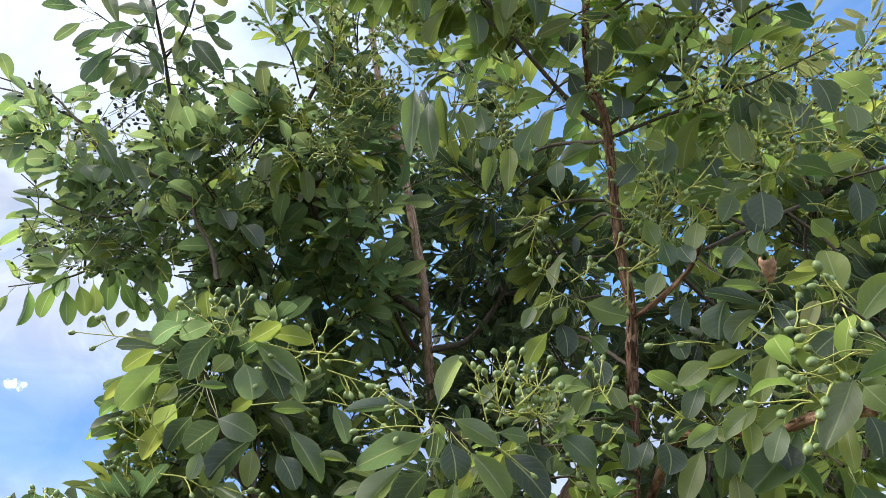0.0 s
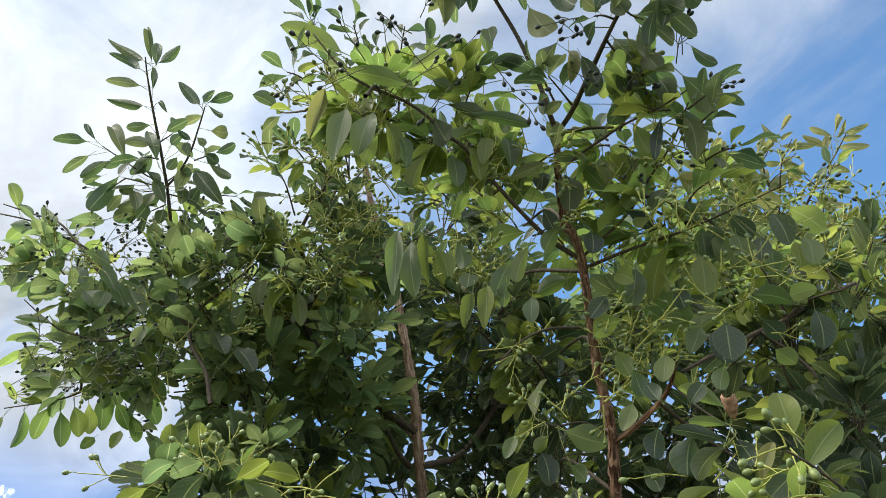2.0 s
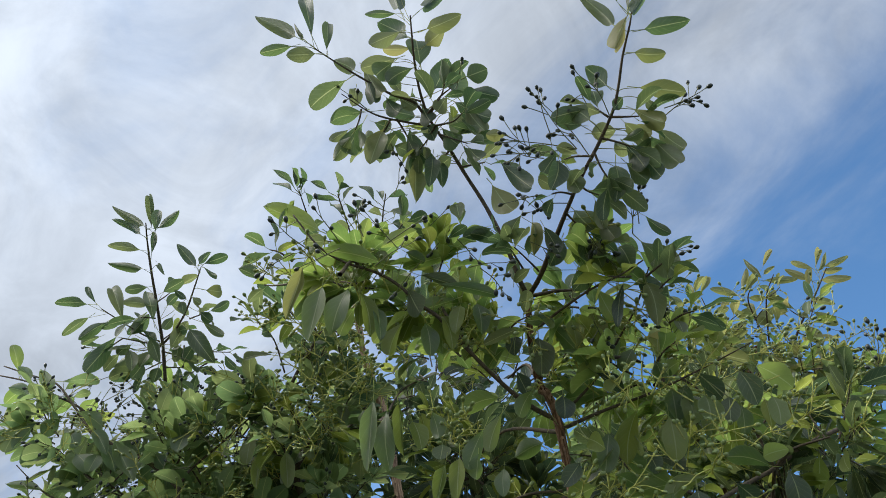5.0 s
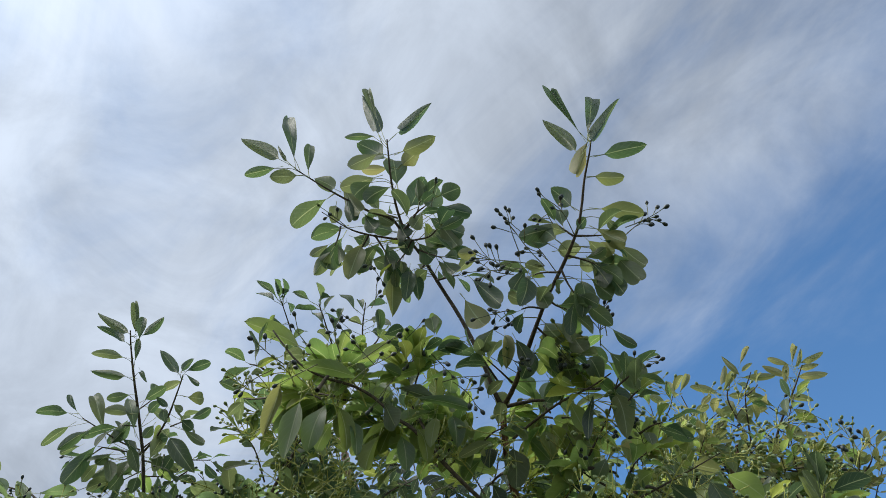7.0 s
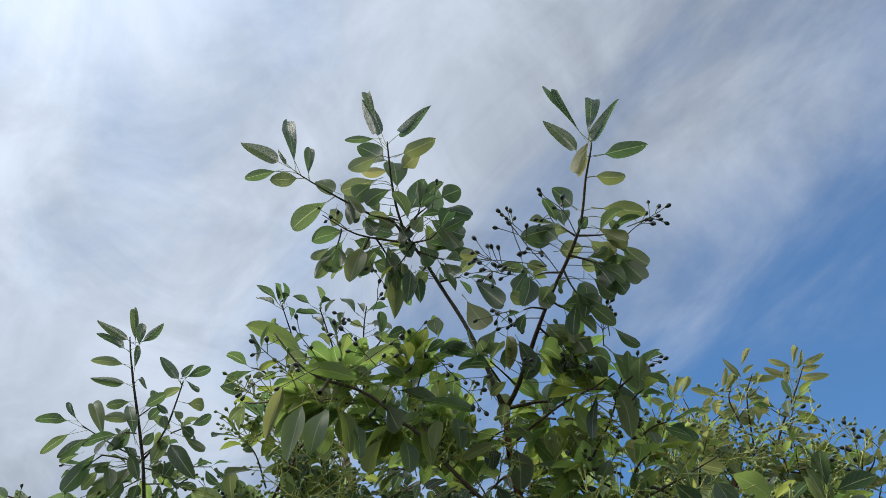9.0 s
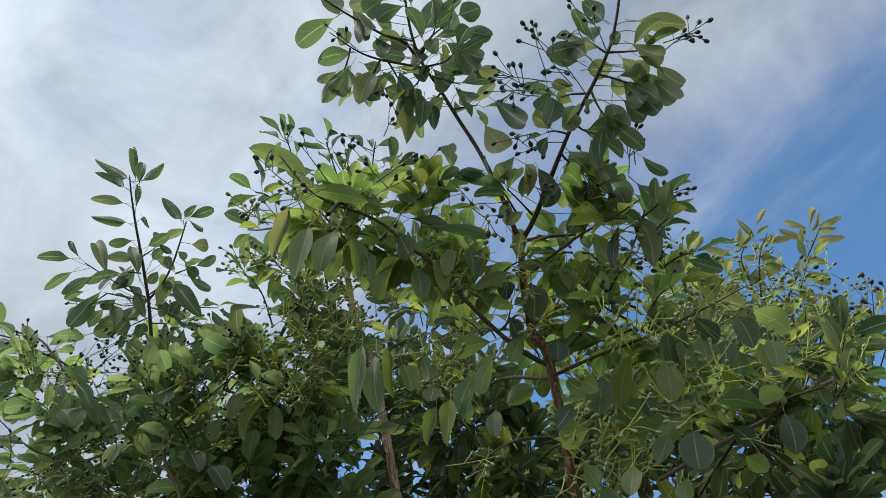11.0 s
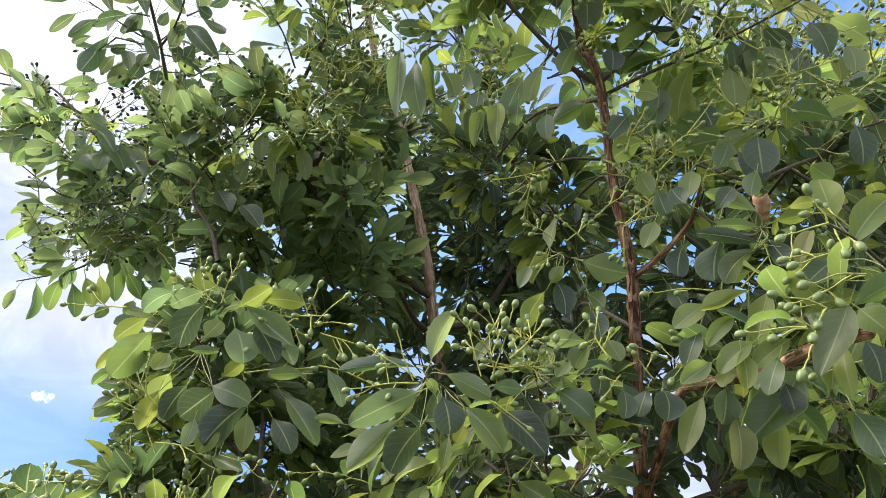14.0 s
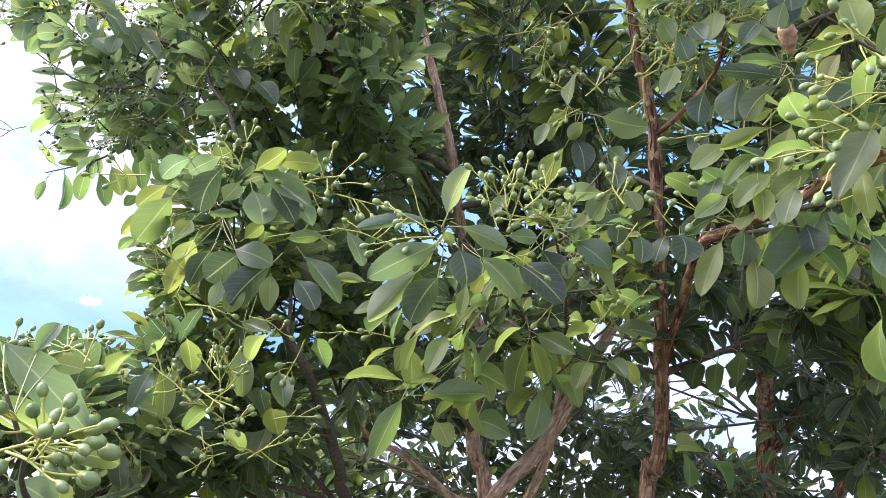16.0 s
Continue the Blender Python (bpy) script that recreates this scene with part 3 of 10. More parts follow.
leader_left = limb(tree_a, "branch", [(0.282, 1.081, 2.678), (0.269, 1.057, 2.690), (0.245, 1.022, 2.752), (0.208, 0.984, 2.829), (0.169, 0.956, 2.897), (0.129, 0.919, 2.960), (0.099, 0.880, 2.988), (0.081, 0.827, 3.014), (0.074, 0.762, 3.038), (0.073, 0.719, 3.058), (0.073, 0.687, 3.069)], 0.0056, 0.0015)
leader_right = limb(tree_a, "branch", [(0.282, 1.081, 2.678), (0.304, 1.034, 2.685), (0.333, 0.965, 2.714), (0.356, 0.906, 2.735), (0.379, 0.852, 2.753), (0.411, 0.799, 2.783), (0.433, 0.753, 2.807), (0.443, 0.721, 2.832), (0.451, 0.681, 2.863), (0.461, 0.639, 2.883), (0.465, 0.621, 2.897)], 0.0052, 0.0014)
top_left = limb(tree_a, "branch", [(0.091, 0.877, 2.989), (0.068, 0.842, 3.002), (0.022, 0.819, 3.003), (-0.034, 0.784, 3.013), (-0.077, 0.754, 3.021), (-0.121, 0.727, 3.037)], 0.0035, 0.0014)
limb(tree_a, "branch", [(0.096, 0.887, 2.982), (0.019, 0.859, 2.973), (-0.023, 0.838, 2.973), (-0.073, 0.802, 2.985)], 0.003, 0.001)
limb(tree_a, "branch", [(0.095, 0.873, 2.993), (0.118, 0.834, 2.999), (0.144, 0.814, 3.004)], 0.003, 0.0012)
long_bough = limb(tree_a, "branch", [(0.325, 1.218, 2.489), (0.267, 1.170, 2.497), (0.216, 1.123, 2.520), (0.160, 1.075, 2.558), (0.115, 1.038, 2.596), (0.080, 1.022, 2.615), (0.044, 1.005, 2.646), (0.004, 0.985, 2.662), (-0.048, 0.955, 2.661), (-0.078, 0.935, 2.666), (-0.105, 0.920, 2.684), (-0.149, 0.900, 2.737)], 0.0047, 0.0015)
limb(tree_a, "branch", [(0.330, 1.215, 2.494), (0.366, 1.190, 2.517), (0.417, 1.172, 2.568), (0.444, 1.120, 2.597), (0.473, 1.050, 2.617), (0.499, 1.000, 2.668)], 0.0034, 0.0014)
bough_right = limb(tree_a, "branch", [(0.332, 1.226, 2.474), (0.406, 1.180, 2.483), (0.491, 1.132, 2.489), (0.578, 1.090, 2.510), (0.653, 1.050, 2.530)], 0.0038, 0.0009)
bough_side = limb(tree_a, "branch", [(0.297, 1.090, 2.608), (0.339, 1.060, 2.624), (0.387, 1.010, 2.625), (0.436, 0.953, 2.608), (0.470, 0.920, 2.609)], 0.0034, 0.0013)
bough_mid = limb(tree_a, "branch", [(0.379, 1.370, 2.198), (0.415, 1.346, 2.219), (0.452, 1.299, 2.245), (0.467, 1.261, 2.265), (0.471, 1.231, 2.289)], 0.0058, 0.003, bark)
flakes(tree_a, [(0.379, 1.370, 2.198), (0.415, 1.346, 2.219), (0.452, 1.299, 2.245), (0.467, 1.261, 2.265), (0.471, 1.231, 2.289)], 0.0058, 0.003, 25, 848, bark_flake)
bough_near = limb(tree_a, "branch", [(0.402, 1.573, 1.861), (0.414, 1.488, 1.920), (0.418, 1.364, 1.967), (0.420, 1.275, 1.975), (0.432, 1.197, 1.959), (0.442, 1.099, 1.936), (0.451, 0.991, 1.913), (0.461, 0.929, 1.908), (0.479, 0.861, 1.895)], 0.0088, 0.0055, bark)
flakes(tree_a, [(0.402, 1.573, 1.861), (0.414, 1.488, 1.920), (0.418, 1.364, 1.967), (0.420, 1.275, 1.975), (0.432, 1.197, 1.959), (0.442, 1.099, 1.936), (0.451, 0.991, 1.913), (0.461, 0.929, 1.908), (0.479, 0.861, 1.895)], 0.0088, 0.0055, 97, 925, bark_flake)
limb(tree_a, "branch", [(0.418, 1.364, 1.967), (0.437, 1.293, 2.021), (0.442, 1.230, 2.046)], 0.006, 0.0025, bark)
flakes(tree_a, [(0.418, 1.364, 1.967), (0.437, 1.293, 2.021), (0.442, 1.230, 2.046)], 0.006, 0.0025, 20, 11, bark_flake)
bough_low_right = limb(tree_a, "branch", [(0.400, 1.579, 1.842), (0.451, 1.569, 1.860), (0.517, 1.559, 1.883), (0.588, 1.540, 1.902), (0.651, 1.532, 1.920), (0.732, 1.526, 1.937)], 0.0075, 0.003)
bough_low_left = limb(tree_a, "branch", [(0.389, 1.578, 1.842), (0.281, 1.497, 1.846), (0.188, 1.398, 1.844), (0.106, 1.317, 1.830), (0.072, 1.264, 1.814)], 0.0048, 0.002)
limb(tree_a, "branch", [(0.410, 1.589, 1.849), (0.491, 1.642, 1.823), (0.575, 1.723, 1.781)], 0.004, 0.002)
limb(tree_a, "branch", [(0.385, 1.634, 1.746), (0.530, 1.669, 1.764), (0.670, 1.702, 1.787)], 0.003, 0.0018)
limb(tree_a, "branch", [(1.005, 1.566, 2.674), (0.896, 1.535, 2.612), (0.802, 1.509, 2.542), (0.723, 1.474, 2.490), (0.631, 1.425, 2.422), (0.521, 1.370, 2.341)], 0.005, 0.004)
limb(tree_a, "branch", [(0.327, 1.278, 2.379), (0.265, 1.250, 2.359), (0.216, 1.240, 2.329), (0.179, 1.237, 2.288)], 0.003, 0.0014)
limb(tree_a, "branch", [(0.333, 1.298, 2.279), (0.294, 1.279, 2.267)], 0.0028, 0.002)
near_twig = limb(tree_a, "branch", [(0.467, 1.261, 2.265), (0.482, 1.201, 2.199), (0.485, 1.099, 2.127), (0.465, 1.005, 2.083)], 0.002, 0.0012)
near_twig_right = limb(tree_a, "branch", [(0.479, 0.861, 1.895), (0.530, 0.890, 1.953), (0.483, 0.844, 1.972), (0.450, 0.825, 1.983)], 0.002, 0.0012)
mid_twig = limb(tree_a, "branch", [(0.377, 1.365, 2.211), (0.323, 1.323, 2.216), (0.275, 1.292, 2.195), (0.243, 1.267, 2.192)], 0.0028, 0.0015)
rosette_twig = limb(tree_a, "branch", [(0.188, 1.399, 1.843), (0.141, 1.265, 1.897), (0.107, 1.185, 1.925), (0.074, 1.144, 1.938), (0.062, 1.131, 1.940)], 0.0038, 0.0018)
rosette_twig_right = limb(tree_a, "branch", [(0.223, 1.426, 1.841), (0.222, 1.314, 1.910), (0.210, 1.230, 1.959), (0.202, 1.201, 1.977)], 0.003, 0.0015)

# the tree behind: stem, forks and the limbs that bear the crown on the open side
limb(tree_b, "trunk", [(0.014, 2.615, 0.000), (0.014, 2.590, 0.808), (0.014, 2.565, 1.615), (-0.016, 2.466, 1.787), (-0.003, 2.384, 1.956), (-0.003, 2.284, 2.167), (-0.045, 2.124, 2.471), (-0.061, 2.063, 2.602), (-0.147, 1.980, 2.973), (-0.186, 1.900, 3.066), (-0.215, 1.830, 3.145), (-0.247, 1.720, 3.317)], 0.029, 0.0085, bark_pale, "pale brown bark peeling in long strips")
flakes(tree_b, [(0.014, 2.615, 0.000), (0.014, 2.590, 0.808), (0.014, 2.565, 1.615), (-0.016, 2.466, 1.787), (-0.003, 2.384, 1.956), (-0.003, 2.284, 2.167), (-0.045, 2.124, 2.471), (-0.061, 2.063, 2.602), (-0.147, 1.980, 2.973), (-0.186, 1.900, 3.066), (-0.215, 1.830, 3.145), (-0.247, 1.720, 3.317)], 0.029, 0.0085, 762, 500, bark_flake_pale, 0.62)
limb(tree_b, "branch", [(0.014, 2.565, 1.615), (0.084, 2.534, 1.696), (0.186, 2.502, 1.792), (0.271, 2.434, 1.924), (0.354, 2.376, 2.053), (0.426, 2.311, 2.170), (0.477, 2.231, 2.261), (0.535, 2.117, 2.447)], 0.026, 0.01, bark_pale)
flakes(tree_b, [(0.014, 2.565, 1.615), (0.084, 2.534, 1.696), (0.186, 2.502, 1.792), (0.271, 2.434, 1.924), (0.354, 2.376, 2.053), (0.426, 2.311, 2.170), (0.477, 2.231, 2.261), (0.535, 2.117, 2.447)], 0.026, 0.01, 142, 202, bark_flake_pale)
limb(tree_b, "branch", [(0.131, 2.628, 1.635), (0.194, 2.570, 1.757), (0.230, 2.488, 1.906), (0.258, 2.372, 2.086), (0.274, 2.210, 2.241)], 0.016, 0.004, bark_pale)
flakes(tree_b, [(0.131, 2.628, 1.635), (0.194, 2.570, 1.757), (0.230, 2.488, 1.906), (0.258, 2.372, 2.086), (0.274, 2.210, 2.241)], 0.016, 0.004, 99, 931, bark_flake_pale)
limb(tree_b, "branch", [(0.014, 2.565, 1.615), (-0.079, 2.488, 1.644), (-0.128, 2.356, 1.692), (-0.192, 2.218, 1.749), (-0.235, 2.099, 1.766), (-0.289, 1.951, 1.856)], 0.013, 0.006, bark_pale)
flakes(tree_b, [(0.014, 2.565, 1.615), (-0.079, 2.488, 1.644), (-0.128, 2.356, 1.692), (-0.192, 2.218, 1.749), (-0.235, 2.099, 1.766), (-0.289, 1.951, 1.856)], 0.013, 0.006, 96, 409, bark_flake_pale)
limb_left = limb(tree_b, "branch", [(-0.086, 2.490, 1.200), (-0.226, 1.890, 1.605), (-0.229, 1.787, 1.681), (-0.243, 1.697, 1.773), (-0.264, 1.610, 1.858), (-0.288, 1.568, 1.904), (-0.298, 1.491, 1.933), (-0.299, 1.393, 1.966), (-0.297, 1.282, 2.005), (-0.291, 1.206, 2.039)], 0.014, 0.0035, twig_bark)
limb(tree_b, "branch", [(-0.260, 1.940, 1.605), (-0.315, 1.911, 1.663), (-0.370, 1.882, 1.720)], 0.007, 0.004)
limb(tree_b, "branch", [(-0.226, 1.890, 1.605), (-0.355, 1.805, 1.644), (-0.421, 1.737, 1.656)], 0.008, 0.003)
limb(tree_b, "branch", [(-0.230, 1.721, 1.743), (-0.317, 1.670, 1.731), (-0.383, 1.615, 1.710)], 0.004, 0.002)
limb_dark = limb(tree_b, "branch", [(-0.013, 2.428, 1.831), (-0.232, 2.286, 2.136), (-0.492, 2.058, 2.422), (-0.625, 1.933, 2.565), (-0.606, 1.897, 2.582), (-0.650, 1.850, 2.642), (-0.703, 1.811, 2.706), (-0.737, 1.755, 2.804), (-0.734, 1.693, 2.898), (-0.755, 1.626, 3.018)], 0.014, 0.0045, twig_bark)
shoot_tip = limb(tree_b, "branch", [(-0.755, 1.626, 3.018), (-0.764, 1.536, 3.093), (-0.771, 1.457, 3.153), (-0.779, 1.392, 3.214), (-0.778, 1.353, 3.244)], 0.005, 0.0016)
shoot_side = limb(tree_b, "branch", [(-0.760, 1.631, 3.021), (-0.717, 1.598, 3.049), (-0.676, 1.548, 3.078), (-0.643, 1.491, 3.111), (-0.616, 1.441, 3.139)], 0.0038, 0.0018)
limb(tree_b, "branch", [(-0.764, 1.634, 3.019), (-0.798, 1.607, 3.011), (-0.851, 1.577, 3.005)], 0.0025, 0.0015)
shoot_west = limb(tree_b, "branch", [(-0.766, 1.623, 3.027), (-0.800, 1.579, 3.020), (-0.845, 1.520, 3.024), (-0.881, 1.476, 3.030)], 0.0025, 0.0014)
limb_edge = limb(tree_b, "branch", [(-0.699, 1.801, 2.726), (-0.756, 1.779, 2.737), (-0.820, 1.757, 2.747), (-0.896, 1.732, 2.783), (-0.959, 1.694, 2.845), (-1.069, 1.691, 2.898), (-1.160, 1.685, 2.939), (-1.274, 1.693, 2.972)], 0.0055, 0.002)
limb_edge_low = limb(tree_b, "branch", [(-0.629, 1.885, 2.601), (-0.745, 1.902, 2.597), (-0.884, 1.926, 2.597), (-1.003, 1.969, 2.543), (-1.093, 1.995, 2.525), (-1.242, 2.016, 2.508)], 0.005, 0.0018)
limb(tree_b, "branch", [(-0.666, 1.842, 2.654), (-0.789, 1.858, 2.650), (-0.885, 1.849, 2.696), (-0.952, 1.840, 2.745)], 0.004, 0.0016)
edge_twig = limb(tree_b, "branch", [(-0.797, 1.897, 2.619), (-0.948, 1.897, 2.641), (-1.070, 1.901, 2.658), (-1.134, 1.893, 2.686)], 0.0032, 0.0014)
limb(tree_b, "branch", [(-0.064, 2.143, 2.414), (-0.088, 2.080, 2.422), (-0.119, 1.998, 2.462)], 0.009, 0.006, twig_bark)
limb(tree_b, "branch", [(-0.051, 2.097, 2.499), (-0.223, 1.984, 2.580), (-0.313, 1.833, 2.634), (-0.326, 1.748, 2.685), (-0.288, 1.673, 2.721), (-0.328, 1.571, 2.799), (-0.264, 1.502, 2.935), (-0.322, 1.460, 3.005)], 0.011, 0.003, twig_bark)
limb(tree_b, "branch", [(-0.032, 2.144, 2.415), (0.077, 2.227, 2.487), (0.175, 2.212, 2.633), (0.222, 2.140, 2.773)], 0.011, 0.005, twig_bark)
limb(tree_b, "branch", [(-0.226, 1.890, 1.605), (-0.394, 1.753, 1.622), (-0.503, 1.655, 1.701), (-0.536, 1.488, 1.706), (-0.502, 1.273, 1.719)], 0.006, 0.0018)
near_left_twig = limb(tree_b, "branch", [(-0.327, 1.831, 1.292), (-0.293, 1.108, 1.516), (-0.182, 0.792, 1.599), (-0.153, 0.729, 1.635), (-0.156, 0.706, 1.668)], 0.003, 0.0012)

# the tree beside: straight trunk, forks and its shoots above
limb(tree_c, "trunk", [(0.899, 2.891, 0.000), (0.899, 2.866, 0.819), (0.899, 2.841, 1.638), (0.893, 2.726, 1.891), (0.885, 2.653, 2.057), (0.865, 2.573, 2.238), (0.858, 2.489, 2.434), (0.890, 2.390, 2.717), (0.960, 2.129, 2.996), (1.078, 2.046, 3.269)], 0.039, 0.011, None, "grey-brown furrowed bark")
flakes(tree_c, [(0.899, 2.891, 0.000), (0.899, 2.866, 0.819), (0.899, 2.841, 1.638), (0.893, 2.726, 1.891), (0.885, 2.653, 2.057), (0.865, 2.573, 2.238), (0.858, 2.489, 2.434), (0.890, 2.390, 2.717), (0.960, 2.129, 2.996), (1.078, 2.046, 3.269)], 0.039, 0.011, 736, 753, bark_flake, 0.62)
limb(tree_c, "branch", [(0.900, 2.758, 1.807), (0.939, 2.737, 1.849), (1.004, 2.688, 1.948), (1.081, 2.666, 2.010), (1.170, 2.602, 2.099), (1.293, 2.559, 2.265)], 0.02, 0.009, bark)
flakes(tree_c, [(0.900, 2.758, 1.807), (0.939, 2.737, 1.849), (1.004, 2.688, 1.948), (1.081, 2.666, 2.010), (1.170, 2.602, 2.099), (1.293, 2.559, 2.265)], 0.02, 0.009, 83, 701, bark_flake)
limb(tree_c, "branch", [(1.114, 2.869, 1.644), (1.134, 2.823, 1.720), (1.163, 2.781, 1.786), (1.241, 2.701, 1.857)], 0.017, 0.01, bark)
flakes(tree_c, [(1.114, 2.869, 1.644), (1.134, 2.823, 1.720), (1.163, 2.781, 1.786), (1.241, 2.701, 1.857)], 0.017, 0.01, 39, 271, bark_flake)
limb(tree_c, "branch", [(0.885, 2.793, 1.705), (0.815, 2.743, 1.727), (0.700, 2.648, 1.795)], 0.009, 0.004)
shoot_high = limb(tree_c, "branch", [(0.985, 2.160, 3.030), (1.110, 2.200, 3.150), (1.193, 2.142, 3.254), (1.230, 2.044, 3.330), (1.264, 1.982, 3.380), (1.293, 1.934, 3.419), (1.322, 1.875, 3.466)], 0.0065, 0.0018)
shoot_mid = limb(tree_c, "branch", [(1.166, 2.193, 3.213), (1.103, 2.025, 3.311), (1.053, 1.926, 3.370), (1.062, 1.884, 3.402)], 0.004, 0.0016)
limb(tree_c, "branch", [(1.129, 2.066, 3.282), (1.112, 1.922, 3.377), (1.135, 1.857, 3.428)], 0.0032, 0.0016)
shoot_low = limb(tree_c, "branch", [(1.066, 2.137, 3.223), (0.975, 2.014, 3.297), (0.929, 1.953, 3.327), (0.895, 1.896, 3.369)], 0.0032, 0.0014)
shoot_far_right = limb(tree_c, "branch", [(1.393, 2.355, 3.031), (1.414, 2.074, 3.120), (1.444, 2.001, 3.152), (1.453, 1.976, 3.172)], 0.004, 0.0016)
shoot_right_low = limb(tree_c, "branch", [(1.194, 2.224, 3.166), (1.255, 2.176, 3.207), (1.292, 2.148, 3.231), (1.308, 2.111, 3.260)], 0.0035, 0.0016)

# leaves of the highest shoots
small_shoot = limb(tree_b, "branch", [(-0.120, 1.337, 2.939), (-0.209, 1.225, 2.993), (-0.227, 1.161, 3.028), (-0.240, 1.106, 3.055)], 0.003, 0.0013)
leaf(small_shoot, (-0.251, 1.109, 3.066), (-0.297, 1.055, 3.078), 0.024, -87, "high")
leaf(small_shoot, (-0.250, 1.108, 3.075), (-0.240, 1.036, 3.058), 0.025, -99, "high")
leaf(small_shoot, (-0.246, 1.119, 3.077), (-0.227, 1.046, 3.069), 0.025, -108, "high")
leaf(small_shoot, (-0.239, 1.112, 3.074), (-0.210, 1.065, 3.044), 0.021, 96, "high")
leaf(small_shoot, (-0.258, 1.110, 3.061), (-0.321, 1.129, 3.115), 0.028, -51, "high")
leaf(small_shoot, (-0.229, 1.110, 3.059), (-0.237, 1.173, 3.082), 0.022, 105, "high")
leaf(small_shoot, (-0.237, 1.148, 3.019), (-0.298, 1.187, 3.050), 0.026, -78, "high")
leaf(small_shoot, (-0.239, 1.165, 3.013), (-0.291, 1.210, 3.042), 0.025, -93, "high")
leaf(small_shoot, (-0.224, 1.193, 3.011), (-0.173, 1.141, 2.984), 0.026, 15, "high")
leaf(small_shoot, (-0.211, 1.218, 2.986), (-0.228, 1.174, 2.945), 0.023, -90, "high")
small_shoot_right = limb(tree_b, "branch", [(-0.120, 1.337, 2.939), (-0.123, 1.232, 2.993), (-0.137, 1.168, 3.028), (-0.149, 1.118, 3.053)], 0.003, 0.0013)
leaf(small_shoot_right, (-0.174, 1.127, 3.072), (-0.205, 1.073, 3.048), 0.022, -84, "high")
leaf(small_shoot_right, (-0.158, 1.142, 3.060), (-0.199, 1.099, 3.020), 0.023, -63, "high")
leaf(small_shoot_right, (-0.151, 1.120, 3.069), (-0.142, 1.048, 3.049), 0.025, -108, "high")
leaf(small_shoot_right, (-0.148, 1.126, 3.065), (-0.112, 1.080, 3.032), 0.022, 84, "high")
leaf(small_shoot_right, (-0.136, 1.126, 3.044), (-0.120, 1.137, 3.101), 0.020, 39, "high")
leaf(small_shoot_right, (-0.133, 1.137, 3.040), (-0.129, 1.200, 3.061), 0.022, 21, "high")
leaf(small_shoot_right, (-0.143, 1.166, 3.027), (-0.184, 1.181, 3.086), 0.024, -48, "high")
leaf(small_shoot_right, (-0.116, 1.178, 3.017), (-0.112, 1.195, 3.075), 0.020, 9, "high")
leaf(small_shoot_right, (-0.107, 1.211, 3.011), (-0.067, 1.154, 2.989), 0.024, 108, "high")
leaf(small_shoot_right, (-0.135, 1.210, 3.012), (-0.149, 1.151, 2.992), 0.021, 0, "high")
small_shoot_far = limb(tree_b, "branch", [(-0.063, 1.342, 2.939), (-0.053, 1.238, 2.994), (-0.047, 1.176, 3.029), (-0.035, 1.125, 3.056)], 0.003, 0.0013)
leaf(small_shoot_far, (-0.065, 1.140, 3.054), (-0.110, 1.148, 3.118), 0.026, -57, "high")
leaf(small_shoot_far, (-0.029, 1.134, 3.054), (0.008, 1.170, 3.101), 0.023, 66, "high")
leaf(small_shoot_far, (-0.042, 1.134, 3.045), (-0.061, 1.150, 3.096), 0.019, -36, "high")
leaf(small_shoot_far, (-0.100, 1.159, 3.026), (-0.100, 1.168, 3.087), 0.020, -15, "high")
leaf(small_shoot_far, (-0.032, 1.166, 3.038), (0.030, 1.142, 2.988), 0.028, 69, "high")
leaf(small_shoot_far, (-0.048, 1.181, 3.035), (-0.071, 1.128, 3.001), 0.022, 12, "high")
leaf(small_shoot_far, (-0.029, 1.198, 3.031), (0.012, 1.181, 2.982), 0.022, 78, "high")
leaf(small_shoot_far, (-0.058, 1.214, 3.010), (-0.083, 1.185, 2.964), 0.021, -84, "high")
leaf(small_shoot_far, (-0.018, 1.173, 3.025), (-0.009, 1.192, 3.084), 0.021, 3, "high")
spray(tree_a, (0.109, 0.876, 2.966), (0.167, 0.834, 2.944), 5, 9310, loose=False, size=0.062, tone='high')
spray(tree_a, (0.109, 0.876, 2.966), (0.079, 0.895, 2.916), 5, 9747, loose=False, size=0.062, tone='high')
spray(tree_a, (0.120, 0.891, 2.955), (0.175, 0.881, 2.908), 5, 1361, loose=False, size=0.062, tone='high')
spray(tree_a, (0.083, 0.830, 2.987), (0.043, 0.835, 3.020), 5, 6356, loose=False, size=0.062, tone='high')
spray(tree_a, (0.096, 0.850, 2.973), (0.133, 0.805, 3.009), 5, 2640, loose=False, size=0.062, tone='high')
spray(tree_a, (0.021, 0.853, 2.965), (-0.027, 0.918, 2.974), 5, 6821, loose=False, size=0.062, tone='high')
spray(tree_a, (0.136, 0.917, 2.937), (0.091, 0.984, 2.945), 4, 5319, loose=False, size=0.062, tone='high')
spray(tree_a, (0.160, 0.928, 2.893), (0.206, 0.947, 2.929), 5, 4586, loose=False, size=0.062, tone='high')
spray(tree_a, (0.033, 0.854, 2.965), (0.063, 0.914, 2.941), 5, 8708, loose=False, size=0.062, tone='high')
spray(tree_a, (-0.035, 0.828, 2.967), (-0.048, 0.855, 2.935), 4, 4123, loose=False, size=0.062, tone='high')
spray(tree_a, (0.425, 0.761, 2.800), (0.397, 0.752, 2.827), 5, 6910, loose=False, size=0.062, tone='high')
spray(tree_a, (0.430, 0.761, 2.800), (0.473, 0.751, 2.784), 4, 4632, loose=False, size=0.062, tone='high')
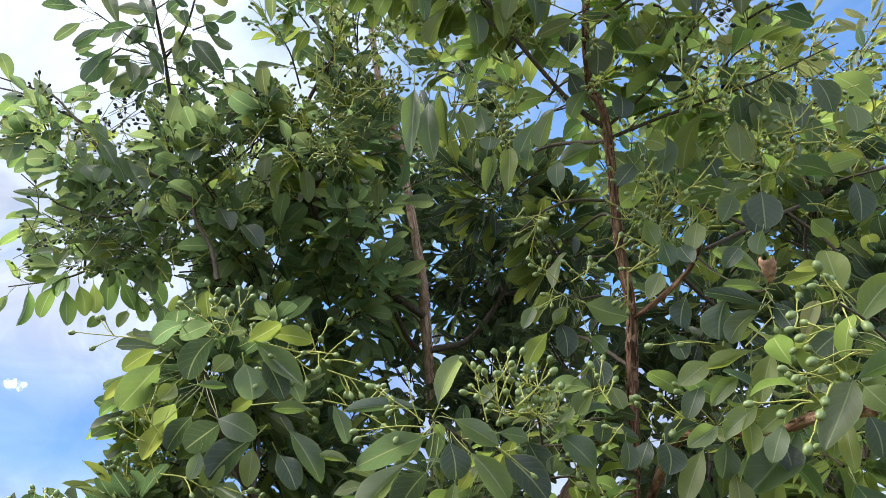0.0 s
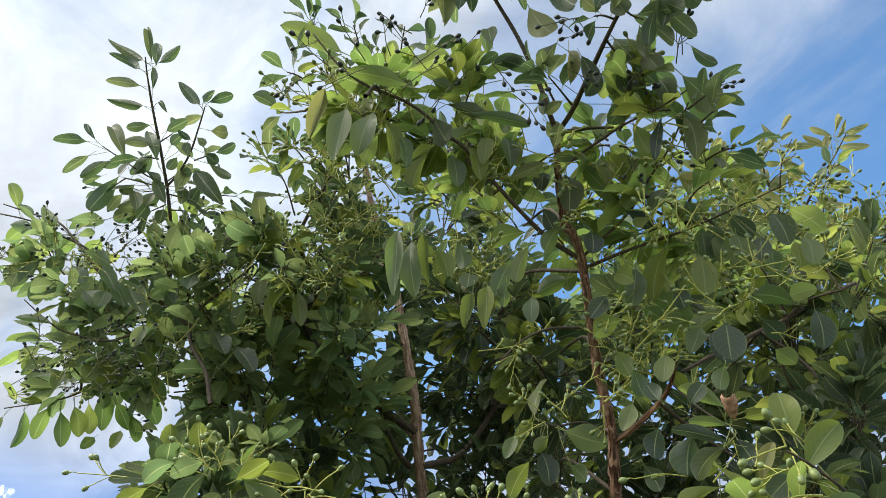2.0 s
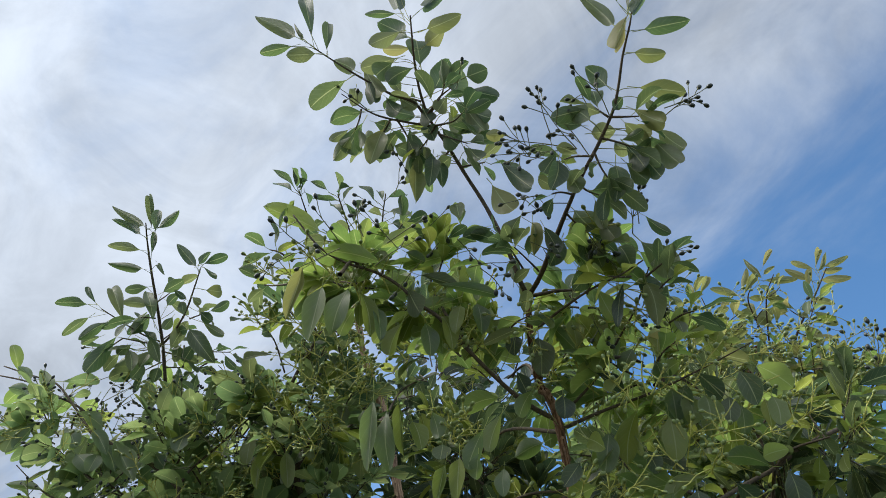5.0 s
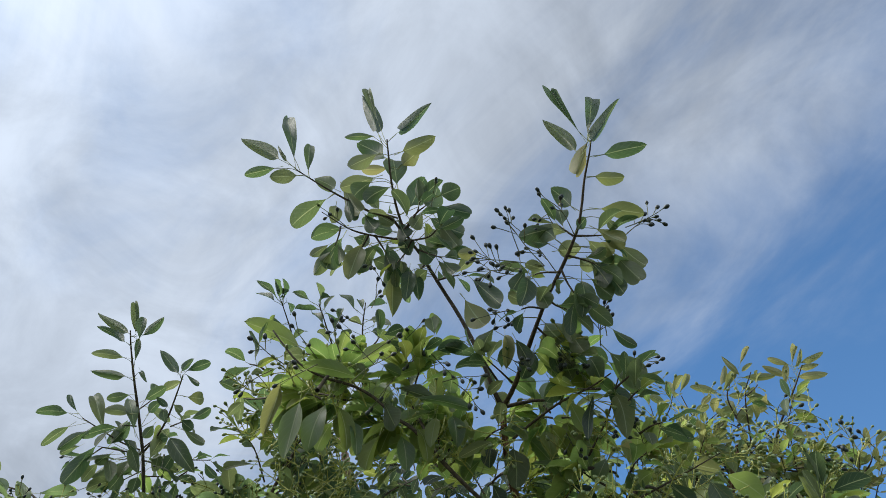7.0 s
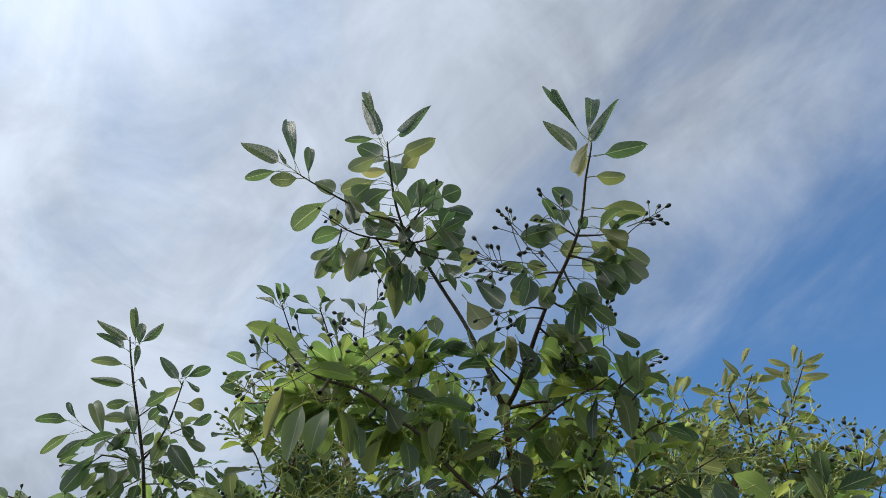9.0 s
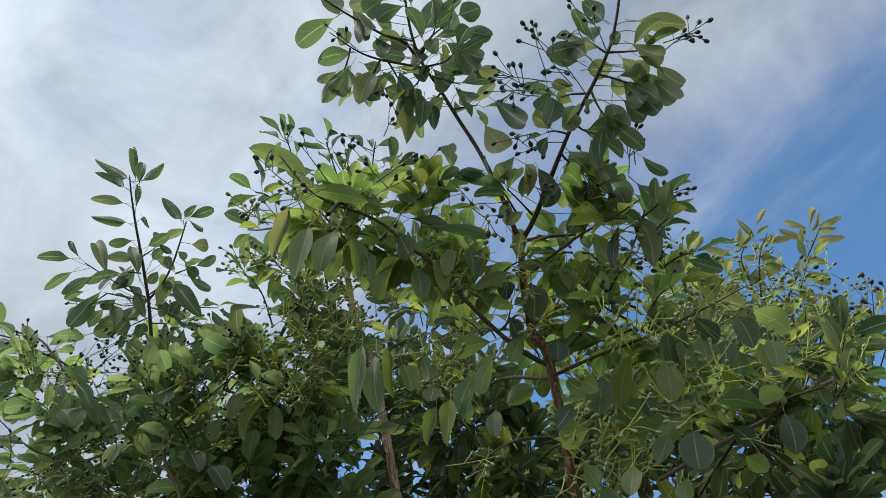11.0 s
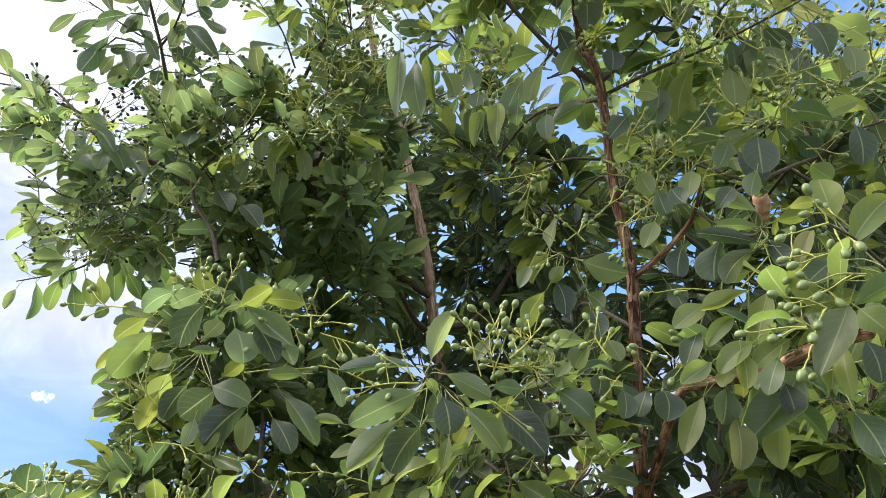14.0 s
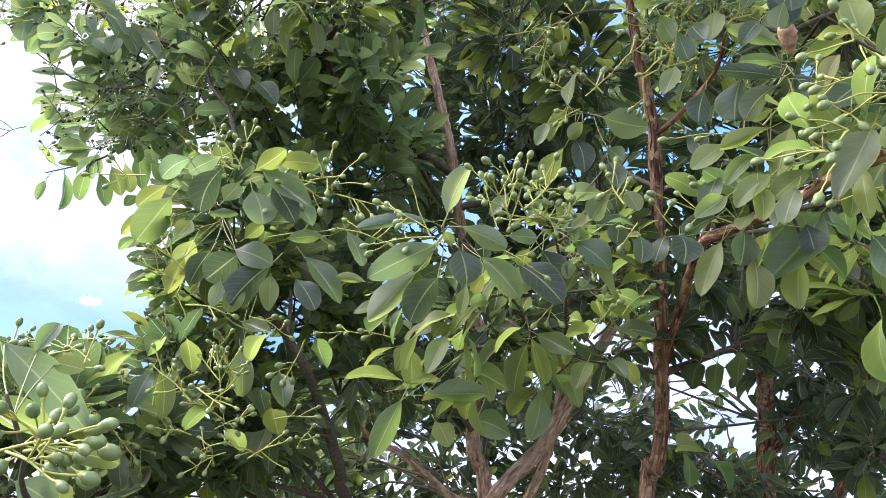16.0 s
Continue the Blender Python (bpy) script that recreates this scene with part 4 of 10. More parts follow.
spray(tree_a, (0.412, 0.788, 2.778), (0.460, 0.794, 2.757), 5, 4901, loose=False, size=0.062, tone='high')
spray(tree_a, (0.396, 0.818, 2.767), (0.351, 0.839, 2.788), 5, 8580, loose=False, size=0.062, tone='high')
spray(tree_a, (0.400, 0.808, 2.763), (0.425, 0.833, 2.711), 5, 1118, loose=False, size=0.062, tone='high')
spray(tree_a, (0.373, 0.860, 2.746), (0.407, 0.869, 2.722), 5, 5602, loose=False, size=0.062, tone='high')
spray(tree_a, (0.367, 0.883, 2.741), (0.324, 0.854, 2.712), 5, 5840, loose=False, size=0.062, tone='high')
spray(tree_a, (0.350, 0.907, 2.722), (0.385, 0.940, 2.708), 5, 8807, loose=False, size=0.062, tone='high')
spray(tree_a, (0.332, 0.962, 2.703), (0.367, 1.000, 2.737), 4, 7374, loose=False, size=0.062, tone='high')
spray(tree_a, (0.302, 1.018, 2.684), (0.257, 0.957, 2.689), 5, 3402, loose=False, size=0.062, tone='high')
spray(tree_a, (0.276, 1.031, 2.698), (0.236, 0.958, 2.707), 5, 4762, loose=False, size=0.062, tone='high')
spray(tree_a, (0.480, 0.964, 2.612), (0.515, 0.935, 2.624), 5, 7048, loose=False, size=0.06, young=0.3, tone='high')
spray(tree_a, (0.493, 0.997, 2.588), (0.522, 0.956, 2.602), 5, 5111, loose=False, size=0.06, young=0.3, tone='high')
spray(tree_a, (0.458, 0.977, 2.625), (0.414, 0.955, 2.608), 4, 3714, loose=False, size=0.06, young=0.3, tone='high')
spray(tree_a, (0.524, 1.048, 2.577), (0.558, 1.008, 2.568), 5, 2599, loose=False, size=0.06, young=0.3, tone='high')
spray(tree_a, (0.235, 1.124, 2.624), (0.281, 1.069, 2.619), 5, 8574, loose=False, size=0.06, young=0.3, tone='high')
spray(tree_a, (0.007, 1.001, 2.763), (0.047, 0.957, 2.765), 5, 3917, loose=False, size=0.06, young=0.3, tone='high')
spray(tree_a, (-0.085, 1.002, 2.756), (-0.122, 1.001, 2.773), 5, 9489, loose=False, size=0.06, young=0.3, tone='high')
spray(tree_a, (0.072, 1.043, 2.736), (0.124, 0.983, 2.738), 5, 3016, loose=False, size=0.06, young=0.3, tone='high')
spray(tree_a, (-0.163, 0.985, 2.700), (-0.205, 0.964, 2.713), 4, 3240, loose=False, size=0.06, young=0.3, tone='high')
spray(tree_a, (-0.176, 1.019, 2.673), (-0.237, 1.053, 2.705), 5, 2041, loose=False, size=0.06, young=0.3, tone='high')

# leaves of the slender shoot on the open side
spray(tree_b, (-0.754, 1.613, 3.023), (-0.724, 1.611, 3.059), 4, 2703, loose=False, size=0.075, tone='high')
spray(tree_b, (-0.754, 1.618, 3.007), (-0.805, 1.609, 2.984), 5, 7096, loose=False, size=0.075, tone='high')
spray(tree_b, (-0.756, 1.639, 3.003), (-0.677, 1.629, 2.973), 5, 6156, loose=False, size=0.075, tone='high')
spray(tree_b, (-0.767, 1.560, 3.062), (-0.792, 1.522, 3.034), 4, 5195, loose=False, size=0.075, tone='high')
spray(tree_b, (-0.660, 1.553, 3.050), (-0.605, 1.532, 3.051), 4, 6245, loose=False, size=0.075, tone='high')
spray(tree_b, (-0.846, 1.569, 2.999), (-0.898, 1.597, 2.980), 4, 5911, loose=False, size=0.075, tone='high')
spray(tree_b, (-0.757, 1.656, 2.977), (-0.805, 1.653, 2.941), 5, 3435, loose=False, size=0.075, tone='high')
spray(tree_b, (-0.751, 1.669, 2.968), (-0.694, 1.713, 2.994), 5, 1493, loose=False, size=0.075, tone='high')
spray(tree_b, (-0.756, 1.522, 3.092), (-0.731, 1.528, 3.137), 3, 9037, loose=False, size=0.075, tone='high')
spray(tree_b, (-0.634, 1.632, 2.992), (-0.552, 1.636, 2.991), 5, 5916, loose=False, size=0.075, tone='high')
spray(tree_b, (-0.620, 1.659, 2.973), (-0.652, 1.647, 2.930), 5, 4238, loose=False, size=0.075, tone='high')

# leaves of the shoots on the sunny side
leaf(shoot_right_low, (1.305, 2.175, 3.216), (1.305, 2.170, 3.147), 0.031, 9, "khaki")
leaf(shoot_far_right, (1.445, 1.963, 3.177), (1.447, 1.931, 3.240), 0.022, -12, "khaki")
leaf(shoot_far_right, (1.463, 1.960, 3.180), (1.529, 1.962, 3.238), 0.025, 54, "khaki")
leaf(shoot_far_right, (1.430, 1.976, 3.156), (1.413, 2.031, 3.175), 0.022, -99, "khaki")
leaf(shoot_far_right, (1.447, 2.007, 3.135), (1.525, 2.046, 3.180), 0.028, 63, "khaki")
leaf(shoot_far_right, (1.414, 2.059, 3.110), (1.444, 1.997, 3.097), 0.033, 102, "khaki")
spray(tree_c, (1.210, 2.065, 3.300), (1.140, 1.978, 3.307), 5, 8169, loose=False, size=0.062, young=0.85, tone='khaki')
spray(tree_c, (1.222, 2.036, 3.324), (1.295, 2.051, 3.285), 5, 9192, loose=False, size=0.062, young=0.85, tone='khaki')
spray(tree_c, (1.244, 1.999, 3.353), (1.190, 1.954, 3.356), 4, 9986, loose=False, size=0.062, young=0.85, tone='khaki')
spray(tree_c, (1.074, 1.977, 3.333), (1.148, 1.967, 3.394), 5, 32, loose=False, size=0.062, young=0.85, tone='khaki')
spray(tree_c, (1.117, 1.919, 3.380), (1.171, 1.923, 3.429), 4, 4181, loose=False, size=0.062, young=0.85, tone='khaki')
spray(tree_c, (1.035, 1.988, 3.321), (0.981, 2.051, 3.301), 5, 839, loose=False, size=0.062, young=0.85, tone='khaki')
spray(tree_c, (0.954, 1.989, 3.302), (1.009, 1.932, 3.324), 4, 2187, loose=False, size=0.062, young=0.85, tone='khaki')
spray(tree_c, (1.183, 2.116, 3.247), (1.093, 2.021, 3.251), 5, 2247, loose=False, size=0.062, young=0.85, tone='khaki')
spray(tree_c, (1.181, 2.131, 3.236), (1.274, 2.138, 3.281), 5, 1070, loose=False, size=0.062, young=0.85, tone='khaki')
spray(tree_c, (0.933, 2.017, 3.279), (0.850, 1.967, 3.268), 5, 8936, loose=False, size=0.062, young=0.85, tone='khaki')
spray(tree_c, (1.288, 2.123, 3.225), (1.358, 2.153, 3.198), 5, 7453, loose=False, size=0.062, young=0.85, tone='khaki')
spray(tree_c, (1.127, 2.027, 3.299), (1.065, 2.020, 3.345), 4, 3330, loose=False, size=0.062, young=0.85, tone='khaki')
spray(tree_c, (0.818, 1.946, 3.300), (0.851, 1.842, 3.330), 5, 3972, loose=False, size=0.062, young=0.85, tone='khaki')
spray(tree_c, (0.796, 1.989, 3.265), (0.792, 1.926, 3.356), 5, 5217, loose=False, size=0.062, young=0.85, tone='khaki')

# big leaves at the tip of the near bough
leaf(near_twig_right, (0.534, 1.055, 1.805), (0.565, 1.127, 1.747), 0.036, -42)
leaf(mid_twig, (0.235, 1.277, 2.203), (0.260, 1.305, 2.288), 0.034, -6)
leaf(mid_twig, (0.231, 1.289, 2.205), (0.203, 1.255, 2.133), 0.031, -18, "young")
leaf(rosette_twig, (0.064, 1.190, 1.819), (0.047, 1.154, 1.763), 0.028, -24)
leaf(bough_low_left, (0.087, 1.253, 1.786), (0.138, 1.327, 1.771), 0.037, -45)
leaf(bough_low_left, (0.003, 1.221, 1.743), (-0.036, 1.239, 1.667), 0.036, 36)
leaf(bough_low_left, (-0.006, 1.307, 1.777), (-0.093, 1.284, 1.781), 0.033, 21)
leaf(bough_low_left, (0.027, 1.229, 1.748), (0.114, 1.233, 1.751), 0.036, -63)
leaf(bough_low_left, (0.087, 1.354, 1.730), (0.142, 1.307, 1.705), 0.042, 75)
leaf(bough_low_left, (0.029, 1.348, 1.729), (0.056, 1.307, 1.690), 0.034, 30)
leaf(bough_low_left, (0.163, 1.316, 1.843), (0.110, 1.370, 1.851), 0.028, 48)
leaf(bough_low_left, (0.221, 1.341, 1.849), (0.251, 1.287, 1.856), 0.023, -39)
leaf(bough_low_left, (0.122, 1.323, 1.845), (0.101, 1.281, 1.795), 0.025, -15)
leaf(bough_low_left, (0.253, 1.344, 1.816), (0.232, 1.297, 1.767), 0.031, -15)
leaf(bough_low_left, (0.286, 1.353, 1.817), (0.303, 1.306, 1.784), 0.026, 33)
leaf(bough_low_left, (0.203, 1.327, 1.796), (0.220, 1.394, 1.774), 0.027, -3)
leaf(bough_low_left, (0.134, 1.320, 1.811), (0.101, 1.380, 1.788), 0.027, 18)
leaf(bough_low_left, (0.228, 1.323, 1.840), (0.205, 1.382, 1.836), 0.024, 36)
leaf(bough_low_left, (0.154, 1.342, 1.803), (0.210, 1.298, 1.799), 0.027, -60)
leaf(bough_low_left, (-0.029, 1.335, 1.772), (0.042, 1.300, 1.783), 0.030, -27)
leaf(bough_low_right, (0.453, 1.534, 1.853), (0.449, 1.606, 1.817), 0.040, 6)
leaf(bough_low_right, (0.482, 1.540, 1.854), (0.490, 1.621, 1.810), 0.035, -9)
leaf(bough_low_right, (0.518, 1.532, 1.867), (0.527, 1.606, 1.827), 0.036, -6)
leaf(bough_low_right, (0.589, 1.532, 1.891), (0.590, 1.600, 1.856), 0.041, 18)
leaf(bough_low_right, (0.552, 1.531, 1.930), (0.590, 1.491, 1.891), 0.034, 66)
leaf(bough_low_right, (0.695, 1.539, 1.951), (0.706, 1.490, 1.918), 0.030, 51)
leaf(bough_low_right, (0.611, 1.543, 1.933), (0.547, 1.485, 1.909), 0.035, 72)
leaf(bough_low_right, (0.463, 1.606, 1.711), (0.406, 1.542, 1.714), 0.037, 60)
leaf(bough_low_right, (0.469, 1.596, 1.697), (0.510, 1.678, 1.650), 0.038, 21)
leaf(bough_low_right, (0.421, 1.583, 1.709), (0.440, 1.661, 1.657), 0.035, 39)
leaf(bough_low_right, (0.665, 1.542, 1.932), (0.607, 1.471, 1.933), 0.034, 15)

# the cluster at the end of the open-side limb
leaf(limb_left, (-0.391, 1.206, 1.969), (-0.394, 1.160, 1.938), 0.021, -27)
leaf(limb_left, (-0.292, 1.363, 1.884), (-0.228, 1.327, 1.857), 0.029, 63)
leaf(limb_left, (-0.294, 1.371, 1.840), (-0.281, 1.374, 1.766), 0.040, -15)
leaf(limb_left, (-0.248, 1.435, 1.815), (-0.224, 1.405, 1.754), 0.039, 18)
leaf(limb_left, (-0.260, 1.444, 1.760), (-0.268, 1.512, 1.720), 0.043, -15, "young")
leaf(limb_left, (-0.321, 1.242, 1.829), (-0.338, 1.307, 1.794), 0.034, 0, "young")
leaf(limb_left, (-0.361, 1.244, 1.829), (-0.412, 1.303, 1.815), 0.031, 9)
leaf(limb_left, (-0.402, 1.251, 1.815), (-0.467, 1.267, 1.741), 0.037, 12)
leaf(limb_left, (-0.384, 1.277, 1.795), (-0.393, 1.252, 1.732), 0.032, -36)
leaf(limb_left, (-0.370, 1.272, 1.794), (-0.353, 1.268, 1.718), 0.030, 33, "young")
leaf(limb_left, (-0.283, 1.281, 1.738), (-0.353, 1.337, 1.710), 0.035, 3)
leaf(limb_left, (-0.137, 1.272, 1.835), (-0.137, 1.340, 1.806), 0.031, -9)
leaf(limb_left, (-0.208, 1.254, 1.839), (-0.253, 1.314, 1.810), 0.030, -9)
leaf(limb_left, (-0.397, 1.274, 1.720), (-0.388, 1.336, 1.701), 0.026, -45)
leaf(limb_left, (-0.422, 1.269, 1.727), (-0.480, 1.330, 1.701), 0.033, -12)
leaf(limb_left, (-0.272, 1.305, 1.709), (-0.273, 1.379, 1.683), 0.029, -15)

# hanging leaves on the long bough
leaf(long_bough, (0.296, 1.179, 2.420), (0.244, 1.223, 2.416), 0.036, 42)
leaf(bough_right, (0.454, 1.114, 2.442), (0.432, 1.161, 2.366), 0.041, 15, "young")
leaf(bough_right, (0.505, 1.115, 2.433), (0.503, 1.118, 2.348), 0.043, 3)
leaf(bough_right, (0.367, 1.130, 2.397), (0.388, 1.089, 2.355), 0.033, 78, "young")
leaf(bough_right, (0.404, 1.134, 2.412), (0.389, 1.135, 2.336), 0.041, -9)
leaf(bough_mid, (0.428, 1.168, 2.393), (0.503, 1.201, 2.352), 0.048, -21)
leaf(bough_mid, (0.664, 1.187, 2.391), (0.689, 1.134, 2.376), 0.032, 102)
dry_curl(tree_a, (0.469, 1.003, 2.091), (0.461, 0.982, 2.115), 0.026)

# leaves of the outermost twigs on the open side
leaf(limb_edge, (-1.204, 1.681, 2.971), (-1.240, 1.645, 3.047), 0.039, -93)
leaf(limb_edge, (-1.095, 1.705, 2.929), (-1.093, 1.647, 2.925), 0.031, 42)
leaf(limb_edge, (-1.159, 1.692, 2.927), (-1.221, 1.713, 2.883), 0.042, 9)
leaf(limb_edge, (-1.132, 1.717, 2.899), (-1.209, 1.746, 2.841), 0.049, 9)
leaf(limb_edge, (-1.087, 1.714, 2.868), (-1.150, 1.771, 2.863), 0.042, -6)
leaf(limb_edge, (-1.045, 1.697, 2.914), (-1.031, 1.728, 2.971), 0.029, 69)
leaf(limb_edge, (-1.019, 1.699, 2.930), (-0.973, 1.726, 2.971), 0.033, 102)
leaf(limb_edge, (-1.066, 1.753, 2.812), (-1.139, 1.769, 2.765), 0.033, 3)
leaf(limb_edge, (-1.162, 1.747, 2.843), (-1.202, 1.794, 2.766), 0.049, 18)
leaf(limb_edge, (-1.109, 1.783, 2.795), (-1.099, 1.774, 2.711), 0.043, -18)
leaf(limb_edge, (-1.077, 1.733, 2.854), (-1.033, 1.734, 2.916), 0.041, -39)
leaf(limb_edge, (-0.984, 1.752, 2.833), (-0.947, 1.774, 2.890), 0.039, 108)
leaf(limb_edge, (-0.944, 1.711, 2.898), (-1.002, 1.769, 2.865), 0.048, -6)
leaf(limb_edge, (-1.007, 1.781, 2.758), (-0.991, 1.839, 2.714), 0.029, -27)
leaf(limb_edge, (-0.972, 1.774, 2.811), (-0.992, 1.768, 2.731), 0.045, -111)
leaf(limb_edge, (-0.908, 1.789, 2.786), (-0.853, 1.765, 2.715), 0.039, 45)
leaf(limb_edge, (-0.866, 1.782, 2.820), (-0.793, 1.765, 2.754), 0.049, 69)
leaf(edge_twig, (-1.125, 1.873, 2.671), (-1.200, 1.842, 2.701), 0.032, -45)
leaf(edge_twig, (-1.122, 1.881, 2.672), (-1.219, 1.876, 2.653), 0.037, -75)
leaf(edge_twig, (-1.099, 1.886, 2.681), (-1.147, 1.908, 2.755), 0.034, 12)
leaf(edge_twig, (-1.075, 1.887, 2.670), (-1.066, 1.932, 2.709), 0.023, 66)
leaf(edge_twig, (-1.158, 1.917, 2.646), (-1.258, 1.944, 2.601), 0.042, -6)
leaf(edge_twig, (-1.012, 1.907, 2.673), (-0.942, 1.891, 2.725), 0.040, -21)
leaf(edge_twig, (-1.024, 1.894, 2.683), (-1.000, 1.828, 2.685), 0.026, -93)
leaf(edge_twig, (-1.096, 1.925, 2.625), (-1.184, 1.947, 2.579), 0.040, 24)
leaf(edge_twig, (-1.049, 1.898, 2.648), (-1.032, 1.937, 2.690), 0.027, 69)
leaf(edge_twig, (-0.937, 1.884, 2.680), (-0.917, 1.921, 2.722), 0.032, 84)
leaf(edge_twig, (-0.976, 1.927, 2.630), (-1.054, 1.940, 2.598), 0.043, 30)
leaf(limb_edge_low, (-1.202, 1.997, 2.523), (-1.216, 1.932, 2.552), 0.027, -96)
leaf(limb_edge_low, (-1.126, 2.008, 2.526), (-1.168, 1.965, 2.512), 0.024, -90)
leaf(limb_edge_low, (-1.177, 2.009, 2.503), (-1.208, 2.062, 2.408), 0.042, 33)
leaf(limb_edge_low, (-1.228, 2.008, 2.483), (-1.236, 2.000, 2.413), 0.027, -21)
leaf(limb_edge_low, (-1.087, 1.992, 2.513), (-1.128, 2.030, 2.423), 0.047, -6)
leaf(limb_edge_low, (-1.060, 1.995, 2.501), (-1.047, 2.039, 2.405), 0.050, -27)
leaf(limb_edge_low, (-1.025, 1.999, 2.513), (-1.004, 2.039, 2.436), 0.048, 120)
leaf(limb_edge_low, (-0.988, 2.002, 2.525), (-0.977, 2.043, 2.447), 0.044, -24)
leaf(limb_edge_low, (-0.949, 2.001, 2.562), (-0.958, 2.063, 2.465), 0.058, -3)
leaf(limb_edge_low, (-0.967, 2.058, 2.445), (-0.976, 2.023, 2.396), 0.033, -51)
leaf(limb_edge_low, (-0.909, 2.006, 2.530), (-0.868, 2.048, 2.463), 0.048, 108)
leaf(limb_edge_low, (-0.894, 2.052, 2.463), (-0.888, 2.022, 2.399), 0.034, -3)
leaf(limb_edge_low, (-0.857, 2.067, 2.454), (-0.771, 2.019, 2.454), 0.036, 60)
leaf(limb_edge_low, (-0.842, 2.001, 2.566), (-0.794, 2.056, 2.486), 0.057, 102)
leaf(limb_edge_low, (-0.867, 2.022, 2.504), (-0.840, 2.060, 2.434), 0.040, 105)
leaf(limb_dark, (-0.685, 1.813, 2.680), (-0.713, 1.760, 2.752), 0.051, 42)
leaf(limb_dark, (-0.655, 1.808, 2.696), (-0.611, 1.762, 2.775), 0.055, -9)
leaf(limb_dark, (-0.735, 1.807, 2.702), (-0.747, 1.847, 2.627), 0.046, -3)
leaf(limb_dark, (-0.581, 1.831, 2.677), (-0.592, 1.864, 2.607), 0.042, 0)
leaf(limb_dark, (-0.676, 1.893, 2.586), (-0.725, 1.883, 2.544), 0.035, -114)
leaf(limb_dark, (-0.627, 1.922, 2.533), (-0.563, 1.898, 2.490), 0.044, 84)
leaf(limb_dark, (-0.553, 1.845, 2.669), (-0.505, 1.885, 2.605), 0.048, 117)
leaf(limb_dark, (-0.768, 1.824, 2.684), (-0.782, 1.871, 2.605), 0.050, -6)
leaf(limb_dark, (-0.713, 1.857, 2.599), (-0.700, 1.927, 2.568), 0.042, -33)
leaf(limb_dark, (-0.803, 1.836, 2.619), (-0.769, 1.892, 2.582), 0.041, 120)
leaf(limb_dark, (-0.553, 1.896, 2.592), (-0.521, 1.946, 2.515), 0.052, -42)
leaf(limb_dark, (-0.797, 1.894, 2.565), (-0.738, 1.942, 2.505), 0.052, 111)
leaf(limb_dark, (-0.854, 1.893, 2.544), (-0.796, 1.904, 2.484), 0.046, 90)
leaf(limb_dark, (-0.886, 1.869, 2.583), (-0.814, 1.850, 2.524), 0.042, 63)
leaf(limb_dark, (-0.756, 1.652, 2.970), (-0.739, 1.708, 2.940), 0.036, -33)
leaf(limb_dark, (-0.710, 1.644, 2.984), (-0.677, 1.693, 2.968), 0.032, -27)
leaf(limb_dark, (-0.788, 1.676, 2.932), (-0.797, 1.737, 2.904), 0.036, -15)
leaf(limb_dark, (-0.726, 1.714, 2.877), (-0.648, 1.742, 2.834), 0.050, 114)
leaf(limb_dark, (-0.762, 1.735, 2.864), (-0.783, 1.736, 2.788), 0.042, -111)
leaf(limb_dark, (-0.699, 1.750, 2.839), (-0.631, 1.724, 2.784), 0.039, 78)

# fruit clusters against the sky
panicle(tree_a, (0.395, 0.816, 2.756), (0.301, 0.732, 2.831), 9, 8882, ripe=True)
panicle(tree_a, (0.515, 0.770, 2.800), (0.580, 0.735, 2.823), 8, 9858, ripe=True)
panicle(tree_a, (0.427, 0.759, 2.802), (0.375, 0.700, 2.842), 5, 806, ripe=True)
panicle(tree_a, (0.370, 0.800, 2.766), (0.258, 0.772, 2.761), 10, 9637, ripe=True)
panicle(tree_a, (0.370, 0.800, 2.766), (0.241, 0.801, 2.761), 8, 7599, ripe=True)
panicle(tree_a, (0.370, 0.800, 2.766), (0.318, 0.745, 2.807), 6, 4482, ripe=True)
panicle(tree_a, (0.464, 0.924, 2.679), (0.470, 0.860, 2.704), 7, 4771, ripe=True)
panicle(tree_a, (0.496, 0.980, 2.639), (0.559, 0.955, 2.660), 5, 3566, ripe=True)
panicle(tree_a, (0.304, 0.859, 2.717), (0.251, 0.868, 2.711), 6, 5868, ripe=True)
panicle(tree_a, (0.354, 0.874, 2.709), (0.292, 0.893, 2.712), 7, 7759, ripe=True)
panicle(tree_a, (0.081, 0.970, 2.729), (0.125, 0.940, 2.769), 2, 4871, ripe=True)
panicle(tree_a, (0.138, 0.958, 2.743), (0.107, 0.972, 2.706), 3, 2595, ripe=True)
panicle(tree_a, (0.029, 0.930, 2.819), (0.042, 0.893, 2.841), 3, 178, ripe=True)
panicle(tree_a, (0.157, 0.806, 2.986), (0.167, 0.768, 3.003), 2, 1036, ripe=True)
panicle(tree_a, (0.019, 0.921, 2.762), (-0.021, 0.893, 2.767), 3, 4497, ripe=True)
panicle(tree_a, (0.439, 0.975, 2.638), (0.402, 0.952, 2.674), 6, 6140, ripe=True)
panicle(tree_a, (0.393, 1.045, 2.582), (0.411, 1.092, 2.554), 6, 8285, ripe=True)
panicle(tree_a, (0.454, 1.059, 2.576), (0.495, 1.030, 2.589), 6, 7136, ripe=True)
panicle(tree_a, (0.543, 1.099, 2.552), (0.528, 1.055, 2.594), 6, 5445, ripe=True)
panicle(tree_a, (0.598, 1.063, 2.584), (0.541, 1.054, 2.605), 5, 8528, ripe=True)
panicle(tree_a, (-0.022, 0.824, 2.959), (-0.068, 0.795, 2.985), 4, 2344, ripe=True)
panicle(tree_a, (0.021, 0.879, 2.920), (0.042, 0.914, 2.896), 4, 2237, ripe=True)
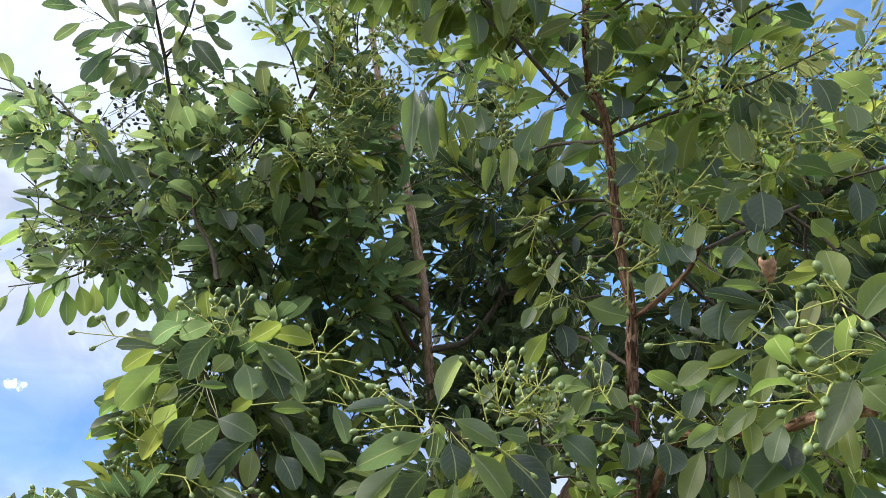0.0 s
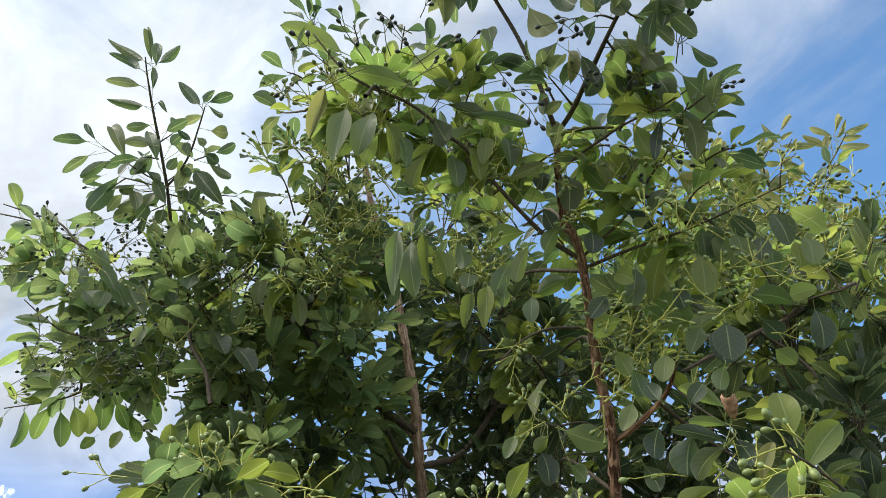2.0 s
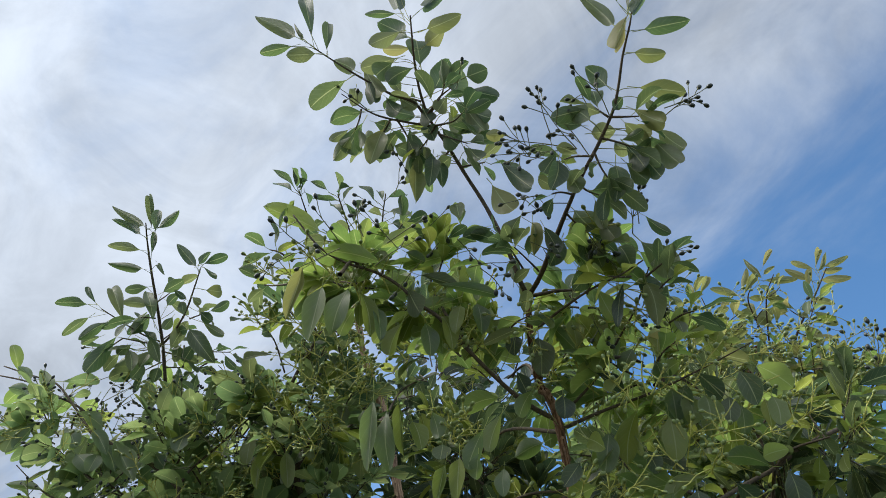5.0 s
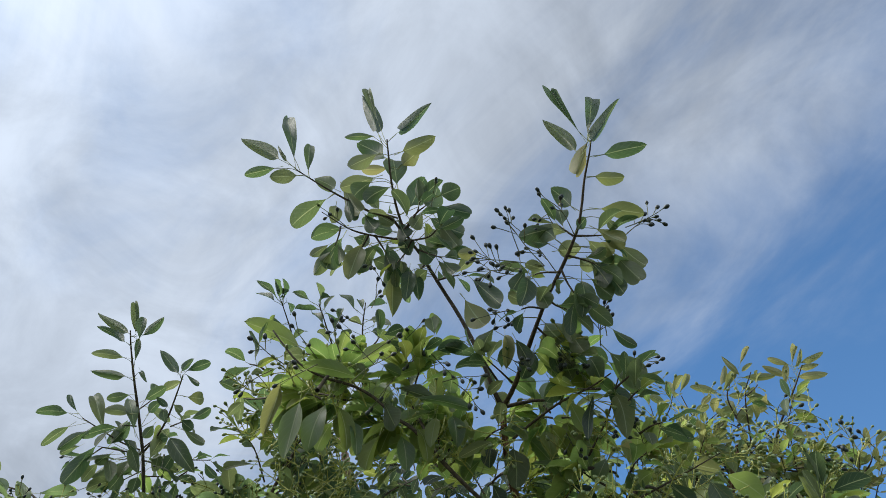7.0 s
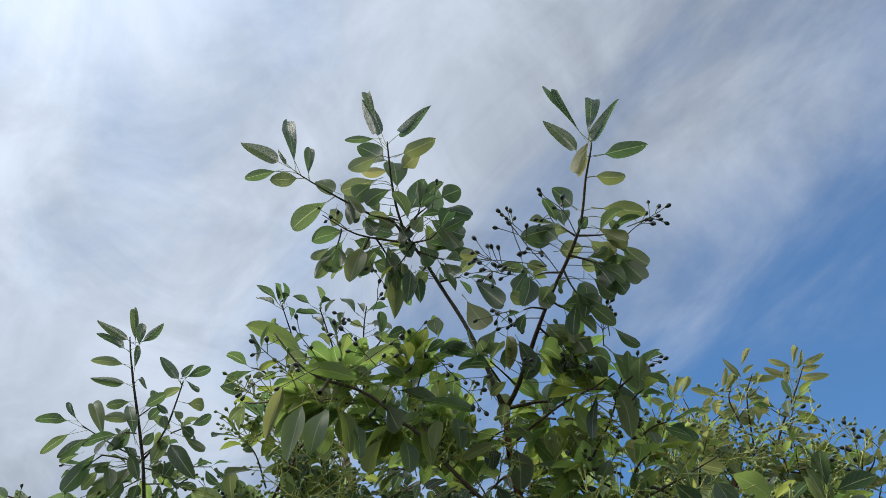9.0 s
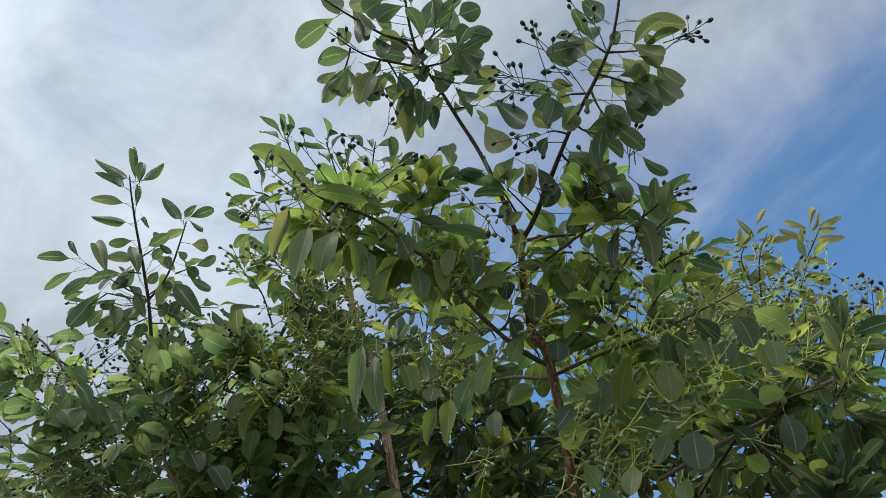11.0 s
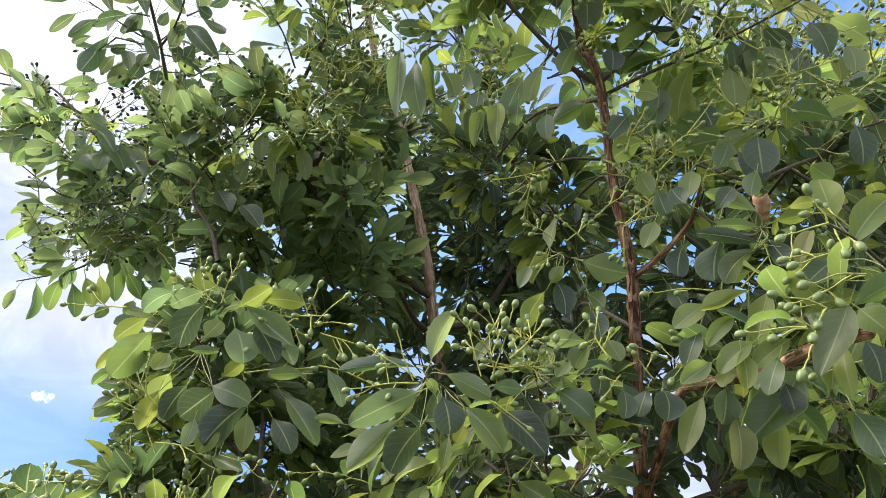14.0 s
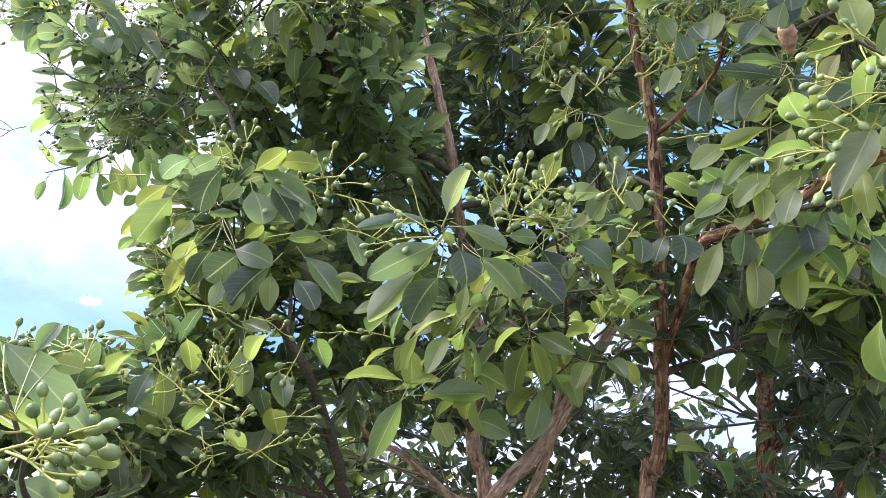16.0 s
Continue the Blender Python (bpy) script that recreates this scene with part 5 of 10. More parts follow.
panicle(tree_a, (0.278, 0.921, 2.668), (0.317, 0.929, 2.646), 5, 2606, ripe=True)
panicle(tree_a, (0.382, 0.913, 2.681), (0.411, 0.954, 2.662), 6, 553, ripe=True)
panicle(tree_a, (-0.044, 0.880, 2.638), (-0.073, 0.833, 2.657), 3, 1089, ripe=True)
panicle(tree_a, (-0.003, 0.875, 2.644), (-0.013, 0.848, 2.677), 3, 9487, ripe=True)
panicle(tree_a, (0.056, 0.896, 2.633), (0.011, 0.841, 2.658), 4, 853, ripe=True)
panicle(tree_a, (0.037, 0.887, 2.639), (0.092, 0.850, 2.647), 3, 8284, ripe=True)
panicle(tree_a, (-0.104, 0.883, 2.631), (-0.143, 0.842, 2.643), 3, 6963, ripe=True)
panicle(tree_a, (0.095, 0.916, 2.621), (0.053, 0.947, 2.585), 3, 2347, ripe=True)
panicle(tree_a, (-0.044, 0.888, 2.632), (-0.101, 0.893, 2.600), 3, 4434, ripe=True)
panicle(tree_a, (0.175, 0.930, 2.615), (0.235, 0.933, 2.627), 3, 9518, ripe=True)
panicle(tree_a, (0.195, 0.932, 2.616), (0.233, 0.960, 2.585), 4, 9398, ripe=True)
panicle(tree_a, (0.014, 0.917, 2.614), (0.077, 0.889, 2.638), 3, 4110, ripe=True)
panicle(tree_a, (0.158, 0.889, 2.646), (0.185, 0.921, 2.633), 3, 7743, ripe=True)
panicle(tree_a, (-0.125, 0.889, 2.625), (-0.181, 0.917, 2.613), 3, 4400, ripe=True)
panicle(tree_b, (-0.802, 1.689, 2.938), (-0.910, 1.711, 2.890), 9, 3370, ripe=True)
panicle(tree_b, (-0.768, 1.746, 2.838), (-0.952, 1.742, 2.849), 10, 9460, ripe=True)
panicle(tree_b, (-0.824, 1.701, 2.913), (-0.879, 1.717, 2.857), 6, 9744, ripe=True)
panicle(tree_b, (-0.704, 1.677, 2.974), (-0.620, 1.672, 2.991), 6, 9975, ripe=True)
panicle(tree_b, (-0.597, 1.681, 2.980), (-0.567, 1.710, 2.946), 5, 956, ripe=True)
panicle(tree_b, (-0.701, 1.721, 2.893), (-0.591, 1.711, 2.907), 7, 7141, ripe=True)
panicle(tree_b, (-0.975, 1.724, 2.850), (-1.030, 1.681, 2.891), 6, 7022, ripe=True)
panicle(tree_b, (-1.036, 1.736, 2.819), (-1.137, 1.736, 2.836), 7, 7927, ripe=True)
panicle(tree_b, (-0.902, 1.676, 2.949), (-0.968, 1.679, 2.900), 6, 4951, ripe=True)
panicle(tree_b, (-0.748, 1.704, 2.917), (-0.794, 1.711, 2.902), 5, 6239, ripe=True)
panicle(tree_b, (-0.774, 1.769, 2.794), (-0.839, 1.762, 2.810), 6, 4057, ripe=True)
panicle(tree_b, (-0.936, 1.865, 2.596), (-1.019, 1.849, 2.584), 9, 2482, ripe=True)
panicle(tree_b, (-0.889, 1.882, 2.572), (-1.000, 1.907, 2.529), 9, 9477, ripe=True)
panicle(tree_b, (-0.953, 1.835, 2.649), (-0.916, 1.839, 2.680), 6, 2436, ripe=True)
panicle(tree_b, (-0.921, 1.851, 2.624), (-0.880, 1.866, 2.564), 8, 7263, ripe=True)
panicle(tree_b, (-0.815, 1.841, 2.657), (-0.867, 1.840, 2.619), 8, 1514, ripe=True)
panicle(tree_b, (-1.056, 1.889, 2.535), (-1.118, 1.866, 2.547), 5, 5891, ripe=True)
panicle(tree_b, (-0.561, 1.763, 2.834), (-0.612, 1.805, 2.787), 8, 5014, ripe=True)
panicle(tree_b, (-0.533, 1.721, 2.916), (-0.591, 1.727, 2.881), 8, 4204, ripe=True)
panicle(tree_b, (-0.950, 1.637, 3.013), (-0.994, 1.644, 3.029), 4, 2965, ripe=True)
panicle(tree_b, (-0.840, 1.928, 2.494), (-0.784, 1.944, 2.437), 7, 4325, ripe=True)
panicle(tree_b, (-0.892, 1.838, 2.653), (-0.820, 1.833, 2.689), 7, 6010, ripe=True)
panicle(tree_b, (-0.743, 1.785, 2.769), (-0.682, 1.805, 2.747), 6, 1477, ripe=True)
panicle(tree_b, (-0.177, 1.581, 2.801), (-0.323, 1.580, 2.754), 8, 4965)
panicle(tree_b, (-0.298, 1.606, 2.740), (-0.206, 1.597, 2.732), 8, 5776)
panicle(tree_b, (-0.123, 1.560, 2.847), (-0.190, 1.578, 2.798), 8, 7468)
panicle(tree_b, (-0.113, 1.511, 2.938), (-0.064, 1.541, 2.903), 7, 9361)
panicle(tree_b, (-0.274, 1.567, 2.814), (-0.353, 1.565, 2.792), 8, 8979)
panicle(tree_b, (-0.220, 1.556, 2.841), (-0.290, 1.553, 2.854), 8, 2739)
panicle(tree_b, (-0.354, 1.597, 2.749), (-0.405, 1.563, 2.772), 7, 7896)
panicle(tree_b, (-0.195, 1.518, 2.915), (-0.124, 1.493, 2.930), 7, 9786)
panicle(tree_b, (-0.304, 1.526, 2.885), (-0.391, 1.529, 2.903), 5, 6464)
panicle(tree_b, (-0.430, 1.475, 2.962), (-0.465, 1.459, 2.983), 5, 7986)
panicle(tree_b, (-0.108, 1.587, 2.799), (-0.137, 1.620, 2.773), 7, 9758)
panicle(tree_b, (-0.217, 1.602, 2.757), (-0.242, 1.637, 2.696), 7, 22)
panicle(tree_b, (-0.406, 1.641, 2.661), (-0.443, 1.668, 2.596), 8, 8331)
panicle(tree_b, (-0.487, 1.650, 2.632), (-0.520, 1.654, 2.584), 7, 1493)
panicle(tree_b, (-0.375, 1.688, 2.578), (-0.401, 1.713, 2.528), 7, 6347)
panicle(tree_b, (-0.158, 1.664, 2.651), (-0.117, 1.658, 2.665), 6, 8193)
panicle(tree_b, (-0.322, 1.670, 2.618), (-0.241, 1.682, 2.628), 6, 5888)
panicle(tree_b, (-0.457, 1.698, 2.549), (-0.412, 1.721, 2.501), 6, 3297)
panicle(tree_b, (-0.111, 1.541, 2.884), (-0.166, 1.546, 2.869), 7, 5979)
panicle(tree_b, (-0.252, 1.482, 2.972), (-0.199, 1.477, 3.005), 6, 9118)
panicle(tree_b, (-0.156, 1.486, 2.978), (-0.087, 1.471, 3.001), 6, 213)
panicle(tree_a, (0.458, 1.101, 2.512), (0.444, 1.130, 2.477), 7, 7896)
panicle(tree_a, (0.543, 1.156, 2.421), (0.564, 1.159, 2.379), 8, 9348)
panicle(tree_a, (0.589, 1.171, 2.400), (0.546, 1.143, 2.411), 8, 2955)
panicle(tree_a, (0.410, 1.186, 2.350), (0.394, 1.211, 2.302), 8, 8018)
panicle(tree_a, (0.514, 1.134, 2.459), (0.544, 1.155, 2.432), 7, 4464)
panicle(tree_a, (0.633, 1.156, 2.434), (0.671, 1.169, 2.423), 7, 2027)
panicle(tree_a, (0.493, 1.085, 2.545), (0.434, 1.084, 2.580), 6, 3896)
panicle(tree_a, (0.556, 1.075, 2.573), (0.565, 1.046, 2.587), 3, 2999)
panicle(tree_a, (0.465, 1.058, 2.591), (0.428, 1.057, 2.589), 5, 7183)
panicle(tree_a, (0.501, 1.064, 2.586), (0.526, 1.050, 2.609), 4, 2091)
panicle(tree_a, (0.601, 1.085, 2.560), (0.559, 1.079, 2.529), 5, 7171)
panicle(tree_a, (0.692, 1.093, 2.557), (0.746, 1.098, 2.556), 5, 2557)
panicle(tree_a, (0.584, 1.102, 2.527), (0.621, 1.077, 2.588), 4, 3879)
panicle(tree_a, (0.711, 1.120, 2.510), (0.679, 1.132, 2.497), 5, 1471)
panicle(tree_a, (0.580, 1.180, 2.384), (0.632, 1.185, 2.367), 6, 4685)
panicle(tree_a, (0.408, 1.151, 2.413), (0.436, 1.178, 2.367), 5, 5248)
panicle(tree_a, (0.145, 1.131, 2.414), (0.118, 1.119, 2.438), 7, 7363)
panicle(tree_a, (0.137, 1.135, 2.405), (0.154, 1.112, 2.433), 7, 5134)
panicle(tree_a, (0.119, 1.134, 2.404), (0.156, 1.159, 2.402), 7, 4563)
panicle(tree_a, (0.124, 1.070, 2.524), (0.150, 1.050, 2.541), 5, 5991)
panicle(tree_a, (0.185, 1.042, 2.583), (0.158, 1.050, 2.554), 5, 7059)
panicle(tree_a, (0.065, 1.136, 2.393), (0.109, 1.144, 2.411), 6, 5826)
panicle(tree_a, (0.243, 1.252, 2.205), (0.207, 1.244, 2.230), 6, 5481)
panicle(tree_a, (0.261, 1.253, 2.206), (0.295, 1.230, 2.226), 4, 2137)
panicle(tree_a, (0.253, 1.261, 2.190), (0.216, 1.251, 2.164), 5, 8033)
panicle(tree_a, (0.426, 1.165, 2.391), (0.392, 1.175, 2.375), 6, 5144)
panicle(tree_a, (0.212, 1.190, 2.314), (0.197, 1.239, 2.258), 6, 3076)
panicle(tree_a, (0.141, 1.200, 2.286), (0.212, 1.194, 2.296), 5, 4254)
panicle(tree_a, (0.332, 1.100, 2.496), (0.289, 1.111, 2.493), 5, 507)

# green fruit close to the eye
panicle(tree_a, (0.458, 0.843, 1.995), (0.422, 0.833, 1.979), 1, 7651, 0.0125)
panicle(tree_a, (0.458, 0.844, 1.994), (0.450, 0.838, 2.009), 1, 628, 0.0125)
panicle(tree_a, (0.462, 0.844, 1.993), (0.467, 0.836, 1.978), 1, 5511, 0.0125)
panicle(tree_a, (0.463, 0.845, 1.991), (0.461, 0.837, 1.973), 1, 9830, 0.0125)
panicle(tree_a, (0.490, 0.863, 1.953), (0.440, 0.847, 1.938), 1, 7901, 0.0125)
panicle(tree_a, (0.490, 0.864, 1.952), (0.481, 0.880, 1.955), 1, 8419, 0.0125)
panicle(tree_a, (0.473, 0.953, 1.994), (0.462, 0.948, 1.992), 1, 7698, 0.0125)
panicle(tree_a, (0.473, 0.954, 1.992), (0.457, 0.937, 1.977), 1, 3892, 0.0125)
panicle(tree_a, (0.431, 0.873, 1.905), (0.395, 0.882, 1.905), 1, 5540, 0.0125)
panicle(tree_a, (0.432, 0.873, 1.904), (0.404, 0.855, 1.891), 1, 1032, 0.0125)
panicle(tree_a, (0.451, 0.869, 1.922), (0.414, 0.853, 1.925), 1, 3117, 0.0125)
panicle(tree_a, (0.451, 0.869, 1.922), (0.441, 0.859, 1.910), 1, 1601, 0.0125)
panicle(tree_a, (0.461, 0.946, 2.010), (0.467, 0.947, 2.032), 1, 3622, 0.0125)
panicle(tree_a, (0.440, 0.878, 1.895), (0.429, 0.876, 1.877), 1, 6168, 0.0125)
panicle(tree_a, (0.464, 1.011, 2.066), (0.467, 1.013, 2.051), 1, 7412, 0.0125)
panicle(tree_a, (0.435, 1.025, 2.017), (0.465, 1.015, 2.049), 1, 3064, 0.0125)
panicle(tree_a, (0.451, 0.869, 1.922), (0.433, 0.854, 1.898), 1, 204, 0.0125)
panicle(tree_a, (0.480, 0.862, 1.953), (0.466, 0.874, 1.947), 1, 8411, 0.0125)
panicle(tree_a, (0.431, 1.118, 2.056), (0.355, 1.096, 2.043), 2, 1633, 0.0125)
panicle(tree_a, (0.442, 1.120, 2.055), (0.434, 1.089, 2.088), 1, 4809, 0.0125)
panicle(tree_a, (0.436, 1.158, 1.950), (0.338, 1.115, 1.973), 3, 9351, 0.0125)
panicle(tree_a, (0.429, 1.153, 1.959), (0.385, 1.122, 1.989), 2, 2234, 0.0125)
panicle(tree_a, (0.057, 1.113, 1.927), (-0.016, 1.111, 1.919), 5, 3307, 0.0125)
panicle(tree_a, (0.053, 1.110, 1.933), (-0.001, 1.103, 1.964), 4, 7157, 0.0125)
panicle(tree_a, (0.050, 1.111, 1.930), (0.033, 1.091, 1.976), 1, 3304, 0.0125)
panicle(tree_a, (0.134, 1.120, 1.939), (0.119, 1.114, 1.993), 5, 2406, 0.0125)
panicle(tree_a, (0.176, 1.122, 1.948), (0.148, 1.098, 2.008), 4, 8328, 0.0125)
panicle(tree_a, (0.208, 1.128, 1.943), (0.187, 1.118, 1.956), 6, 9175, 0.0125)
panicle(tree_a, (0.220, 1.128, 1.949), (0.225, 1.127, 1.974), 5, 5123, 0.0125)
panicle(tree_a, (0.139, 1.129, 1.914), (0.181, 1.134, 1.887), 2, 2794, 0.0125)
panicle(tree_a, (0.148, 1.120, 1.942), (0.171, 1.095, 2.008), 3, 9235, 0.0125)
panicle(tree_a, (0.064, 1.114, 1.927), (0.032, 1.140, 1.899), 3, 3584, 0.0125)
panicle(tree_a, (0.155, 1.119, 1.949), (0.204, 1.125, 1.954), 6, 7802, 0.0125)
panicle(tree_a, (0.309, 1.140, 1.950), (0.296, 1.148, 1.934), 2, 4620, 0.0125)
panicle(tree_a, (-0.086, 1.334, 1.857), (-0.137, 1.326, 1.856), 4, 2358, 0.0125)
panicle(tree_a, (-0.015, 1.247, 1.828), (-0.047, 1.244, 1.836), 3, 7272, 0.0125)
panicle(tree_a, (0.351, 1.147, 1.947), (0.335, 1.143, 1.969), 3, 7514, 0.0125)
panicle(tree_a, (0.387, 1.144, 1.968), (0.377, 1.169, 1.956), 2, 5271, 0.0125)
panicle(tree_b, (-0.257, 1.179, 2.066), (-0.313, 1.178, 2.103), 6, 6372, 0.012)
panicle(tree_b, (-0.265, 1.177, 2.069), (-0.281, 1.161, 2.121), 5, 8711, 0.012)
panicle(tree_b, (-0.247, 1.181, 2.066), (-0.226, 1.162, 2.116), 5, 620, 0.012)
panicle(tree_b, (-0.253, 1.180, 2.066), (-0.296, 1.188, 2.081), 5, 7129, 0.012)
panicle(tree_b, (-0.261, 1.182, 2.058), (-0.318, 1.179, 2.068), 4, 6406, 0.012)
panicle(tree_b, (-0.355, 1.124, 2.034), (-0.428, 1.121, 2.037), 4, 2712, 0.012)
panicle(tree_b, (-0.241, 1.181, 2.067), (-0.265, 1.168, 2.098), 5, 5383, 0.012)
panicle(tree_b, (-0.184, 1.195, 2.053), (-0.131, 1.195, 2.028), 4, 1531, 0.012)
panicle(tree_b, (-0.327, 1.244, 1.863), (-0.351, 1.219, 1.925), 6, 9121, 0.012)
panicle(tree_b, (-0.350, 1.216, 1.932), (-0.370, 1.191, 1.950), 5, 1149, 0.012)
panicle(tree_b, (-0.256, 1.293, 1.756), (-0.267, 1.266, 1.801), 7, 2025, 0.012)
panicle(tree_b, (-0.323, 1.305, 1.700), (-0.354, 1.279, 1.705), 8, 2632, 0.012)
panicle(tree_b, (-0.290, 1.306, 1.709), (-0.245, 1.298, 1.725), 8, 5013, 0.012)
panicle(tree_b, (-0.274, 1.320, 1.678), (-0.315, 1.304, 1.653), 6, 3958, 0.012)
panicle(tree_b, (-0.354, 1.281, 1.754), (-0.323, 1.286, 1.763), 7, 146, 0.012)
panicle(tree_b, (-0.401, 1.246, 1.830), (-0.440, 1.223, 1.825), 5, 9702, 0.012)
panicle(tree_b, (-0.296, 1.271, 1.802), (-0.266, 1.253, 1.831), 6, 5192, 0.012)
panicle(tree_b, (-0.237, 1.256, 1.865), (-0.183, 1.257, 1.840), 5, 8345, 0.012)
panicle(tree_b, (-0.156, 1.278, 1.836), (-0.178, 1.283, 1.787), 5, 105, 0.012)
panicle(tree_b, (-0.210, 1.220, 1.974), (-0.124, 1.216, 1.980), 4, 2350, 0.012)
panicle(tree_b, (-0.402, 1.102, 1.783), (-0.448, 1.097, 1.796), 5, 7315, 0.012)
panicle(tree_b, (-0.313, 1.019, 1.752), (-0.354, 1.022, 1.772), 4, 8245, 0.012)
panicle(tree_b, (-0.437, 1.287, 1.705), (-0.410, 1.296, 1.674), 5, 8618, 0.012)
panicle(tree_b, (-0.147, 0.689, 1.630), (-0.109, 0.706, 1.643), 11, 1809, 0.0112, 1.7)
panicle(tree_b, (-0.135, 0.690, 1.632), (-0.101, 0.682, 1.619), 5, 4657, 0.0112, 1.7)
panicle(tree_b, (-0.115, 0.691, 1.637), (-0.120, 0.671, 1.650), 4, 7752, 0.0112, 1.7)
panicle(tree_b, (-0.340, 0.965, 1.741), (-0.314, 0.971, 1.753), 1, 4511, 0.0112)
panicle(tree_b, (-0.340, 0.967, 1.735), (-0.286, 0.971, 1.736), 1, 9617, 0.0112)
panicle(tree_b, (-0.402, 1.097, 1.796), (-0.363, 1.102, 1.797), 2, 3332, 0.0112)
panicle(tree_b, (-0.256, 0.926, 1.733), (-0.251, 0.925, 1.753), 1, 2404, 0.0112)
limb(tree_b, "branch", [(-0.153, 0.729, 1.635), (-0.132, 0.711, 1.635), (-0.111, 0.691, 1.637)], 0.0012, 0.0010, stalk_green)
panicle(tree_c, (1.076, 1.988, 3.161), (1.000, 2.005, 3.135), 6, 1875, ripe=True)
panicle(tree_c, (0.989, 1.937, 3.193), (1.031, 1.902, 3.230), 6, 1022, ripe=True)
panicle(tree_c, (1.164, 2.024, 3.140), (1.113, 1.977, 3.173), 6, 233, ripe=True)
panicle(tree_c, (1.306, 2.065, 3.119), (1.266, 2.020, 3.132), 3, 7076, ripe=True)
panicle(tree_c, (1.454, 2.027, 3.159), (1.420, 2.068, 3.137), 4, 8461, ripe=True)
panicle(tree_c, (1.462, 2.034, 3.154), (1.505, 2.018, 3.161), 3, 5895, ripe=True)
panicle(tree_c, (0.914, 1.974, 3.159), (0.857, 2.014, 3.127), 5, 8398, ripe=True)
panicle(tree_c, (0.948, 2.006, 3.138), (0.901, 1.935, 3.196), 6, 4035, ripe=True)
panicle(tree_c, (1.342, 2.068, 3.120), (1.385, 2.034, 3.157), 3, 1323, ripe=True)
panicle(tree_c, (1.100, 1.918, 3.216), (1.173, 1.959, 3.200), 5, 3426, ripe=True)

# lobes of the crowns
crown(tree_a, (-0.045, 0.917, 2.597), (-0.042, 1.042, 2.728), (0.10, 0.10, 0.04), 9, 2320, leaves=10, berries=8, young=0.2, loose=False)
crown(tree_a, (0.151, 1.095, 2.586), (0.092, 1.081, 2.709), (0.08, 0.12, 0.04), 6, 8878, leaves=10, berries=5, young=0.2, loose=False)
crown(tree_a, (0.282, 1.081, 2.678), (0.385, 1.082, 2.692), (0.09, 0.12, 0.03), 5, 7728, leaves=10, berries=5, young=0.2, loose=False)
crown(tree_a, (0.420, 1.111, 2.551), (0.487, 1.145, 2.563), (0.08, 0.15, 0.05), 3, 1215, leaves=10, berries=3, young=0.2, loose=False)
crown(tree_a, (0.151, 1.095, 2.586), (0.149, 1.219, 2.671), (0.11, 0.15, 0.05), 5, 461, leaves=10, berries=5, young=0.2, loose=False)
crown(tree_a, (0.489, 1.098, 2.480), (0.613, 1.243, 2.561), (0.09, 0.15, 0.03), 3, 8390, leaves=10, berries=3, young=0.2, loose=False)
crown(tree_a, (0.296, 1.182, 2.546), (0.287, 1.277, 2.637), (0.12, 0.15, 0.05), 3, 6096, leaves=10, berries=3, young=0.2, loose=False)
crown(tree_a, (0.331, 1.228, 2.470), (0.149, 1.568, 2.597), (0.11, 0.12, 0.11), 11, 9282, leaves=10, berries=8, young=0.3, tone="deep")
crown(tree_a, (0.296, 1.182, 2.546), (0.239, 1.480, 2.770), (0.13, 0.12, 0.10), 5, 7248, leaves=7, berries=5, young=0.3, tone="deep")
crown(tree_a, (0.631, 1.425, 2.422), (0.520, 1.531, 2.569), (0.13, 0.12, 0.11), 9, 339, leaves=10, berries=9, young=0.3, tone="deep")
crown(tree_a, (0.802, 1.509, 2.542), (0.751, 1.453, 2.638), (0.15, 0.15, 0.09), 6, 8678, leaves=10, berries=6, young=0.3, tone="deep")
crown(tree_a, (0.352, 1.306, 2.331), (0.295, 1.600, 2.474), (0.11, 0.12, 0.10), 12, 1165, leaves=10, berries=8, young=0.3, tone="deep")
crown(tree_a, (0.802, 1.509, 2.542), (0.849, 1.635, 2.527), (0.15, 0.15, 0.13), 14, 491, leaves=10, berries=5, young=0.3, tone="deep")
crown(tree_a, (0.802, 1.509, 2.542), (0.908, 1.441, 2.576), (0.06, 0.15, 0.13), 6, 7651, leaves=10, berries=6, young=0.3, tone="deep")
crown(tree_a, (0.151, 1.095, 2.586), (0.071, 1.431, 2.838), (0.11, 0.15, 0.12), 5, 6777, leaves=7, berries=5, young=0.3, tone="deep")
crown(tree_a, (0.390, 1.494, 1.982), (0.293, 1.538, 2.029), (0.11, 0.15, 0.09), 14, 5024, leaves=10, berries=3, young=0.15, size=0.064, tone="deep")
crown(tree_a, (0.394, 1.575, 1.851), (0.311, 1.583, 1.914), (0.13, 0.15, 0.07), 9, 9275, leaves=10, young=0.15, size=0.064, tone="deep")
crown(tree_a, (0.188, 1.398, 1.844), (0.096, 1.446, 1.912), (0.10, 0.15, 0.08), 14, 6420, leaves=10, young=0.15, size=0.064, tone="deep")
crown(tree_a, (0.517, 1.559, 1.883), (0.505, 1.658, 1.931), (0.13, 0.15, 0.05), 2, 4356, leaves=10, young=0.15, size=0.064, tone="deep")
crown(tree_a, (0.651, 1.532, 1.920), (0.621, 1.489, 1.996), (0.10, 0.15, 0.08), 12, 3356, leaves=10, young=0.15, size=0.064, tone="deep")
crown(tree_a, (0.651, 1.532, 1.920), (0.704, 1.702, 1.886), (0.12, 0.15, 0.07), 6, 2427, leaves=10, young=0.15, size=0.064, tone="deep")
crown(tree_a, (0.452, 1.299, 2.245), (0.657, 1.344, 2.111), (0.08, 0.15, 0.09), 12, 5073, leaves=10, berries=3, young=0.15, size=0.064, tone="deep")
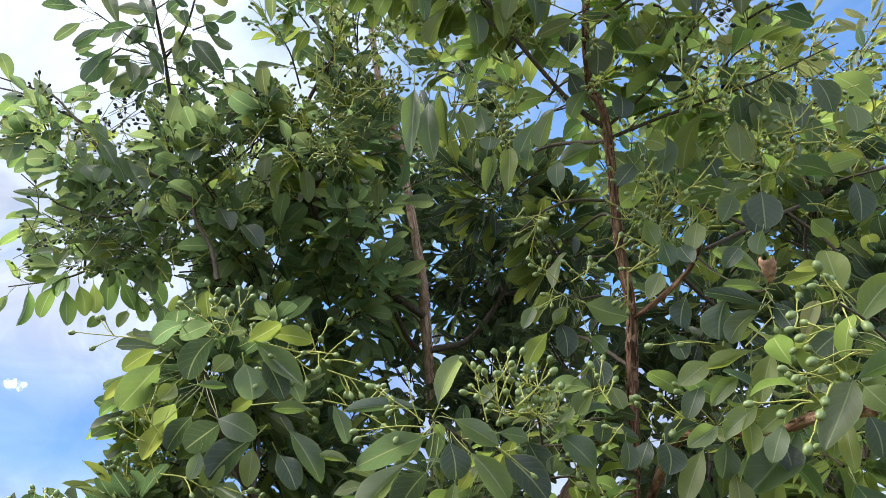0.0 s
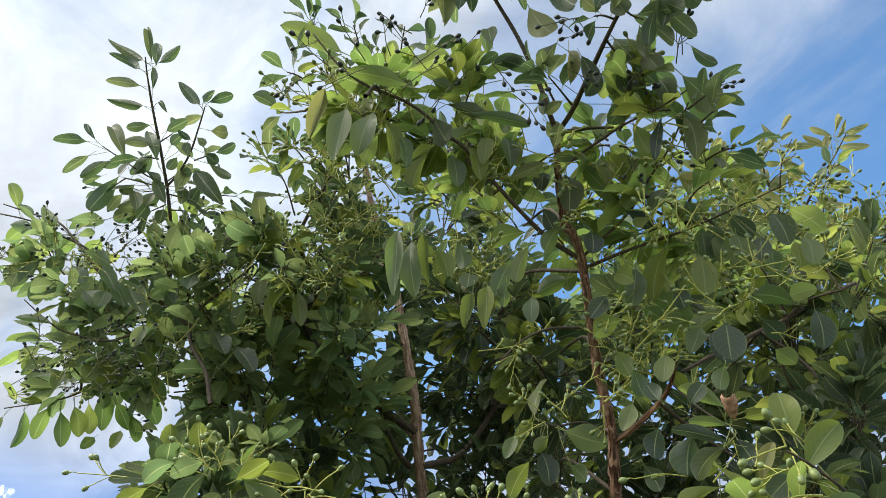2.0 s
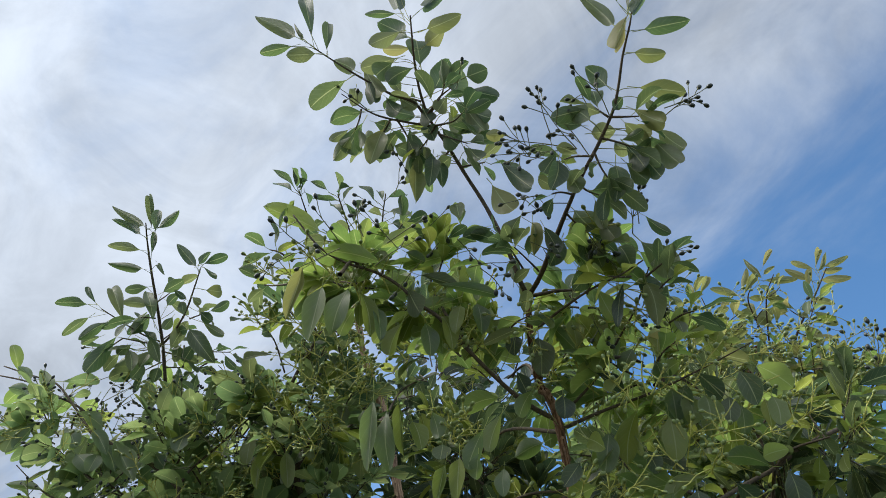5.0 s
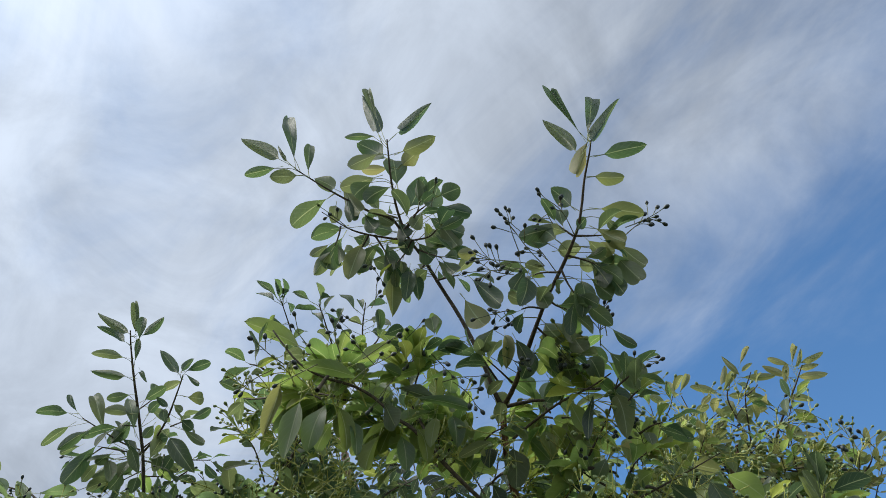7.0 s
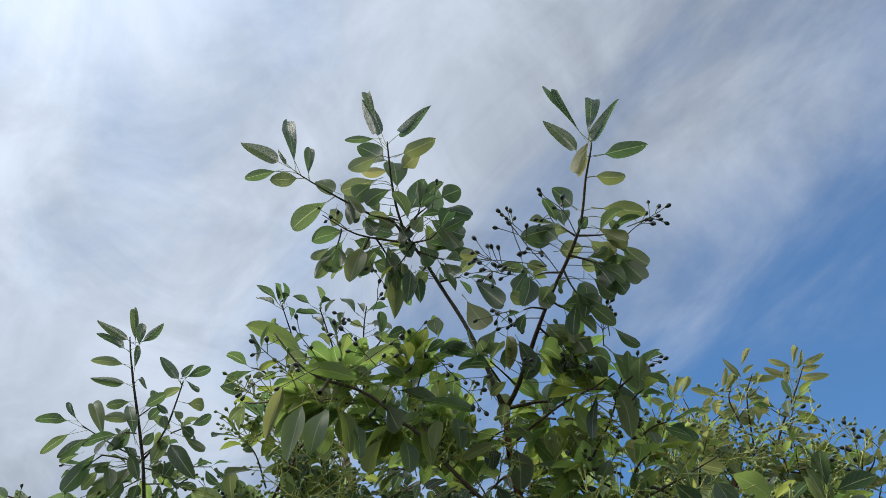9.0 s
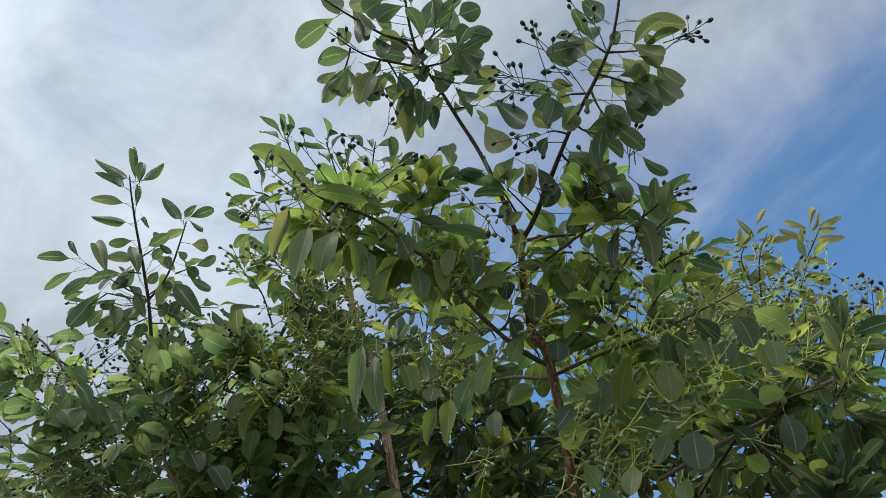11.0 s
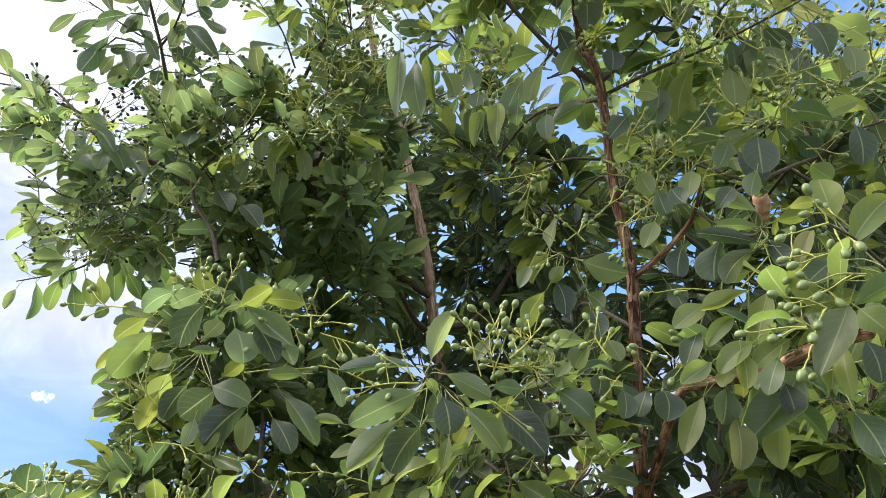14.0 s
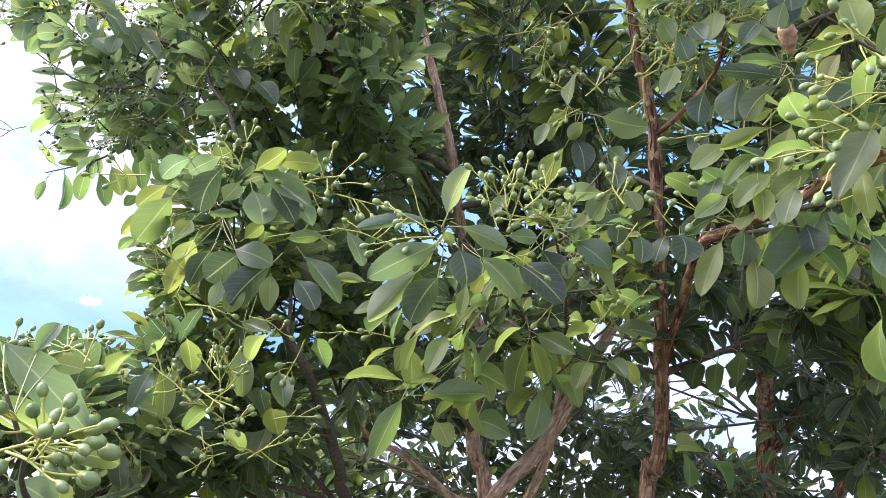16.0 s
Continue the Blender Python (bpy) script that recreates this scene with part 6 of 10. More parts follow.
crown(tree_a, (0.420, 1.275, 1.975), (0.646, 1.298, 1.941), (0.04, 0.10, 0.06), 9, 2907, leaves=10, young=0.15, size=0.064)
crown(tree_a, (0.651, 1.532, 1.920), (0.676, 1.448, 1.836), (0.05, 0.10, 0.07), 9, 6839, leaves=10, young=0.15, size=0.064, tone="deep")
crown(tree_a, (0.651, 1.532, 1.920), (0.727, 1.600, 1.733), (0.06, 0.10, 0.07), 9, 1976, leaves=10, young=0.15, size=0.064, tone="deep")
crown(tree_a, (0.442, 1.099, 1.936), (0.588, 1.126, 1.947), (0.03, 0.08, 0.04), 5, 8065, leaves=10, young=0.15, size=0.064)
crown(tree_b, (-0.703, 1.811, 2.706), (-0.660, 1.754, 2.732), (0.18, 0.25, 0.10), 12, 5499, leaves=10, berries=12, young=0.08, ripe=True, size=0.094, tone='pale')
crown(tree_b, (-0.820, 1.757, 2.747), (-0.878, 1.809, 2.707), (0.15, 0.25, 0.12), 8, 3045, leaves=10, berries=8, young=0.08, ripe=True, size=0.094, tone='pale')
crown(tree_b, (-0.959, 1.694, 2.845), (-1.021, 1.776, 2.811), (0.12, 0.20, 0.08), 5, 2736, leaves=10, berries=5, young=0.08, ripe=True, size=0.094, tone='pale')
crown(tree_b, (-1.003, 1.969, 2.543), (-0.970, 1.922, 2.591), (0.13, 0.20, 0.08), 6, 2430, leaves=10, berries=6, young=0.08, ripe=True, size=0.094, tone='pale')
crown(tree_b, (-0.745, 1.902, 2.597), (-0.751, 1.895, 2.567), (0.18, 0.25, 0.14), 14, 5613, leaves=10, berries=10, young=0.08, ripe=True, size=0.094, tone='pale')
crown(tree_b, (-0.650, 1.850, 2.642), (-0.538, 1.802, 2.660), (0.19, 0.30, 0.15), 14, 8388, leaves=10, berries=8, young=0.08, ripe=True, size=0.092, tone='pale')
crown(tree_b, (-0.326, 1.748, 2.685), (-0.332, 1.775, 2.738), (0.19, 0.30, 0.16), 13, 8138, leaves=10, berries=13, young=0.08, ripe=True, size=0.092, tone='pale')
crown(tree_b, (-0.313, 1.833, 2.634), (-0.248, 1.894, 2.637), (0.15, 0.30, 0.15), 13, 372, leaves=10, berries=5, young=0.08, ripe=True, size=0.092, tone='pale')
crown(tree_b, (-0.492, 2.058, 2.422), (-0.458, 1.944, 2.516), (0.20, 0.30, 0.14), 15, 661, leaves=10, young=0.08, ripe=True, size=0.092, tone='pale')
crown(tree_b, (-0.223, 1.984, 2.580), (-0.282, 2.041, 2.466), (0.22, 0.30, 0.16), 18, 7711, leaves=10, young=0.08, ripe=True, size=0.092, tone='pale')
crown(tree_b, (0.222, 2.140, 2.773), (0.022, 2.201, 2.948), (0.22, 0.30, 0.22), 17, 7894, leaves=10, young=0.12, ripe=True, tone='deep')
crown(tree_b, (0.222, 2.140, 2.773), (0.138, 2.249, 2.769), (0.20, 0.35, 0.18), 18, 9239, leaves=10, young=0.12, ripe=True, tone='deep')
crown(tree_b, (-0.099, 1.999, 2.730), (-0.200, 2.333, 2.779), (0.21, 0.25, 0.17), 13, 8646, leaves=10, young=0.12, ripe=True, tone='deep')
crown(tree_b, (-0.134, 1.902, 2.924), (-0.000, 1.979, 3.142), (0.18, 0.25, 0.16), 13, 8429, leaves=7, young=0.12, ripe=True, tone='deep')
crown(tree_b, (-0.492, 2.058, 2.422), (-0.379, 1.893, 2.306), (0.17, 0.30, 0.13), 13, 7399, leaves=10, young=0.08, ripe=True, size=0.092, tone='pale')
crown(tree_b, (-0.288, 1.568, 1.904), (-0.476, 1.701, 2.017), (0.12, 0.20, 0.08), 15, 4194, leaves=10, berries=10, young=0.15)
crown(tree_b, (-0.289, 1.951, 1.856), (-0.378, 1.818, 2.024), (0.14, 0.20, 0.10), 15, 6552, leaves=10, berries=5, young=0.15)
crown(tree_b, (-0.503, 1.655, 1.701), (-0.487, 1.694, 1.924), (0.10, 0.15, 0.03), 9, 1404, leaves=10, berries=9, young=0.15)
crown(tree_b, (-0.232, 2.286, 2.136), (-0.232, 1.994, 2.140), (0.16, 0.20, 0.13), 14, 584, leaves=10, young=0.15)
crown(tree_b, (-0.288, 1.568, 1.904), (-0.409, 1.653, 2.114), (0.11, 0.15, 0.07), 11, 5253, leaves=10, berries=5, young=0.15)
crown(tree_b, (-0.298, 1.491, 1.933), (-0.396, 1.525, 2.096), (0.13, 0.20, 0.11), 15, 3520, leaves=10, berries=3, young=0.08, tone='high')
crown(tree_b, (-0.503, 1.655, 1.701), (-0.500, 1.610, 1.825), (0.14, 0.25, 0.09), 21, 6523, leaves=10, berries=10, young=0.08, tone='high')
crown(tree_b, (-0.503, 1.655, 1.701), (-0.410, 1.748, 1.778), (0.15, 0.30, 0.12), 21, 3020, leaves=10, berries=5, young=0.08, tone='high')
crown(tree_b, (-0.536, 1.488, 1.706), (-0.526, 1.430, 1.720), (0.11, 0.30, 0.08), 18, 7506, leaves=10, berries=8, young=0.08, tone='high')
crown(tree_b, (-0.502, 1.273, 1.719), (-0.493, 1.217, 1.728), (0.07, 0.20, 0.04), 11, 908, leaves=10, berries=8, young=0.08, tone='high')
crown(tree_b, (-0.289, 1.951, 1.856), (-0.337, 1.861, 2.080), (0.16, 0.30, 0.12), 20, 5407, leaves=10, young=0.08, tone='high')
crown(tree_b, (-0.289, 1.951, 1.856), (-0.259, 2.027, 1.952), (0.17, 0.30, 0.13), 17, 2664, leaves=10, young=0.08, tone='high')
crown(tree_b, (-0.503, 1.655, 1.701), (-0.564, 1.768, 1.663), (0.19, 0.30, 0.09), 23, 6271, leaves=10, berries=5, young=0.08, tone='high')
crown(tree_b, (-0.235, 2.099, 1.766), (-0.438, 2.202, 1.701), (0.19, 0.30, 0.10), 18, 1460, leaves=10, young=0.08, tone='high')
crown(tree_b, (-0.232, 2.286, 2.136), (-0.216, 2.581, 2.214), (0.21, 0.25, 0.19), 17, 7054, leaves=10, young=0.08, tone='high')
crown(tree_b, (-0.016, 2.466, 1.787), (-0.276, 2.563, 1.949), (0.18, 0.30, 0.11), 11, 6584, leaves=10, young=0.08, tone='high')
crown(tree_b, (-0.003, 2.384, 1.956), (0.054, 2.480, 2.006), (0.21, 0.30, 0.14), 15, 5128, leaves=10, young=0.08, tone='high')
crown(tree_b, (0.354, 2.376, 2.053), (0.194, 2.341, 2.147), (0.18, 0.30, 0.13), 17, 4006, leaves=10, young=0.08, tone='high')
crown(tree_b, (-0.502, 1.273, 1.719), (-0.554, 1.353, 1.627), (0.13, 0.30, 0.05), 18, 5360, leaves=10, berries=3, young=0.08, tone='high')
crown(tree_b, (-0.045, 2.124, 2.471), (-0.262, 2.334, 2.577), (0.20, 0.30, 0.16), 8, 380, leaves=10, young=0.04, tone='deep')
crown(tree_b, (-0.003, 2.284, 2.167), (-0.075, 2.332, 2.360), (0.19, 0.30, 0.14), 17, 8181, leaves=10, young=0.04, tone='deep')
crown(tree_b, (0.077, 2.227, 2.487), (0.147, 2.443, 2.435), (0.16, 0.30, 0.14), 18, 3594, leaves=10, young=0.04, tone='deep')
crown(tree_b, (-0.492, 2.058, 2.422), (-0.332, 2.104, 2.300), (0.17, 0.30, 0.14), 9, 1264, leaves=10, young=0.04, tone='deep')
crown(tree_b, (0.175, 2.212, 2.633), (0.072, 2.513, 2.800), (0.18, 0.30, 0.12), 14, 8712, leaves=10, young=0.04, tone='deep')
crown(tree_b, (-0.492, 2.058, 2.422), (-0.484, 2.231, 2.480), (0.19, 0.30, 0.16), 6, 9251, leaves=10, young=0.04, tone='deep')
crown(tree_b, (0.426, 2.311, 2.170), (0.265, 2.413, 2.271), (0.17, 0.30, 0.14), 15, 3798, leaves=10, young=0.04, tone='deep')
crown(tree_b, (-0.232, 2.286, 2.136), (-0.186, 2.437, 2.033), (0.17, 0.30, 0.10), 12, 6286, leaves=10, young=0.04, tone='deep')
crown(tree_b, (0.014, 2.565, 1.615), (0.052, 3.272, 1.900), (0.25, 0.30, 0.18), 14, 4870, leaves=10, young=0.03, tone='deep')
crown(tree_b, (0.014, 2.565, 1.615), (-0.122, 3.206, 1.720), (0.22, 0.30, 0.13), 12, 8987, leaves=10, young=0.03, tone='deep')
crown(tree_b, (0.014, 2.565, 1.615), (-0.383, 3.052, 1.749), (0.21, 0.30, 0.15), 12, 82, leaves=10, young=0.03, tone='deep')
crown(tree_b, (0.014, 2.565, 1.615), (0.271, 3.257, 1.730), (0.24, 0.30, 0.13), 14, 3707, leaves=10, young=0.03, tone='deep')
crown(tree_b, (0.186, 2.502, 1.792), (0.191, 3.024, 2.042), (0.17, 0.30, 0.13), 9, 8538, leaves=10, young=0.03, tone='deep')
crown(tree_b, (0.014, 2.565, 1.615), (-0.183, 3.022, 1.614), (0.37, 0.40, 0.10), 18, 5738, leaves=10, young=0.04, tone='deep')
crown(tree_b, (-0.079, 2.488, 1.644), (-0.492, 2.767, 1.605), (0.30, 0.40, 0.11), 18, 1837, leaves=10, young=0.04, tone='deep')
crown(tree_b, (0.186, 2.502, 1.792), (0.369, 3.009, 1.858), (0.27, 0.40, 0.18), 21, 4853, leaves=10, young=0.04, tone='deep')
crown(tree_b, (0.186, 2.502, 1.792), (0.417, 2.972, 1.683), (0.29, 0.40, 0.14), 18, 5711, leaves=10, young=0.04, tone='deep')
crown(tree_c, (1.078, 2.046, 3.269), (1.051, 2.116, 3.187), (0.25, 0.30, 0.11), 20, 7206, leaves=10, berries=18, young=0.6, tone='khaki', size=0.062)
crown(tree_c, (1.193, 2.142, 3.254), (1.252, 2.148, 3.115), (0.24, 0.30, 0.13), 20, 1522, leaves=10, berries=15, young=0.6, tone='khaki', size=0.062)
crown(tree_c, (1.193, 2.142, 3.254), (1.427, 2.147, 3.066), (0.16, 0.30, 0.13), 14, 6097, leaves=10, berries=13, young=0.6, tone='khaki', size=0.062)
crown(tree_c, (0.960, 2.129, 2.996), (0.872, 2.043, 3.104), (0.16, 0.30, 0.11), 14, 2425, leaves=10, berries=13, young=0.6, tone='khaki', size=0.062)
crown(tree_c, (1.078, 2.046, 3.269), (1.176, 1.989, 3.178), (0.22, 0.30, 0.16), 5, 9369, leaves=10, berries=5, young=0.1, tone='pale')
crown(tree_c, (0.960, 2.129, 2.996), (0.935, 1.963, 2.983), (0.21, 0.30, 0.17), 6, 2879, leaves=10, berries=6, young=0.1, tone='pale')
crown(tree_c, (0.960, 2.129, 2.996), (1.202, 2.038, 2.883), (0.18, 0.30, 0.18), 20, 6806, leaves=10, berries=5, young=0.1, tone='green')
crown(tree_c, (0.960, 2.129, 2.996), (0.796, 2.233, 2.993), (0.24, 0.30, 0.17), 15, 6744, leaves=10, berries=8, young=0.1, tone='pale')
crown(tree_c, (0.960, 2.129, 2.996), (0.546, 2.163, 2.983), (0.20, 0.30, 0.14), 11, 4425, leaves=10, berries=5, young=0.1, tone='pale')
crown(tree_c, (0.890, 2.390, 2.717), (1.044, 2.126, 2.699), (0.23, 0.30, 0.18), 21, 9615, leaves=10, berries=3, young=0.1, tone='deep')
crown(tree_c, (0.890, 2.390, 2.717), (0.814, 2.239, 2.670), (0.24, 0.35, 0.19), 21, 3839, leaves=10, young=0.1, tone='deep')
crown(tree_c, (0.890, 2.390, 2.717), (0.501, 2.193, 2.713), (0.19, 0.35, 0.19), 18, 3666, leaves=10, young=0.1, tone='deep')
crown(tree_c, (0.890, 2.390, 2.717), (1.231, 2.229, 2.536), (0.18, 0.30, 0.20), 20, 2867, leaves=10, young=0.1, tone='deep')
crown(tree_c, (0.858, 2.489, 2.434), (0.926, 2.376, 2.434), (0.26, 0.35, 0.19), 20, 428, leaves=10, young=0.1, tone='deep')
crown(tree_c, (0.899, 2.841, 1.638), (0.690, 3.192, 1.775), (0.21, 0.40, 0.08), 9, 6853, leaves=10, young=0.06, tone='deep')
crown(tree_c, (0.899, 2.841, 1.638), (0.961, 3.264, 1.682), (0.30, 0.40, 0.11), 15, 8792, leaves=10, young=0.06, tone='deep')
crown(tree_c, (1.170, 2.602, 2.099), (1.163, 2.663, 2.222), (0.16, 0.30, 0.14), 14, 5588, leaves=10, young=0.06, tone='deep')
crown(tree_c, (0.858, 2.489, 2.434), (0.628, 2.544, 2.345), (0.20, 0.30, 0.14), 15, 5184, leaves=10, young=0.06, tone='deep')
crown(tree_c, (0.865, 2.573, 2.238), (0.896, 2.591, 2.317), (0.20, 0.30, 0.14), 17, 7390, leaves=10, young=0.06, tone='deep')
crown(tree_c, (0.865, 2.573, 2.238), (0.710, 2.494, 2.218), (0.21, 0.30, 0.10), 12, 7368, leaves=10, young=0.06, tone='deep')
crown(tree_c, (1.081, 2.666, 2.010), (1.015, 2.582, 2.095), (0.24, 0.30, 0.12), 12, 5759, leaves=10, young=0.06, tone='deep')
crown(tree_c, (1.004, 2.688, 1.948), (1.047, 2.786, 1.846), (0.27, 0.30, 0.11), 15, 1847, leaves=10, young=0.06, tone='deep')
crown(tree_c, (0.899, 2.841, 1.638), (0.768, 3.018, 1.692), (0.28, 0.40, 0.12), 15, 8255, leaves=10, young=0.06, tone='deep')
crown(tree_c, (0.899, 2.841, 1.638), (1.100, 2.955, 1.697), (0.28, 0.40, 0.11), 17, 2470, leaves=10, young=0.06, tone='deep')
crown(tree_c, (1.081, 2.666, 2.010), (1.138, 2.544, 1.953), (0.15, 0.30, 0.15), 14, 7566, leaves=10, young=0.06, tone='deep')
crown(tree_b, (0.175, 2.212, 2.633), (0.247, 2.618, 2.736), (0.22, 0.30, 0.14), 20, 3335, leaves=10, young=0.02, tone='deep')
crown(tree_b, (0.175, 2.212, 2.633), (0.426, 2.799, 2.637), (0.23, 0.30, 0.15), 18, 1060, leaves=10, young=0.02, tone='deep')
crown(tree_b, (0.175, 2.212, 2.633), (0.171, 2.693, 2.588), (0.20, 0.30, 0.14), 15, 6738, leaves=10, young=0.02, tone='deep')
crown(tree_b, (0.222, 2.140, 2.773), (0.373, 2.634, 2.933), (0.19, 0.30, 0.15), 14, 3251, leaves=10, young=0.02, tone='deep')
crown(tree_b, (0.175, 2.212, 2.633), (0.082, 2.572, 2.798), (0.18, 0.30, 0.16), 12, 4579, leaves=10, young=0.02, tone='deep')
crown(tree_c, (0.893, 2.726, 1.891), (-0.001, 3.413, 2.079), (0.29, 0.30, 0.17), 12, 7127, leaves=10, young=0.02, tone='deep')
crown(tree_c, (0.899, 2.841, 1.638), (0.330, 3.387, 1.983), (0.26, 0.30, 0.17), 14, 9931, leaves=10, young=0.02, tone='deep')
crown(tree_c, (0.899, 2.841, 1.638), (0.582, 3.502, 1.768), (0.26, 0.30, 0.12), 9, 2375, leaves=10, young=0.02, tone='deep')
crown(tree_c, (0.893, 2.726, 1.891), (0.711, 3.303, 2.066), (0.21, 0.30, 0.13), 2, 4273, leaves=10, young=0.02, tone='deep')
crown(tree_c, (0.893, 2.726, 1.891), (0.508, 3.268, 2.082), (0.16, 0.30, 0.14), 6, 93, leaves=10, young=0.02, tone='deep')
crown(tree_c, (0.899, 2.841, 1.638), (0.909, 3.257, 1.973), (0.18, 0.30, 0.11), 3, 5006, leaves=10, young=0.02, tone='deep')

# leafy side twigs of the near boughs
spray(tree_a, (0.210, 1.230, 1.959), (0.253, 1.232, 1.980), 6, 2504, loose=False, size=0.066, young=0.3)
spray(tree_a, (0.182, 1.229, 1.951), (0.147, 1.234, 1.929), 6, 7613, loose=False, size=0.066, young=0.3)
spray(tree_a, (0.210, 1.257, 1.944), (0.259, 1.222, 1.939), 6, 121, loose=False, size=0.066, young=0.3)
spray(tree_a, (0.222, 1.304, 1.908), (0.288, 1.320, 1.916), 7, 4197, loose=False, size=0.066, young=0.3)
spray(tree_a, (0.142, 1.246, 1.891), (0.112, 1.227, 1.878), 6, 5083, loose=False, size=0.066, young=0.3)
spray(tree_a, (0.222, 1.345, 1.884), (0.231, 1.377, 1.857), 6, 9683, loose=False, size=0.066, young=0.3)
spray(tree_a, (0.164, 1.308, 1.875), (0.172, 1.299, 1.839), 6, 5812, loose=False, size=0.066, young=0.3)
spray(tree_a, (0.275, 1.314, 1.989), (0.323, 1.360, 2.019), 6, 438, loose=False, size=0.066, young=0.3)
spray(tree_a, (0.267, 1.402, 1.863), (0.290, 1.359, 1.879), 6, 4583, loose=False, size=0.066, young=0.3)
spray(tree_a, (0.021, 1.210, 1.882), (-0.013, 1.225, 1.871), 5, 6109, loose=False, size=0.066, young=0.3)
spray(tree_a, (0.032, 1.245, 1.852), (-0.004, 1.276, 1.827), 5, 411, loose=False, size=0.066, young=0.3)
spray(tree_a, (0.089, 1.225, 1.870), (0.081, 1.233, 1.832), 5, 4760, loose=False, size=0.066, young=0.3)
spray(tree_a, (0.230, 1.390, 1.825), (0.186, 1.363, 1.786), 6, 2356, loose=False, size=0.066, young=0.3)
spray(tree_a, (0.122, 1.319, 1.830), (0.092, 1.289, 1.773), 6, 9163, loose=False, size=0.066, young=0.3)
spray(tree_a, (0.298, 1.479, 1.842), (0.341, 1.516, 1.888), 6, 556, loose=False, size=0.066, young=0.3)
spray(tree_a, (0.506, 1.518, 1.874), (0.532, 1.491, 1.920), 6, 9182, loose=False, size=0.066, young=0.45)
spray(tree_a, (0.575, 1.499, 1.893), (0.595, 1.439, 1.924), 6, 1557, loose=False, size=0.066, young=0.45)
spray(tree_a, (0.628, 1.470, 1.904), (0.675, 1.485, 1.955), 6, 3420, loose=False, size=0.066, young=0.45)
spray(tree_a, (0.460, 1.157, 1.960), (0.442, 1.117, 1.977), 4, 5028, loose=False, size=0.066, young=0.45)
spray(tree_a, (0.477, 1.059, 1.942), (0.453, 1.014, 1.956), 4, 8812, loose=False, size=0.066, young=0.45)
spray(tree_a, (0.473, 0.958, 1.922), (0.457, 0.953, 1.963), 5, 4920, loose=False, size=0.066, young=0.45)
spray(tree_a, (0.467, 0.919, 1.909), (0.479, 0.900, 1.939), 5, 4719, loose=False, size=0.066, young=0.45)
spray(tree_a, (0.448, 1.255, 1.981), (0.426, 1.211, 2.012), 4, 1180, loose=False, size=0.066, young=0.45)
spray(tree_a, (0.475, 1.108, 1.954), (0.495, 1.127, 1.914), 4, 4225, loose=False, size=0.066, young=0.45)
crown(tree_b, (-0.326, 1.748, 2.685), (-0.496, 1.695, 2.758), (0.17, 0.25, 0.07), 9, 51, leaves=10, berries=9, young=0.2, tone='high')
crown(tree_b, (-0.328, 1.571, 2.799), (-0.314, 1.598, 2.857), (0.17, 0.25, 0.13), 10, 5089, leaves=8, berries=10, young=0.2, tone='high')
crown(tree_b, (-0.264, 1.502, 2.935), (-0.212, 1.541, 2.975), (0.11, 0.22, 0.11), 8, 4001, leaves=8, berries=8, young=0.2, tone='high')
crown(tree_b, (-0.322, 1.460, 3.005), (-0.313, 1.503, 3.031), (0.07, 0.20, 0.08), 5, 5827, leaves=8, berries=5, young=0.2, tone='high')
crown(tree_b, (-0.140, 1.822, 2.889), (-0.216, 1.730, 2.837), (0.12, 0.25, 0.15), 9, 1683, leaves=10, berries=9, young=0.2, tone='high')
crown(tree_b, (-0.079, 2.488, 1.644), (-0.360, 3.011, 1.869), (0.21, 0.30, 0.15), 14, 1029, leaves=10, young=0.02, tone='deep')
crown(tree_b, (-0.079, 2.488, 1.644), (-0.505, 2.951, 1.682), (0.22, 0.30, 0.12), 14, 6966, leaves=10, young=0.02, tone='deep')
crown(tree_b, (-0.016, 2.466, 1.787), (-0.245, 3.068, 2.047), (0.20, 0.30, 0.13), 11, 6753, leaves=10, young=0.02, tone='deep')
crown(tree_b, (-0.128, 2.356, 1.692), (-0.677, 2.611, 1.667), (0.20, 0.30, 0.11), 12, 8499, leaves=10, young=0.02, tone='deep')
crown(tree_b, (0.014, 2.565, 1.615), (-0.116, 3.362, 1.884), (0.21, 0.30, 0.17), 11, 9833, leaves=10, young=0.02, tone='deep')
crown(tree_b, (-0.235, 2.099, 1.766), (-0.688, 2.258, 1.745), (0.16, 0.30, 0.11), 12, 945, leaves=10, young=0.02, tone='deep')

# thin yellow-green fruit stalks all through the upper crowns
panicle(tree_a, (-0.172, 0.984, 2.646), (-0.224, 0.959, 2.668), 8, 9972, 0.0098, 1.6, loose=True)
panicle(tree_a, (-0.131, 1.002, 2.633), (-0.175, 0.972, 2.678), 9, 9254, 0.0098, 1.6, loose=True)
panicle(tree_a, (-0.068, 1.000, 2.642), (-0.111, 0.966, 2.684), 9, 9590, 0.0098, 1.6, loose=True)
panicle(tree_a, (-0.028, 1.026, 2.621), (-0.049, 0.995, 2.665), 9, 1188, 0.0098, 1.6, loose=True)
panicle(tree_a, (0.025, 1.015, 2.637), (-0.004, 0.976, 2.674), 8, 3277, 0.0098, 1.6, loose=True)
panicle(tree_a, (-0.154, 1.045, 2.588), (-0.203, 1.020, 2.595), 8, 4642, 0.0098, 1.6, loose=True)
panicle(tree_a, (-0.103, 1.064, 2.575), (-0.149, 1.025, 2.585), 9, 3522, 0.0098, 1.6, loose=True)
panicle(tree_a, (-0.051, 1.069, 2.576), (-0.066, 1.018, 2.602), 9, 4506, 0.0098, 1.6, loose=True)
